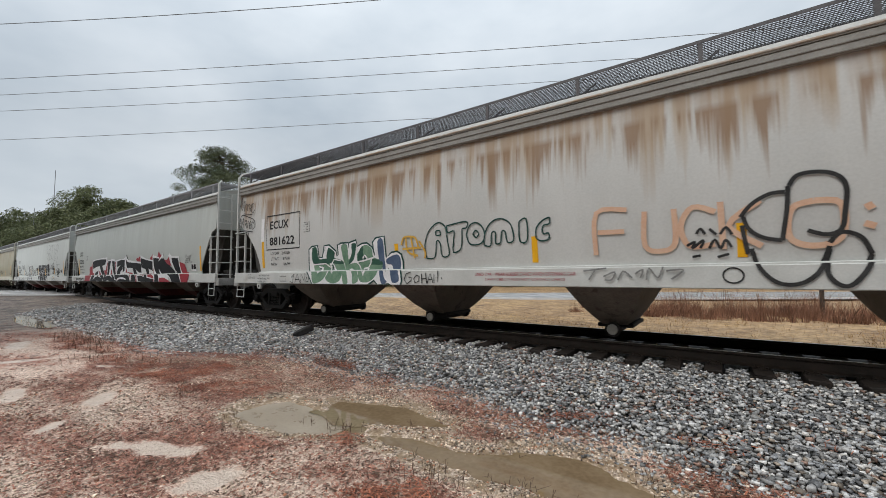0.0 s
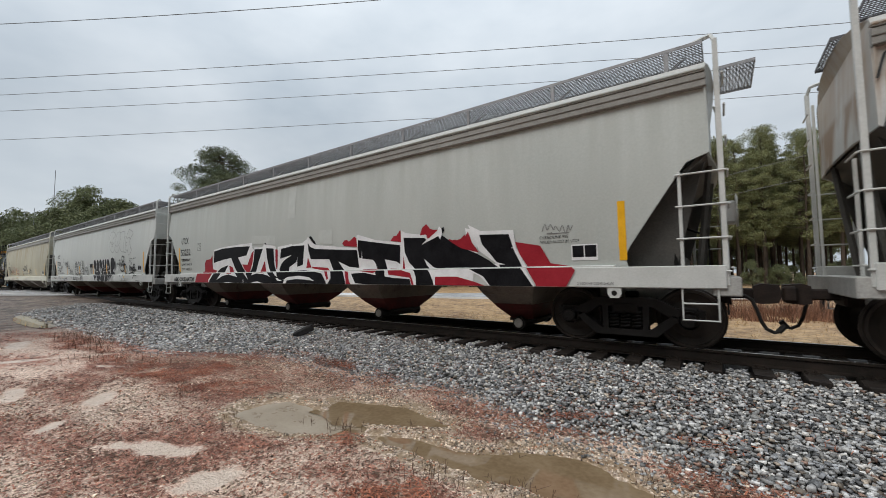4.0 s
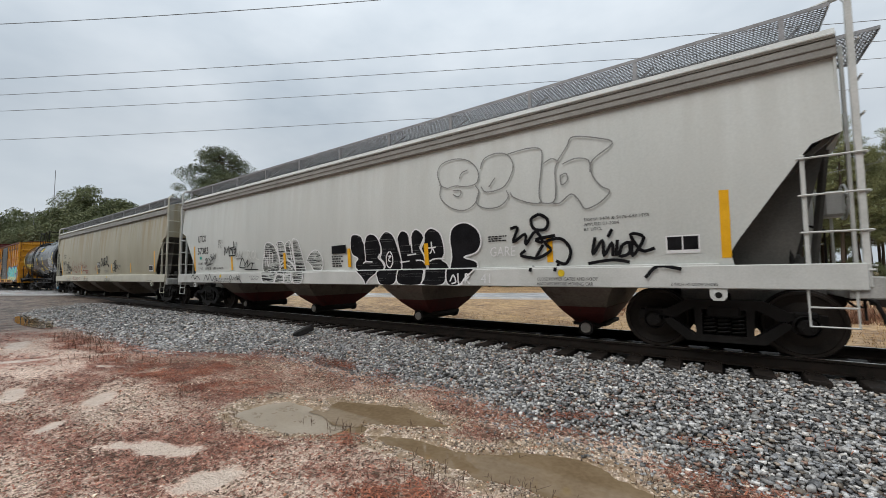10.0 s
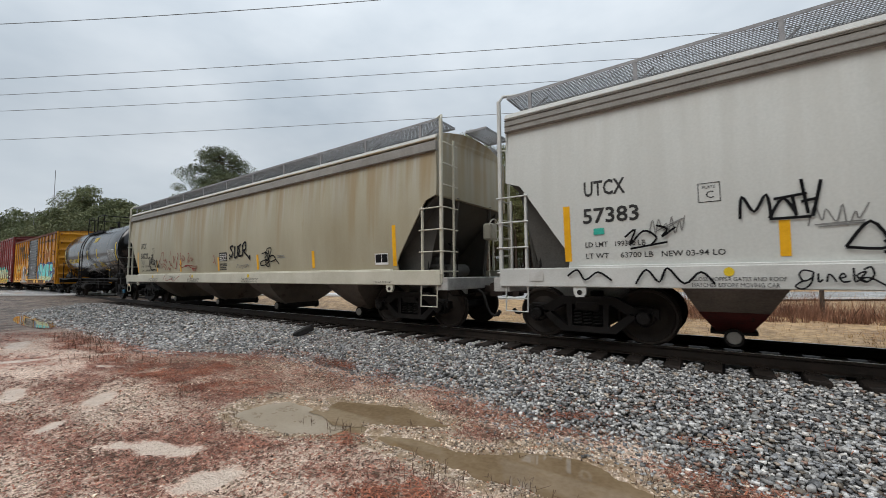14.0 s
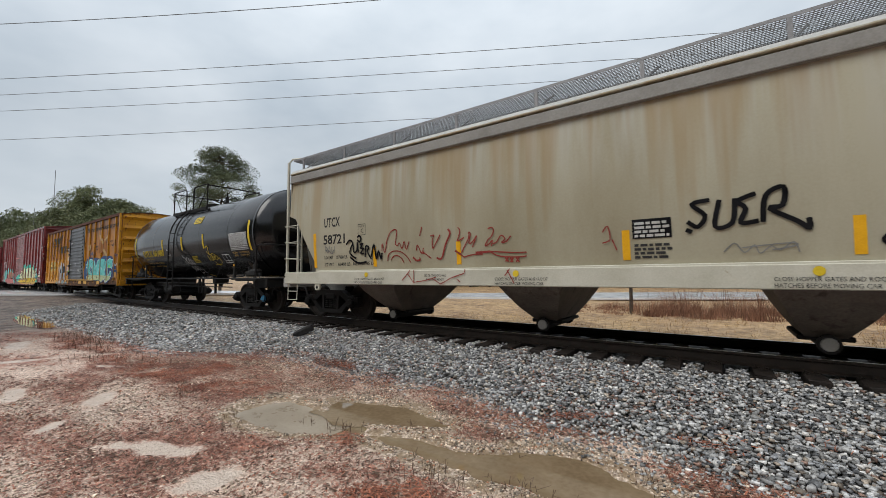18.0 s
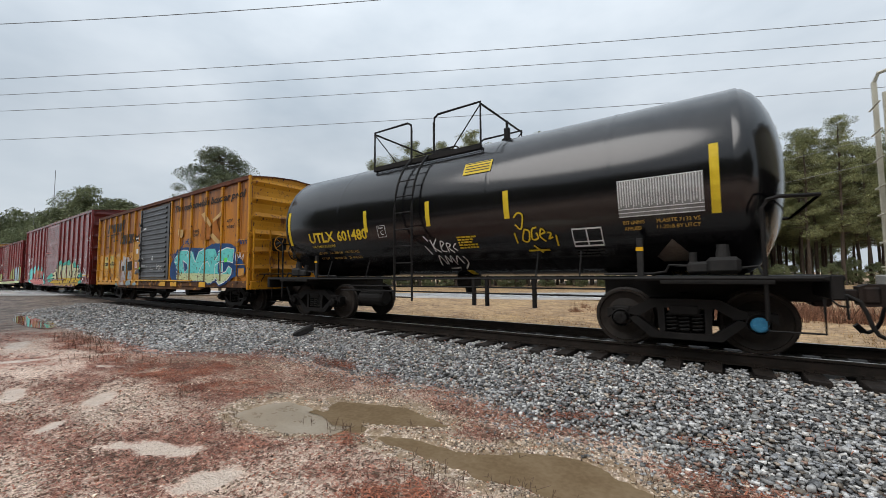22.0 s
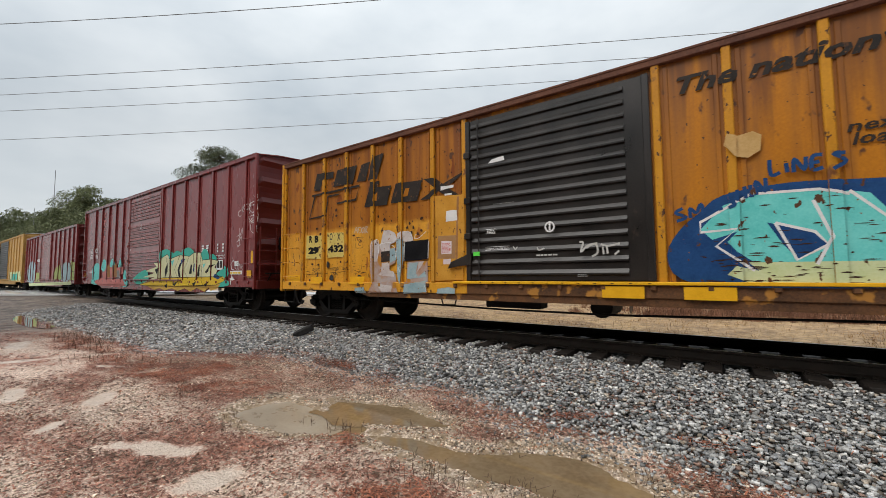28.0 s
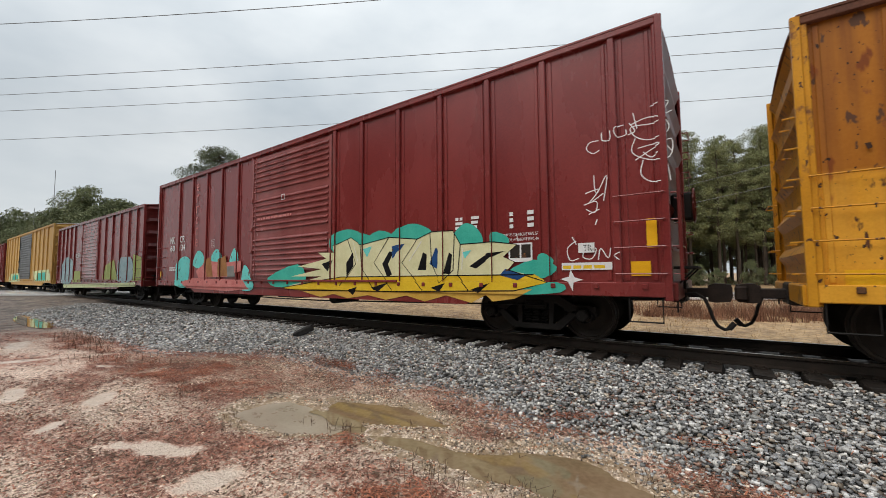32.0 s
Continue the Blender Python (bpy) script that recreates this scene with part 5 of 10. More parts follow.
    for x in (0.85, 1.15, 2.15):
        box(bm, x - 0.035, x + 0.035, -1.22, -1.15, 0.55, 1.1, 0.006)
    part("brake_rigging", bm, M["steel_black"], car)
    # brake valve, its pipes and the stands on the end deck
    for s in (-1, 1):
        bm = bmesh.new()
        box(bm, s * 5.02 - 0.20, s * 5.02 + 0.20, -1.40, -1.12, 1.16, 1.40, 0.05)
        box(bm, s * 4.72 - 0.14, s * 4.72 + 0.14, -1.38, -1.14, 1.16, 1.34, 0.04)
        bmesh.ops.create_cone(bm, cap_ends=True, segments=12, radius1=0.09, radius2=0.07, depth=0.20, matrix=Matrix.Translation((s * 5.02, -1.26, 1.48)))
        bmesh.ops.create_cone(bm, cap_ends=True, segments=12, radius1=0.05, radius2=0.05, depth=0.16, matrix=Matrix.Translation((s * 4.66, -1.26, 1.40)))
        part("control_valve", bm, M["hose"], car, "black cast brake valve")
        bm = bmesh.new()
        tube(bm, [(s * 4.6, -1.25, 1.28), (s * 4.35, -1.25, 1.30), (s * 4.30, -1.25, 1.20), (s * 4.1, -1.22, 1.17), (s * 3.4, -1.22, 1.17)], 0.022, 6)
        tube(bm, [(s * 5.22, -1.30, 1.24), (s * 5.40, -1.34, 1.26), (s * 5.46, -1.38, 1.10)], 0.022, 6)
        part("brake_pipe", bm, M["hose"], car)
        bm = bmesh.new()
        box(bm, s * 3.98 - 0.045, s * 3.98 + 0.045, -1.45, -1.39, 1.10, 1.72, 0.01)
        stand = part("stand_post", bm, M["hose"], car)
        bm = bmesh.new()
        box(bm, s * 3.98 - 0.05, s * 3.98 + 0.05, -1.458, -1.45, 1.52, 1.58)
        part("yellow_tag", bm, M["reflector"], stand, "small yellow tag")
        bm = bmesh.new()
        box(bm, min(s * 4.25, s * 5.55), max(s * 4.25, s * 5.55), -1.53, -1.50, 1.02, 1.13, 0.006)
        part("deck_edge", bm, M["hose"], car)
    bm = bmesh.new()
    tube(bm, [(-6.22, -0.55 + 0.27 * math.cos(a), 1.95 + 0.27 * math.sin(a)) for a in np.linspace(0, 2 * math.pi, 21)], 0.016, 6, False)
    for k in range(5):
        a = 2 * math.pi * k / 5
        tube(bm, [(-6.22, -0.55, 1.95), (-6.22, -0.55 + 0.27 * math.cos(a), 1.95 + 0.27 * math.sin(a))], 0.012, 5)
    part("brake_wheel", bm, M["hose"], car)
    bm = bmesh.new()
    box(bm, -6.20, -5.98, -0.72, -0.38, 1.72, 2.15, 0.04)
    tube(bm, [(-6.08, -0.55, 1.75), (-6.08, -0.55, 1.05)], 0.045, 8)
    part("brake_stand", bm, M["hose"], car)
    running_gear(car, (-4.50, 4.50), 6.20, "cap_blue")
    return car


# ---- trees, brush, wires ----
def leaf_cloud(rng, centres, radii, per, size, flat=0.7, thin=0.42):
    vs, n = [], 0
    for c, r in zip(centres, radii):
        p = rng.normal(0, 1, (per, 3))
        p /= np.linalg.norm(p, axis=1)[:, None]
        p *= (rng.random((per, 1)) ** 0.45) * r
        p[:, 2] *= flat
        p += c
        a = rng.normal(0, 1, (per, 3))
        a /= np.linalg.norm(a, axis=1)[:, None]
        b = np.cross(a, rng.normal(0, 1, (per, 3)))
        b /= np.linalg.norm(b, axis=1)[:, None] + 1e-6
        s = size * rng.uniform(0.5, 1.3, (per, 1))
        tri = np.stack([p + a * s, p - a * s * 0.6 + b * s * thin, p - a * s * 0.6 - b * s * thin], 1)
        vs.append(tri.reshape(-1, 3))
    v = np.concatenate(vs)
    return v, np.arange(len(v)).reshape(-1, 3)


def limb(bm, a, b, r0, r1, n=6):
    a, b = Vector(a), Vector(b)
    d = (b - a).normalized()
    u = d.orthogonal().normalized()
    w = d.cross(u)
    ra = [bm.verts.new(a + r0 * (math.cos(2 * math.pi * k / n) * u + math.sin(2 * math.pi * k / n) * w)) for k in range(n)]
    rb = [bm.verts.new(b + r1 * (math.cos(2 * math.pi * k / n) * u + math.sin(2 * math.pi * k / n) * w)) for k in range(n)]
    for k in range(n):
        bm.faces.new((ra[k], ra[(k + 1) % n], rb[(k + 1) % n], rb[k]))


def pine(seed, h, crown_from, spread, tufts, per, label, mat="needles", size=0.16):
    rng = np.random.default_rng(seed)
    tree = tagged(new("pine_tree"), label, "pine tree", "pines behind the road")
    bm = bmesh.new()
    lean = rng.normal(0, 0.012, 2)
    prev, pr = Vector((0, 0, -0.3)), 0.20 * h / 18
    for k in range(1, 7):
        z = h * k / 6.3
        p = Vector((lean[0] * z + 0.06 * rng.normal(), lean[1] * z + 0.06 * rng.normal(), z))
        r = 0.20 * h / 18 * (1 - 0.13 * k)
        limb(bm, prev, p, pr, r, 8)
        prev, pr = p, r
    cs, rs = [], []
    for k in range(tufts):
        f = (k + rng.random()) / tufts
        z = h * (crown_from + (1 - crown_from) * f)
        wide = spread * (0.45 + 0.75 * math.sin(math.pi * min(1, 0.18 + f * 0.85)))
        a = rng.random() * 2 * math.pi
        d = wide * rng.uniform(0.25, 1.0)
        tip = np.array([lean[0] * z + d * math.cos(a), lean[1] * z + d * math.sin(a), z + 0.25 * d * rng.uniform(-0.2, 1)])
        limb(bm, (lean[0] * z, lean[1] * z, z - 0.1 * d), tip, 0.035 + 0.02 * (1 - f), 0.012, 4)
        cs.append(tip)
        rs.append(rng.uniform(0.45, 0.95) * spread / 2.4)
    part("trunk", bm, M["bark"], tree)
    v, f = leaf_cloud(rng, cs, rs, per, size, 0.6, 0.26)
    link("crown", mesh_np("crown", v, f, [M[mat]]), tree)
    return tree


def broadleaf(seed, h, spread, clumps, per, label, size=0.20):
    rng = np.random.default_rng(seed)
    tree = tagged(new("woodland_tree"), label, "tree", "woodland beyond the crossing")
    bm = bmesh.new()
    limb(bm, (0, 0, -0.3), (0.1, 0, h * 0.5), 0.24, 0.15, 8)
    cs, rs = [], []
    for k in range(clumps):
        a, el = rng.random() * 2 * math.pi, rng.uniform(-1.1, 1.45)
        rr = rng.uniform(0.5, 1.0)
        c = np.array([spread * rr * math.cos(el) * math.cos(a), spread * rr * math.cos(el) * math.sin(a), h * 0.55 + h * 0.44 * rr * math.sin(el)])
        cs.append(c)
        rs.append(rng.uniform(0.5, 1.0) * spread * 0.30)
        if k % 2 == 0:
            limb(bm, (0.05, 0, h * rng.uniform(0.3, 0.5)), c, 0.06, 0.015, 4)
    part("trunk", bm, M["bark"], tree)
    v, f = leaf_cloud(rng, cs, rs, per, size, 0.8)
    link("crown", mesh_np("crown", v, f, [M["leaves"]]), tree)
    return tree


def at_angle(az, r):
    return r * math.cos(radians(az)), r * math.sin(radians(az))


def build_trees():
    rng = random.Random(8)
    kinds = [pine(20 + k, 17.5 + 0.9 * k, 0.30, 2.7, 95, 230, "tall loblolly pine with a bare lower trunk", "needles", 0.125) for k in range(5)]
    d = Vector((ROAD_N.y, -ROAD_N.x))
    n = 0
    for row, off in enumerate((54, 57, 60, 64, 69, 74)):
        s = -14.0
        while s < 60:
            p = ROAD_N * (off + rng.uniform(-1.5, 1.5)) + d * s
            m = pose(p.x, p.y, -0.45, 0, 0, rng.uniform(0, 360))
            if n < 5:
                kinds[n].matrix_basis = m
            else:
                copy_thing(kinds[rng.randrange(5)], m)
            n += 1
            s += rng.uniform(2.4, 4.6)
    # the single tall pine beyond the track
    for az, r, h, sp, sd, cf in ((155.1, 50, 15.6, 3.6, 41, 0.40),):
        t = pine(sd, h, cf, sp, 130, 300, "tall dark pine standing alone by the crossing", "needles_dark", 0.14)
        x, y = at_angle(az, r)
        t.matrix_basis = pose(x, y, -0.5)
    kinds = [broadleaf(60 + k, 11.0 + k, 4.6, 85, 330, "dense dull-green woodland tree", 0.15) for k in range(4)]
    n = 0
    for az, r, s in ((177.5, 96, 0.95), (175.6, 94, 0.98), (174.2, 92, 0.92), (172.9, 90, 0.94), (171.6, 86, 0.98), (170.3, 80, 1.0), (169.1, 74, 1.0), (168.0, 70, 1.05), (166.9, 68, 1.06), (165.8, 68, 1.08), (164.8, 70, 1.0), (163.9, 74, 0.92), (176.5, 88, 0.75), (174.9, 84, 0.74), (173.3, 82, 0.72), (171.8, 78, 0.72), (170.0, 70, 0.7), (168.4, 64, 0.72), (166.6, 62, 0.74), (165.0, 63, 0.72), (179, 98, 0.9)):
        x, y = at_angle(az, r)
        m = pose(x, y, -0.5, 0, 0, 67 * n)
        t = kinds[n] if n < 4 else copy_thing(kinds[n % 4], m)
        t.matrix_basis = m
        t.scale = (s, s, 0.92 * s)
        n += 1
    # denser woods behind the pines
    s = -20.0
    while s < 70:
        p = ROAD_N * (84 + rng.uniform(-3, 3)) + d * s
        t = copy_thing(kinds[n % 4], pose(p.x, p.y, -1.0, 0, 0, 67 * n))
        t.scale = (1.0, 1.0, rng.uniform(0.8, 1.1))
        n += 1
        s += 4.2
    # undergrowth at the foot of the pines
    s = -14.0
    while s < 60:
        for off in (52.5, 58):
            p = ROAD_N * (off + rng.uniform(-1.5, 1.5)) + d * (s + rng.uniform(-1, 1))
            t = copy_thing(kinds[n % 4], pose(p.x, p.y, -1.2, 0, 0, 67 * n))
            k = rng.uniform(0.14, 0.30)
            t.scale = (k, k, k)
            n += 1
        s += 3.4
    # unseen woods added behind the eye to shade the train's side and darken its gloss
    for k in range(34):
        a = radians(182 + 5.6 * k)
        r = 25 + rng.uniform(-2, 4)
        t = copy_thing(kinds[k % 4], pose(r * math.cos(a) - 2, min(-9.0, r * math.sin(a)), -0.6, 0, 0, 67 * k))
        t.scale = (1.05, 1.05, rng.uniform(0.95, 1.25))
        t = copy_thing(kinds[(k + 2) % 4], pose(1.35 * r * math.cos(a) - 4, min(-16.0, 1.35 * r * math.sin(a)), -1.2, 0, 0, 51 * k))
        t.scale = (1.2, 1.2, rng.uniform(1.1, 1.4))


def build_brush():
    rng = np.random.default_rng(12)
    # dead weeds and saplings along the far ditch
    d = Vector((ROAD_N.y, -ROAD_N.x))
    vs = []
    for k in range(44000):
        x = rng.uniform(-5.5, 9.0)
        y = 17.4 + rng.uniform(-0.4, 3.4) + 0.25 * x * (x > 0) + 0.6 * noise.noise((x * 0.6, 1, 1))
        if noise.noise((x * 0.8, y * 0.8, 21)) < -0.12 and rng.random() < 0.8:
            continue
        h = (0.22 + 1.05 * rng.random() ** 2.2) * (0.50 + 1.5 * noise.noise((x * 1.3, y * 1.3, 3)) + 0.5 * noise.noise((x * 4, y * 3, 5)))
        if h < 0.12:
            continue
        if x < -3:
            h *= 0.55
        z = -0.55
        lx, ly = rng.normal(0, 0.30 * h, 2)
        w = 0.005 + 0.006 * rng.random()
        a = rng.random() * math.pi
        wx, wy = w * math.cos(a), w * math.sin(a)
        vs.append([(x - wx, y - wy, z), (x + wx, y + wy, z), (x + lx, y + ly, z + max(0.15, h))])
    v = np.array(vs).reshape(-1, 3)
    tagged(new("dry_brush", mesh_np("dry_brush", v, np.arange(len(v)).reshape(-1, 3), [M["brush"]])), "reddish-brown dead weeds along the far ditch", "brush", kind="stuff")
    vs = []
    for k in range(26000):
        x = 10 - 34 * rng.random() ** 1.3
        y = 10.6 + 13 * rng.random() ** 1.4
        q = x * ROAD_N.x + y * ROAD_N.y
        if q > 24.2 or rng.random() > 0.3 + 0.7 * (noise.noise((x * 0.4, y * 0.4, 8)) > 0):
            continue
        h = 0.03 + 0.12 * rng.random() ** 2.5
        lx, ly = rng.normal(0, 0.6 * h, 2)
        w = 0.006
        vs.append([(x - w, y, -0.55), (x + w, y, -0.55), (x + lx, y + ly, -0.50 + h)])
    v = np.array(vs).reshape(-1, 3)
    tagged(new("dead_grass", mesh_np("dead_grass", v, np.arange(len(v)).reshape(-1, 3), [M["straw"]])), "short straw-coloured dead grass", "grass", kind="stuff")
    # wooden posts in the brush
    for x, y, h in ((-3.15, 17.9, 1.2), (2.9, 19.6, 1.2)):
        bm = bmesh.new()
        limb(bm, (0, 0, -0.2), (0.02, 0, h), 0.075, 0.065, 9)
        bm.faces.new([v for v in bm.verts if v.co.z > h - 0.05])
        t = part("fence_post", bm, M["bark"], None)
        t.location = (x, y, -0.5)
        tagged(t, "weathered brown wooden post in dead weeds", "post", "posts along the ditch")


def build_wires():
    for a, b, h, r, c0, c1, c2 in (((-22.72, 1.95), (-9.52, 9.94), 10, 0.0125, -0.030, -0.0157, 0.00122), ((-29.08, 2.62), (5.79, 22.57), 10, 0.0125, -0.040, -0.0168, 0.000471), ((-31.6, 2.89), (6.2, 24.37), 10, 0.0125, -0.060, -0.0138, 0.000303), ((-34.7, 3.21), (6.81, 26.98), 10, 0.0125, -0.061, -0.0141, 0.000386), ((-31.85, 3.02), (-11.82, 14.58), 7.6, 0.012, -0.066, -0.0058, 0.000423)):
        a, b = Vector((*a, 0)), Vector((*b, 0))
        d = (b - a).normalized()
        bm = bmesh.new()
        # the wire's shallow curve is fitted to the camera's view; poles are out of view
        tube(bm, [a + d * s + Vector((0, 0, EYE[2] + h + c0 + c1 * s + c2 * s * s)) for s in range(-30, 61, 3)], r, 6)
        tagged(part("power_line", bm, M["wire"], None), "thin dark overhead power line wire", "power line", "overhead wires", "structure")
    # two service wires in front of the pines
    for a, b in (((-7, 45, 9.0), (14, 52, 13.8)), ((-7, 45, 7.2), (14, 53, 11.6))):
        bm = bmesh.new()
        tube(bm, [a, b], 0.02, 5)
        tagged(part("service_wire", bm, M["wire"], None), "thin wire in front of the pines", "power line", "overhead wires", "structure")


def build_mast():
    x, y = at_angle(170.6, 75)
    mast = tagged(new("radio_mast"), "thin grey lattice radio mast with side antennas", "radio mast")
    mast.location = (x, y, -0.5)
    bm = bmesh.new()
    for k in range(3):
        a = 2 * math.pi * k / 3
        tube(bm, [(0.16 * math.cos(a), 0.16 * math.sin(a), 0), (0.12 * math.cos(a), 0.12 * math.sin(a), 13)], 0.022, 5)
    for k in range(26):
        a, b = 2 * math.pi * (k % 3) / 3, 2 * math.pi * ((k + 1) % 3) / 3
        tube(bm, [(0.15 * math.cos(a), 0.15 * math.sin(a), 0.5 * k), (0.15 * math.cos(b), 0.15 * math.sin(b), 0.5 * k + 0.5)], 0.012, 4)
    part("tower", bm, M["mast"], mast)
    bm = bmesh.new()
    tube(bm, [(0, 0, 12.8), (0, 0, 16.4)], 0.04, 6)
    part("whip_antenna", bm, M["mast"], mast)
    for z in (9.2, 10.4):
        bm = bmesh.new()
        w = Vector((0.17, 0.98, 0))
        tube(bm, [-w * 1.8 + Vector((0, 0, z)), Vector((0, 0, z))], 0.04, 5)
        tube(bm, [-w * 1.8 + Vector((0, 0, z - 0.5)), -w * 1.8 + Vector((0, 0, z + 0.5))], 0.04, 5)
        part("side_antenna", bm, M["mast"], mast)


# ---- paint, lettering and reflectors that lie on the cars' sides ----
from mathutils.geometry import tessellate_polygon

for key, ca, cb, ro in (("black", (0.006, 0.006, 0.007), (0.016, 0.016, 0.018), 0.45), ("white", (0.66, 0.66, 0.66), (0.80, 0.80, 0.80), 0.5), ("crimson", (0.26, 0.012, 0.022), (0.34, 0.022, 0.034), 0.45), ("teal", (0.03, 0.36, 0.28), (0.06, 0.46, 0.36), 0.5), ("turquoise", (0.10, 0.55, 0.52), (0.18, 0.66, 0.62), 0.5), ("lime", (0.52, 0.60, 0.30), (0.62, 0.68, 0.42), 0.5), ("navy", (0.008, 0.045, 0.15), (0.015, 0.075, 0.22), 0.5), ("cream", (0.60, 0.58, 0.33), (0.72, 0.70, 0.45), 0.5), ("gold", (0.66, 0.42, 0.02), (0.78, 0.54, 0.04), 0.5), ("amber", (0.55, 0.31, 0.05), (0.66, 0.42, 0.09), 0.5), ("salmon", (0.60, 0.36, 0.24), (0.68, 0.47, 0.34), 0.6), ("sage", (0.10, 0.20, 0.13), (0.22, 0.34, 0.24), 0.5), ("steel_blue", (0.05, 0.08, 0.14), (0.11, 0.15, 0.23), 0.5), ("forest", (0.02, 0.07, 0.05), (0.05, 0.12, 0.085), 0.5), ("bottle", (0.012, 0.045, 0.040), (0.025, 0.075, 0.065), 0.5), ("brick", (0.23, 0.035, 0.030), (0.31, 0.055, 0.045), 0.55), ("pencil", (0.16, 0.16, 0.155), (0.26, 0.26, 0.25), 0.6), ("stencil", (0.02, 0.02, 0.02), (0.05, 0.05, 0.05), 0.55), ("logo", (0.016, 0.013, 0.012), (0.040, 0.030, 0.024), 0.55), ("sign_yellow", (0.60, 0.42, 0.02), (0.74, 0.54, 0.04), 0.45), ("pink", (0.50, 0.13, 0.12), (0.62, 0.24, 0.22), 0.55), ("patch_grey", (0.44, 0.43, 0.40), (0.56, 0.56, 0.54), 0.5), ("fluor_green", (0.10, 0.70, 0.08), (0.16, 0.80, 0.12), 0.5), ("pale_blue", (0.22, 0.34, 0.38), (0.36, 0.46, 0.48), 0.55), ("moss", (0.24, 0.30, 0.08), (0.38, 0.42, 0.16), 0.55), ("rust_patch", (0.24, 0.10, 0.04), (0.40, 0.20, 0.08), 0.7), ("apricot", (0.50, 0.24, 0.045), (0.63, 0.33, 0.075), 0.5), ("tan", (0.50, 0.31, 0.11), (0.62, 0.41, 0.18), 0.5), ("buffed", (0.40, 0.19, 0.09), (0.42, 0.37, 0.36), 0.6), ("over_spray", (0.46, 0.38, 0.36), (0.62, 0.58, 0.56), 0.6), ("orange_gap", (0.33, 0.12, 0.012), (0.44, 0.16, 0.014), 0.5), ("blister", (0.030, 0.016, 0.012), (0.075, 0.032, 0.018), 0.7), ("repaint", (0.52, 0.235, 0.025), (0.64, 0.32, 0.05), 0.5), ("kraft", (0.30, 0.16, 0.07), (0.40, 0.22, 0.10), 0.6), ("notice_pink", (0.62, 0.50, 0.52), (0.74, 0.66, 0.68), 0.5), ("scuff", (0.62, 0.63, 0.60), (0.70, 0.71, 0.68), 0.5), ("scuff_b", (0.45, 0.47, 0.445), (0.53, 0.55, 0.52), 0.5), ("russet", (0.32, 0.105, 0.018), (0.44, 0.16, 0.022), 0.55), ("pale_yellow", (0.56, 0.42, 0.10), (0.68, 0.54, 0.17), 0.5)):
    M["paint_" + key] = material("spray_" + key, ca, cb, ro, 0, 4, 40, 0.03, spec=0.06 if key == "black" else 0.2, fine_mix=0.15 if key == "buffed" else 0.35)


flecks(M["paint_buffed"], (0.46, 0.20, 0.03), 4.0, 0.58, 0.05, 1.4)
# rust breaks through the spray paint on the old box cars
for key in ("turquoise", "lime", "navy", "over_spray", "pale_blue", "pale_yellow", "logo", "repaint"):
    flecks(M["paint_" + key], (0.10, 0.045, 0.022), 8.0, 0.655, 0.02, 1.5)
    flecks(M["paint_" + key], (0.30, 0.12, 0.03), 17.0, 0.69, 0.02, 1.2)


class Side:
    """The camera-facing side of a car: where to cut flat shapes, and how far out they lie."""

    def __init__(self, car, kind, ribs=(), door=(0, 0), z0=0.7):
        self.car, self.kind, self.door, self.z0 = car, kind, door, z0
        self.ribs = [r for r in ribs]
        self.coat = 0
        self.xc, self.zc = [], []
        if kind == "hopper":
            self.zc = [0.965, 1.285, 1.6, 1.95, 2.3, 2.7, 3.2, 3.6]
        elif kind == "tank":
            self.zc = [1.2 + 0.2 * k for k in range(16)]
        else:
            for r in self.ribs:
                self.xc += [r - 0.057, r + 0.057]
            self.xc += list(door)
            self.zc = [z0 + 0.10, z0 + 0.32, z0 + 0.36]

    def out(self, x, z, cx, cz):
        if self.kind == "hopper":
            return 1.656 if cz < 1.285 else side_y(z) + 0.034
        if self.kind == "tank":
            return math.sqrt(max(0.02, 1.52 ** 2 - (z - 2.66) ** 2)) + 0.004
        if cz < self.z0 + 0.10:
            return 1.570
        if cz < self.z0 + 0.32:
            return 1.600
        if self.door[0] < cx < self.door[1]:
            return 1.624
        return 1.594 if any(abs(cx - r) < 0.057 for r in self.ribs) else 1.552


def split(polys, axis_no, cuts):
    for c in cuts:
        made = []
        for p in polys:
            v = [q[axis_no] - c for q in p]
            if min(v) >= -1e-6 or max(v) <= 1e-6:
                made.append(p)
                continue
            lo, hi = [], []
            for i, q in enumerate(p):
                w, vw = p[(i + 1) % len(p)], v[(i + 1) % len(p)]
                if v[i] <= 0:
                    lo.append(q)
                if v[i] >= 0:
                    hi.append(q)
                if v[i] * vw < 0:
                    t = v[i] / (v[i] - vw)
                    m = (q[0] + t * (w[0] - q[0]), q[1] + t * (w[1] - q[1]))
                    lo.append(m)
                    hi.append(m)
            made += [s for s in (lo, hi) if len(s) > 2]
        polys = made
    return polys


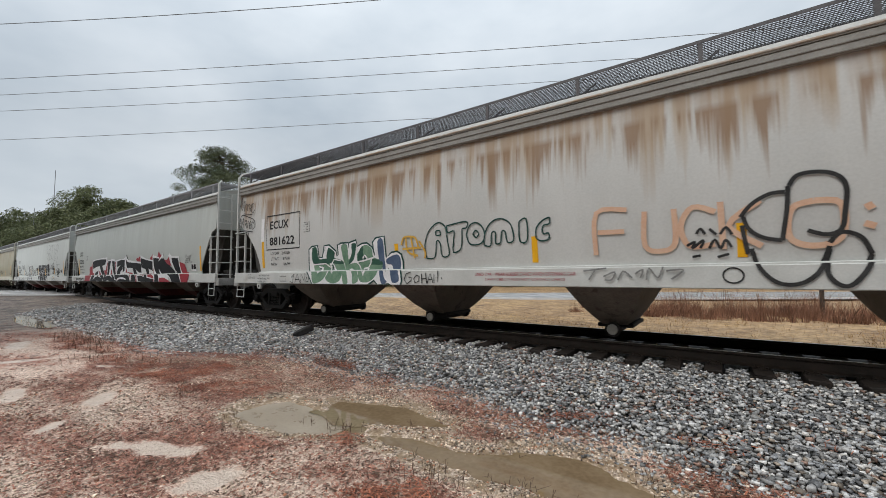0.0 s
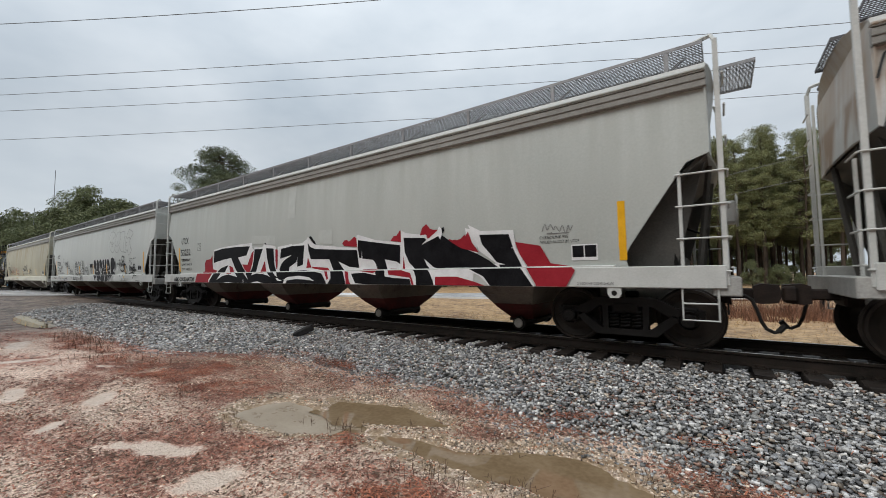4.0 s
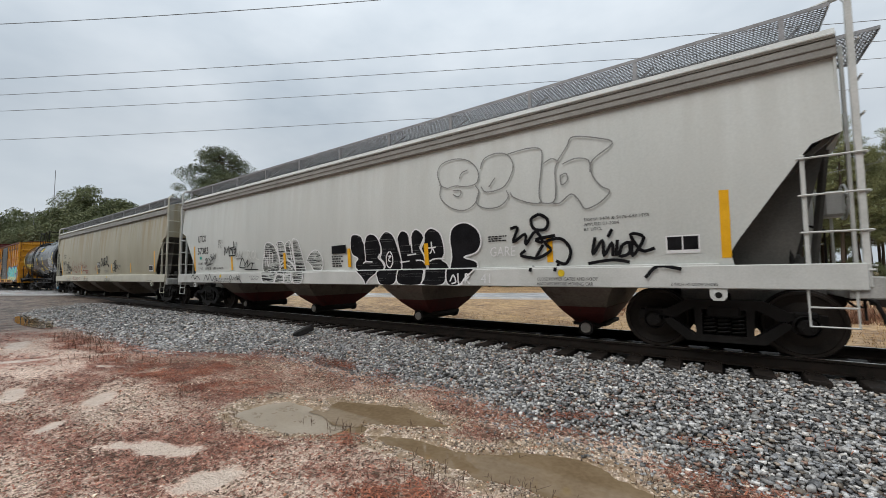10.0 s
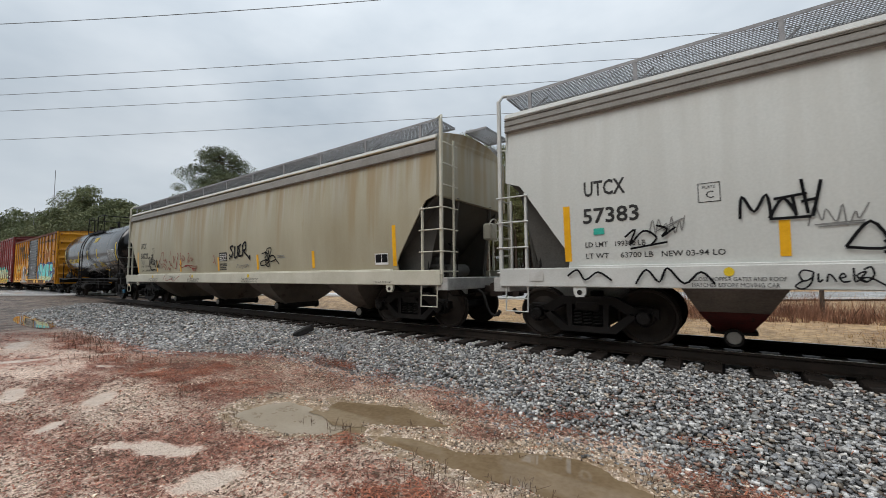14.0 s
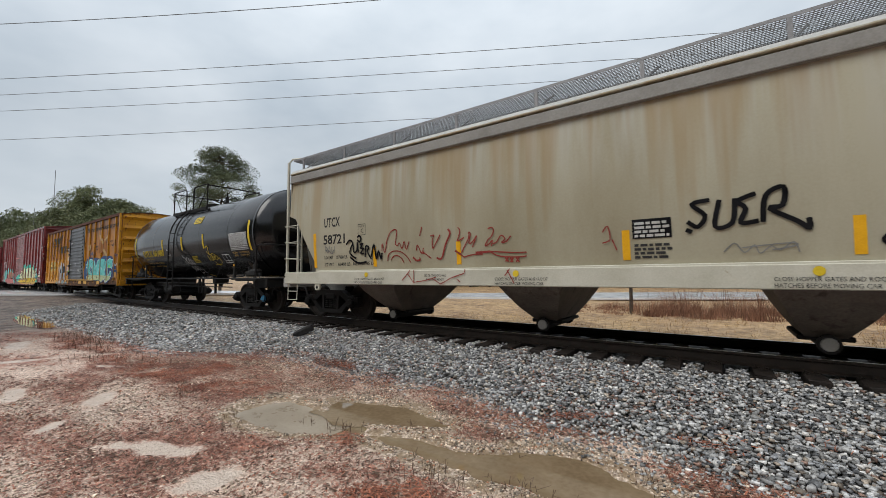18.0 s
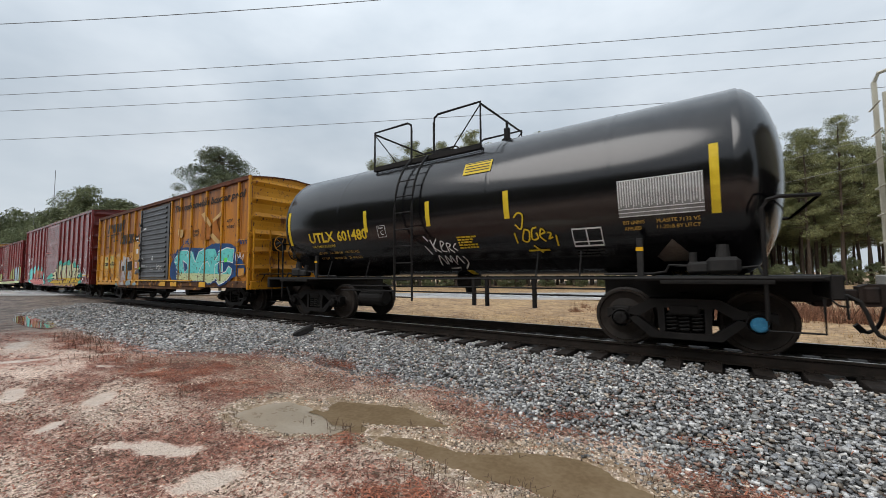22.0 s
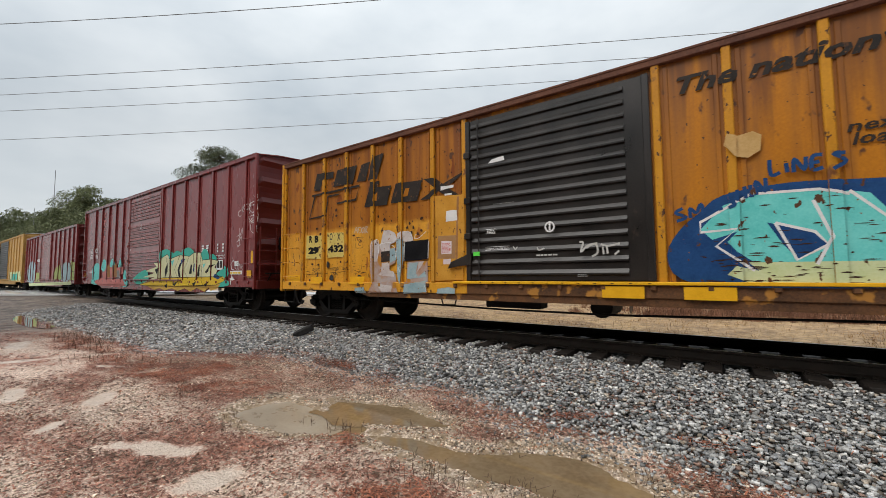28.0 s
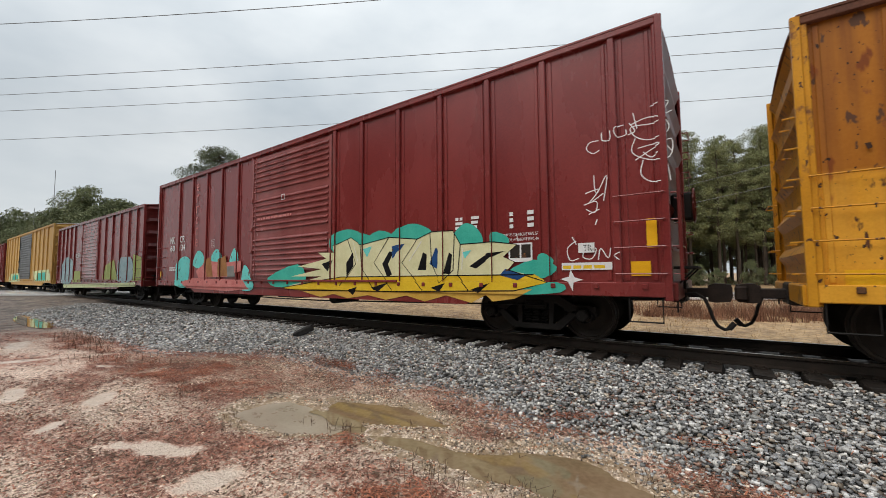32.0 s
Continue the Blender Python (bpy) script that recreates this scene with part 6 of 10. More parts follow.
def drape(side, name, mat, polys, layer=0, label="", whole=False):
    """Lays flat convex shapes (x along the car, z up) on the side, each coat over the last; every connected patch of paint is a part."""
    side.coat += 1
    vs, fs, seen = [], [], {}
    for k, q0 in enumerate(polys):
        lift = 0.00022 * side.coat + 0.0002 * k / len(polys)
        for p in split(split([q0], 0, side.xc), 1, side.zc):
            cx, cz = sum(q[0] for q in p) / len(p), sum(q[1] for q in p) / len(p)
            if side.kind == "hopper" and cz < 0.965:
                continue
            face = []
            for q in p:
                y = side.out(q[0], q[1], cx, cz)
                key = (round(q[0], 4), round(q[1], 4), round(y, 3))
                if key not in seen:
                    seen[key] = len(vs)
                    vs.append((q[0], -(y + lift), q[1]))
                if seen[key] not in face:
                    face.append(seen[key])
            if len(face) > 2:
                fs.append(face)
    root = list(range(len(vs)))

    def find(i):
        while root[i] != i:
            root[i] = root[root[i]]
            i = root[i]
        return i

    if not whole:
        for f in fs:
            for i in f[1:]:
                root[find(i)] = find(f[0])
    groups = collections.OrderedDict()
    for f in fs:
        groups.setdefault(0 if whole else find(f[0]), []).append(f)
    made = None
    for faces in groups.values():
        used = sorted({i for f in faces for i in f})
        at = {i: n for n, i in enumerate(used)}
        me = bpy.data.meshes.new(name)
        me.from_pydata([vs[i] for i in used], [], [[at[i] for i in f] for f in faces])
        me.materials.append(M[mat])
        made = link(name, me, side.car, label)
    return made


def tri(poly):
    return [[poly[i] for i in t] for t in tessellate_polygon([[Vector((x, z, 0)) for x, z in poly]])]


def curve(pts, closed=False, n=4):
    """A smooth line through the points."""
    if len(pts) < 3:
        return list(pts)
    k = len(pts)
    get = (lambda i: pts[i % k]) if closed else (lambda i: pts[max(0, min(k - 1, i))])
    made = []
    for i in range(k if closed else k - 1):
        p0, p1, p2, p3 = get(i - 1), get(i), get(i + 1), get(i + 2)
        for j in range(n):
            t = j / n
            made.append(tuple(0.5 * (2 * b + (c - a) * t + (2 * a - 5 * b + 4 * c - d) * t * t + (3 * b - a - 3 * c + d) * t ** 3) for a, b, c, d in zip(p0, p1, p2, p3)))
    if not closed:
        made.append(pts[-1])
    return made


def ribbon(pts, w, closed=False):
    k, made = len(pts), []
    rows = []
    for i in range(k):
        a = pts[i - 1] if (closed or i > 0) else pts[i]
        b = pts[(i + 1) % k] if (closed or i < k - 1) else pts[i]
        dx, dz = b[0] - a[0], b[1] - a[1]
        d = math.hypot(dx, dz) or 1
        rows.append(((pts[i][0] - dz / d * w / 2, pts[i][1] + dx / d * w / 2), (pts[i][0] + dz / d * w / 2, pts[i][1] - dx / d * w / 2)))
    for i in range(k if closed else k - 1):
        (a, b), (c, d) = rows[i], rows[(i + 1) % k]
        made += [[a, b, d], [a, d, c]]
    return made


def fill(side, colour, polys, layer=0, smooth=False, name="graffiti_fill"):
    for p in polys:
        drape(side, name, "paint_" + colour, tri(curve(p, True, 3) if smooth else p))


def lines(side, colour, w, polys, layer=1, smooth=True, closed=False, name="graffiti_line"):
    for p in polys:
        drape(side, name, "paint_" + colour, ribbon(curve(p, closed) if smooth else list(p), w, closed))


def outlined(side, colour, edge, w, polys, layer=0, smooth=True):
    """Filled letters with a line round each."""
    for p in polys:
        fill(side, colour, [p], layer, smooth)
        lines(side, edge, w, [p], layer + 1, smooth, True)


def bar(side, colour, x0, x1, z0, z1, layer=1, lean=0.0, name="reflector"):
    m = "reflector" if colour == "reflector" else "paint_" + colour
    return drape(side, name, m, [[(x0, z0), (x1, z0), (x1 + lean, z1), (x0 + lean, z1)]], layer)


def bars(side, colour, x0, x1, z0, z1, rows, layer=1, seed=1, name="stencil_line"):
    """Rows of small writing, as broken bars."""
    rng = random.Random(seed)
    polys = []
    h = (z1 - z0) / (rows * 1.6)
    for r in range(rows):
        z, x = z1 - (r + 1) * (z1 - z0) / rows, x0
        end = x1 - rng.random() * 0.3 * (x1 - x0)
        while x < end:
            w = h * rng.uniform(1.2, 3.5)
            polys.append([(x, z), (min(x + w, x1), z), (min(x + w, x1), z + h), (x, z + h)])
            x += w + 0.6 * h
    ob = drape(side, name, "paint_" + colour, polys, layer, "", True)
    ob["kind"] = "stuff"
    return ob


def frame_line(side, colour, x0, x1, z0, z1, w, layer=1):
    return lines(side, colour, w, [[(x0, z0), (x1, z0), (x1, z1), (x0, z1)]], layer, False, True, "stencil_frame")


def letters(side, colour, words, x, z, h, width=None, layer=1, bold=0.0, shear=0.0, lean=0.0, name="lettering"):
    """Words in the built-in font, h high, stretched to a width, from the point x, z on."""
    cu = bpy.data.curves.new("words", "FONT")
    cu.body, cu.offset, cu.resolution_u, cu.shear = words, bold, 2, shear
    ob = bpy.data.objects.new("words", cu)
    me = bpy.data.meshes.new_from_object(ob)
    v = [q.co.copy() for q in me.vertices]
    polys = [[v[i] for i in p.vertices] for p in me.polygons]
    bpy.data.objects.remove(ob)
    bpy.data.curves.remove(cu)
    bpy.data.meshes.remove(me)
    if not v:
        return None
    xa, xb = min(q.x for q in v), max(q.x for q in v)
    za, zb = min(q.y for q in v), max(q.y for q in v)
    sx, sz = (width / (xb - xa) if width else h / (zb - za)), h / (zb - za)
    made = []
    for p in polys:
        made += tri([(x + (q.x - xa) * sx, z + (q.y - za) * sz + lean * (q.x - xa) * sx) for q in p]) if len(p) > 3 else [[(x + (q.x - xa) * sx, z + (q.y - za) * sz + lean * (q.x - xa) * sx) for q in p]]
    if h < 0.1:
        ob = drape(side, "small_lettering", "paint_" + colour, made, layer, "", True)
        ob["kind"] = "stuff"
        return ob
    return drape(side, name, "paint_" + colour, made, layer)


def hatch(side, colour, shape, gap, w, seed, keep=0.8):
    """Broken level brush strokes inside a shape."""
    rng = random.Random(seed)
    z = min(q[1] for q in shape) + gap
    top = max(q[1] for q in shape)
    polys = []
    while z < top - 0.5 * gap:
        cuts = sorted(a[0] + (b[0] - a[0]) * (z - a[1]) / (b[1] - a[1]) for a, b in zip(shape, shape[1:] + shape[:1]) if (a[1] - z) * (b[1] - z) < 0)
        for x0, x1 in zip(cuts[::2], cuts[1::2]):
            x = x0 + 0.02
            while x < x1 - 0.03:
                e = min(x1 - 0.02, x + rng.uniform(0.15, 0.7))
                if rng.random() < keep:
                    h, d = w * rng.uniform(0.35, 1.0) / 2, rng.uniform(-0.012, 0.012)
                    polys.append([(x, z), (e, z + d - h * 0.3), (e, z + d + h * 0.3), (0.6 * x + 0.4 * e, z + d / 2 + h), (x, z + h)])
                x = e + rng.uniform(0.0, 0.08)
        z += gap * rng.uniform(0.7, 1.3)
    if polys:
        ob = drape(side, "brushwork", "paint_" + colour, polys, 1, "", True)
        ob["kind"] = "stuff"


def scribble(side, colour, x0, x1, z0, z1, w, seed, loops=9, layer=1):
    """An unreadable hand-drawn tag."""
    rng = random.Random(seed)
    pts = []
    for k in range(loops):
        x = x0 + (x1 - x0) * (k + rng.uniform(-0.35, 0.35)) / (loops - 1)
        pts.append((x, z0 + (z1 - z0) * (rng.uniform(0.55, 1.0) if k % 2 else rng.uniform(0.0, 0.4))))
    more = [(x0 + (x1 - x0) * rng.random(), z0 + (z1 - z0) * rng.random()) for _ in range(4)]
    return lines(side, colour, w, [pts, more], layer)


# ---- puddles, litter, pebbles, weeds ----
M["water"] = material("muddy_water", (0.165, 0.112, 0.062), (0.25, 0.18, 0.11), 0.05, 0, 2.2, 20, 0.0, spec=0.5)
M["water"].node_tree.links.remove(M["water"].node_tree.nodes["Principled BSDF"].inputs["Roughness"].links[0])
M["water"].node_tree.nodes["Principled BSDF"].inputs["Roughness"].default_value = 0.02
M["silt"] = material("wet_grey_silt", (0.27, 0.215, 0.155), (0.37, 0.31, 0.24), 0.30, 0, 3, 30, 0.02, spec=0.5)
M["pebble"] = material("tan_pebbles", (0.33, 0.255, 0.19), (0.60, 0.50, 0.40), 0.6, 0, 8, 40, 0.3, island=True, tints=((0.0, (1.0, 1.0, 1.0)), (0.5, (0.55, 0.50, 0.46)), (0.72, (1.35, 1.34, 1.32)), (0.88, (0.8, 0.45, 0.34))))
M["litter"] = material("red_brown_straw", (0.14, 0.055, 0.038), (0.37, 0.17, 0.118), 0.7, 0, 2, 20, 0, island=True)
M["litter_orange"] = material("orange_pine_straw", (0.15, 0.048, 0.030), (0.40, 0.15, 0.085), 0.7, 0, 2, 20, 0, island=True)
M["stem"] = material("dead_stems", (0.075, 0.045, 0.032), (0.15, 0.09, 0.06), 0.85, 0, 3, 20, 0)
M["old_wood"] = material("charred_block", (0.010, 0.009, 0.009), (0.026, 0.023, 0.022), 0.8, 0, 5, 40, 0.5)


def build_water():
    # level sheets just above the beds; the ground's relief gives the pools their edges
    for chain, level, say in zip(POOLS, (-0.5625, -0.5545, -0.5585), ("shallow grey puddle over silt", "shallow brown puddle below the ballast", "long muddy puddle along the ballast toe")):
        bm = bmesh.new()
        prev = None
        ends = [(chain[0][0] - 0.25, chain[0][1] - 0.02, chain[0][2])] + list(chain) + [(chain[-1][0] + 0.2, chain[-1][1], chain[-1][2])]
        for x, y, r in ends:
            row = [bm.verts.new((x, y + w, level)) for w in (-r - 0.14, r + 0.14)]
            if prev:
                bm.faces.new((prev[0], row[0], row[1], prev[1]))
            prev = row
        tagged(part("puddle", bm, M["silt" if "silt" in say else "water"], None), say, "puddle", kind="structure")
    bm = bmesh.new()
    bm.faces.new([bm.verts.new((-22.3 + 3.7 * math.cos(a), 3.35 - 0.06 * 3.7 * math.cos(a) + 0.55 * math.sin(a), -0.512)) for a in np.linspace(0, 2 * math.pi, 25)[:-1]])
    tagged(part("puddle", bm, M["water"], None), "muddy puddle beside the ballast farther off", "puddle", kind="structure")


# drifts of straw: from, to, width
STRIPS = ((-16.6, 2.86, -9.7, 2.82, 0.30), (-9.7, 2.82, -7.4, 2.85, 0.28), (-8.3, 2.45, -6.1, 2.95, 0.24), (-7.4, 2.9, -7.9, 4.2, 0.22), (-8.3, 4.70, -7.2, 4.85, 0.16), (-7.23, 4.85, -5.91, 4.88, 0.13), (-5.91, 4.86, -4.29, 4.70, 0.085), (-3.66, 4.60, -2.95, 4.70, 0.045), (-3.52, 2.47, -3.18, 2.85, 0.13), (-6.3, 3.3, -5.5, 3.2, 0.16), (-1.72, 4.46, -1.11, 4.72, 0.05), (-0.45, 4.50, 0.05, 4.45, 0.045), (-2.33, 2.23, -2.15, 2.55, 0.09), (-2.7, 2.1, -1.9, 2.45, 0.10), (-4.3, 2.0, -3.9, 2.2, 0.10), (0.1, 3.75, 0.8, 4.0, 0.05))


def slivers(spots, rng, lift=0.004, wide=1.0):
    vs = []
    for x, y, z, ln in spots:
        a, w = rng.random() * 2 * math.pi, (0.002 + 0.0035 * rng.random() ** 2) * wide
        dx, dy = ln * math.cos(a), ln * math.sin(a)
        px, py = -w * math.sin(a), w * math.cos(a)
        z0, z1 = z + lift + 0.012 * rng.random(), z + lift + 0.018 * rng.random()
        vs.append([(x - dx + px, y - dy + py, z0), (x - dx - px, y - dy - py, z0), (x + dx - px, y + dy - py, z1), (x + dx + px, y + dy + py, z1)])
    v = np.array(vs).reshape(-1, 3)
    return v, np.arange(len(v)).reshape(-1, 4)


def top_z(x, y):
    return max(ground_z(x, y), bed_z(x, y) + 0.03 if y > toe(x) - 0.1 else -9)


def build_litter(stones):
    rng = np.random.default_rng(21)
    # needles and leaf scraps over the dirt, thick in some places
    spots = []
    while len(spots) < 80000:
        u = rng.random()
        x = 3.5 - 14 * u ** 1.1
        y = rng.uniform(-2.5, 4.6)
        if rng.random() > smooth01((y + 2.5) / 2.7) * smooth01((3.5 - x) / 3.0) * smooth01((x + 10.6) / 1.6):
            continue
        if rng.random() > 0.12 + 0.75 * straw_at(x, y) - 0.8 * smooth01(clay_at(x, y) * 4) or (-6 < x < 3 and 1 < y < 5 and pool_dist(x, y) < 0.02):
            continue
        spots.append((x, y, ground_z(x, y), 0.008 + 0.020 * rng.random() ** 1.5))
    v, f = slivers(spots, rng, 0.004, 1.2)
    tagged(new("leaf_litter", mesh_np("leaf_litter", v, f, [M["litter"]])), "red-brown pine straw and leaf scraps on dirt", "litter", kind="stuff")
    spots = []
    for x0, y0, x1, y1, w in STRIPS:
        for k in range(int(1000 * w / 0.12 * max(0.4, math.hypot(x1 - x0, y1 - y0)))):
            t = rng.random()
            x, y = x0 + (x1 - x0) * t + rng.normal(0, w * 0.9), y0 + (y1 - y0) * t + rng.normal(0, w * 0.9)
            if rng.random() > 0.55 + 1.6 * noise.noise((x * 2.2, y * 2.6, 40)):
                continue
            spots.append((x, y, top_z(x, y) + 0.008, 0.010 + 0.022 * rng.random()))
    # single straws strewn over the stones
    for k in range(4200):
        x = 2.0 - 10 * rng.random()
        y = toe(x) + 2.2 * rng.random() ** 1.6
        if rng.random() < 0.35 + 1.5 * noise.noise((x * 1.1, y * 1.3, 44)):
            spots.append((x, y, top_z(x, y) + 0.012, 0.015 + 0.03 * rng.random()))
    v, f = slivers(spots, rng, 0.008, 1.25)
    tagged(new("pine_straw", mesh_np("pine_straw", v, f, [M["litter_orange"]])), "drifts of orange-red pine straw on the gravel", "litter", kind="stuff")
    # coarser scraps and dark leaves, thinning out towards the road
    far_rng = np.random.default_rng(77)
    for name, count, key, wide, x0, x1, say in (("fallen_leaves", 9000, "litter", 5.0, -22.0, -8.0, "rust-red drifts of fallen leaves on damp dirt"), ("leaf_scraps", 6000, "stem", 2.5, -10.0, 2.5, "dark wet leaf scraps scattered on dirt")):
        spots = []
        while len(spots) < count:
            x, y = far_rng.uniform(x0, x1), far_rng.uniform(-3.5, 4.3)
            if far_rng.random() > 0.10 + 0.8 * straw_at(x, y) - 0.8 * smooth01(clay_at(x, y) * 4) or far_rng.random() > 0.45 + 1.5 * noise.noise((x * 0.9, y * 1.7, 71)):
                continue
            if -6 < x < 3 and 1 < y < 5 and pool_dist(x, y) < 0.02:
                continue
            spots.append((x, y, ground_z(x, y), 0.012 + 0.03 * far_rng.random()))
        v, f = slivers(spots, far_rng, 0.005, wide)
        tagged(new(name, mesh_np(name, v, f, [M[key]])), say, "litter", kind="stuff")
    # pebbles in the dirt
    pts, siz = [], []
    while len(pts) < 48000:
        x = 3.5 - 13 * rng.random() ** 1.15
        y = rng.uniform(-2.5, 4.7)
        if rng.random() > smooth01((y + 2.5) / 2.7) * smooth01((3.5 - x) / 3.0) * smooth01((x + 9.6) / 1.6):
            continue
        if rng.random() > 0.60 + 0.8 * noise.noise((x * 1.3, y * 1.6, 30)) - 0.9 * smooth01(clay_at(x, y) * 4):
            continue
        if -6 < x < 3 and 1 < y < 5 and pool_dist(x, y) < 0.0 and rng.random() > 0.04:
            continue
        s = 0.004 + 0.013 * rng.random() ** 3
        pts.append((x, y, ground_z(x, y) + 0.25 * s))
        siz.append(s)
    # gravel round the puddle and below the ballast
    while len(pts) < 66000:
        x = 2.0 - 11 * rng.random()
        y = rng.uniform(2.2, 4.8)
        c = pool_dist(x, y)
        near = smooth01((0.55 - c) / 0.4) * smooth01((c + 0.05) / 0.1) * smooth01((y - 2.75) / 0.3) if x > -6.5 else 0.0
        low = 0.8 * smooth01((y - toe(x) + 1.3) / 0.5) * smooth01((toe(x) + 0.1 - y) / 0.1) if x < -4 else 0.0
        if rng.random() > max(near, low) * (0.35 + 0.9 * noise.noise((x * 2.3, y * 2.7, 61))):
            continue
        s = 0.004 + 0.011 * rng.random() ** 2.2
        pts.append((x, y, ground_z(x, y) + 0.3 * s))
        siz.append(s)
    v, f = stones(np.array(pts), np.array(siz))
    tagged(new("pebbles", mesh_np("pebbles", v, f, [M["pebble"]])), "small tan and white pebbles in the dirt", "pebbles", kind="stuff")
    # dead stalks
    for x, y, n, h in ((-3.53, 2.98, 9, 0.15), (-3.39, 3.08, 6, 0.2), (-2.32, 2.68, 9, 0.16), (-2.01, 2.72, 16, 0.12), (-6.41, 2.52, 5, 0.14), (-15.0, 2.92, 40, 0.24), (-13.8, 3.13, 44, 0.26), (-12.8, 2.9, 40, 0.22), (-11.7, 3.08, 40, 0.24), (-10.7, 2.45, 24, 0.16), (-10.2, 2.9, 30, 0.16), (-4.61, 2.25, 7, 0.10), (-4.09, 2.93, 5, 0.09), (-1.84, 3.62, 10, 0.10), (-0.54, 3.62, 8, 0.09), (-1.25, 2.72, 22, 0.09), (-0.9, 2.95, 16, 0.09), (-9.0, 3.0, 16, 0.13), (-4.9, 2.45, 6, 0.10), (-2.9, 3.42, 4, 0.08), (-1.55, 3.02, 10, 0.07)):
        bm = bmesh.new()
        for k in range(n):
            sx, sy = rng.normal(0, 0.012 * n, 1)[0], rng.normal(0, 0.008 * n, 1)[0]
            hh = h * rng.uniform(0.5, 1.4)
            z = ground_z(x + sx, y + sy) - 0.01
            m = (sx + rng.normal(0, 0.2 * hh), sy + rng.normal(0, 0.2 * hh))
            tube(bm, [(sx, sy, z), (sx + 0.4 * (m[0] - sx), sy + 0.4 * (m[1] - sy), z + 0.6 * hh), (m[0], m[1], z + hh)], 0.0022, 4)
            tube(bm, [(sx + 0.3 * (m[0] - sx), sy, z + 0.5 * hh), (sx + 0.05 * rng.normal(), sy + 0.05 * rng.normal(), z + 0.8 * hh)], 0.0016, 4)
        t = part("dead_weed", bm, M["stem"], None)
        t.location = (x, y, 0)
        tagged(t, "small clump of dry brown weed stalks", "weed", "weeds in the dirt", "stuff")
    # a black block of old timber lying on the stones
    bm = bmesh.new()
    box(bm, -0.24, 0.24, -0.09, 0.09, -0.07, 0.09, 0.02)
    for v in bm.verts:
        v.co += Vector((0.03 * noise.noise(v.co * 9), 0.02 * noise.noise(v.co * 7 + Vector((3, 1, 1))), 0.02 * noise.noise(v.co * 8)))
    t = part("timber_block", bm, M["old_wood"], None)
    t.matrix_basis = pose(-8.62, 6.05, -0.225, 0, -26, 55)
    tagged(t, "short black block of old timber on ballast", "timber block")

M["sill_dirty"] = material("grimy_white_paint", (0.26, 0.255, 0.24), (0.46, 0.455, 0.43), 0.55, 0, 3, 40, 0.08)
M["cap_blue"] = material("blue_bearing_paint", (0.03, 0.16, 0.30), (0.06, 0.26, 0.42), 0.4, 0, 8, 60, 0.05)
M["roof_rust"] = material("rust_red_roof", (0.075, 0.028, 0.018), (0.17, 0.068, 0.038), 0.7, 0, 2, 40, 0.15)
M["brush"] = material("dead_weed_stems", (0.14, 0.066, 0.040), (0.30, 0.155, 0.095), 0.9, 0, 0.8, 10, 0, island=True)
M["coupler"] = material("dark_rusty_casting", (0.012, 0.009, 0.008), (0.04, 0.026, 0.02), 0.7, 0, 5, 60, 0.2)
M["roof_pale"] = material("pale_roof_paint", (0.42, 0.42, 0.395), (0.56, 0.56, 0.53), 0.5, 0, 1.5, 30, 0.05)
M["mast"] = material("grey_galvanised_mast", (0.20, 0.21, 0.22), (0.32, 0.33, 0.34), 0.5, 0.4, 2, 30, 0)

build_ground()
scatter_stones = build_ballast()
build_track()
build_road()
build_trees()
build_brush()
build_wires()
build_mast()
build_gear()
build_water()
build_litter(scatter_stones)
car_a = hopper("grey covered hopper with heavy rust streaks and graffiti", -3.60, "hopper_rust", "sill", rounded=True, board="grating_dark", brake_end=1)
car_b = hopper("grey covered hopper with black, white and red graffiti", -23.61, "hopper_light", "sill", bay_low="bay_red")
car_c = hopper("off-white covered hopper with black bubble graffiti", -43.58, "hopper_white", "sill", bay_low="bay_red")
# cream car: its grey chord and dark flange hold painted shade under the eave
car_d = hopper("stained cream covered hopper with red scrawled graffiti", -63.49, "hopper_cream", "sill_cream", half=9.23, ribbed=False)
car_t = tank_car(-80.00)
RIBS_E = (-6.97, -6.07, -5.19, -4.26, -3.37, -2.46, -1.66, 1.75, 2.62, 3.60, 4.84, 6.02, 7.13)
# the ends take the brighter orange: skylight on them is put into the colour
car_e = boxcar("orange box car with a black ribbed door and turquoise graffiti", -95.10, 7.88, 0.70, 4.42, "orange", "orange_bright", RIBS_E, (-1.62, 1.66), "door_black", "orange_bright", "roof_rust", "orange_rust", (-6.1, 6.1), low_paint="orange_low", stile=0.36, track="reflector", belly=0.02)
RIBS_F = (-7.52, -6.34, -5.17, -4.06, -2.94, -2.05, 1.98, 2.99, 4.19, 5.37, 6.50, 7.62, 8.77)
car_f = boxcar("tall oxide-red box car with yellow and teal graffiti", -113.96, 9.46, 0.72, 5.08, "red", "red", RIBS_F, (-2.0, 1.9), "red_door", "red_dark", "red", "red", (-6.9, 7.2), door_mid=True, ridge=0.15)
RIBS_G = (-6.9, -5.9, -4.9, -3.9, -2.3, 1.05, 2.2, 3.4, 4.6, 5.8, 6.9)
car_g = boxcar("oxide-red box car with faded pastel graffiti", -133.10, 7.90, 0.70, 4.50, "red", "red", RIBS_G, (-2.2, 1.0), "red_door", "red_dark", "red", "red", (-6.1, 6.1))
RIBS_H = (-8.6, -7.2, -5.8, -4.4, -3.1, 2.2, 3.6, 5.0, 6.4, 7.8)
car_h = boxcar("faded yellow box car with a dark door and white roof", -152.40, 9.80, 0.70, 5.05, "yellow_car", "yellow_car", RIBS_H, (-3.0, 2.1), "door_black", "yellow_car", "white_roof", "yellow_car", (-7.6, 7.6))
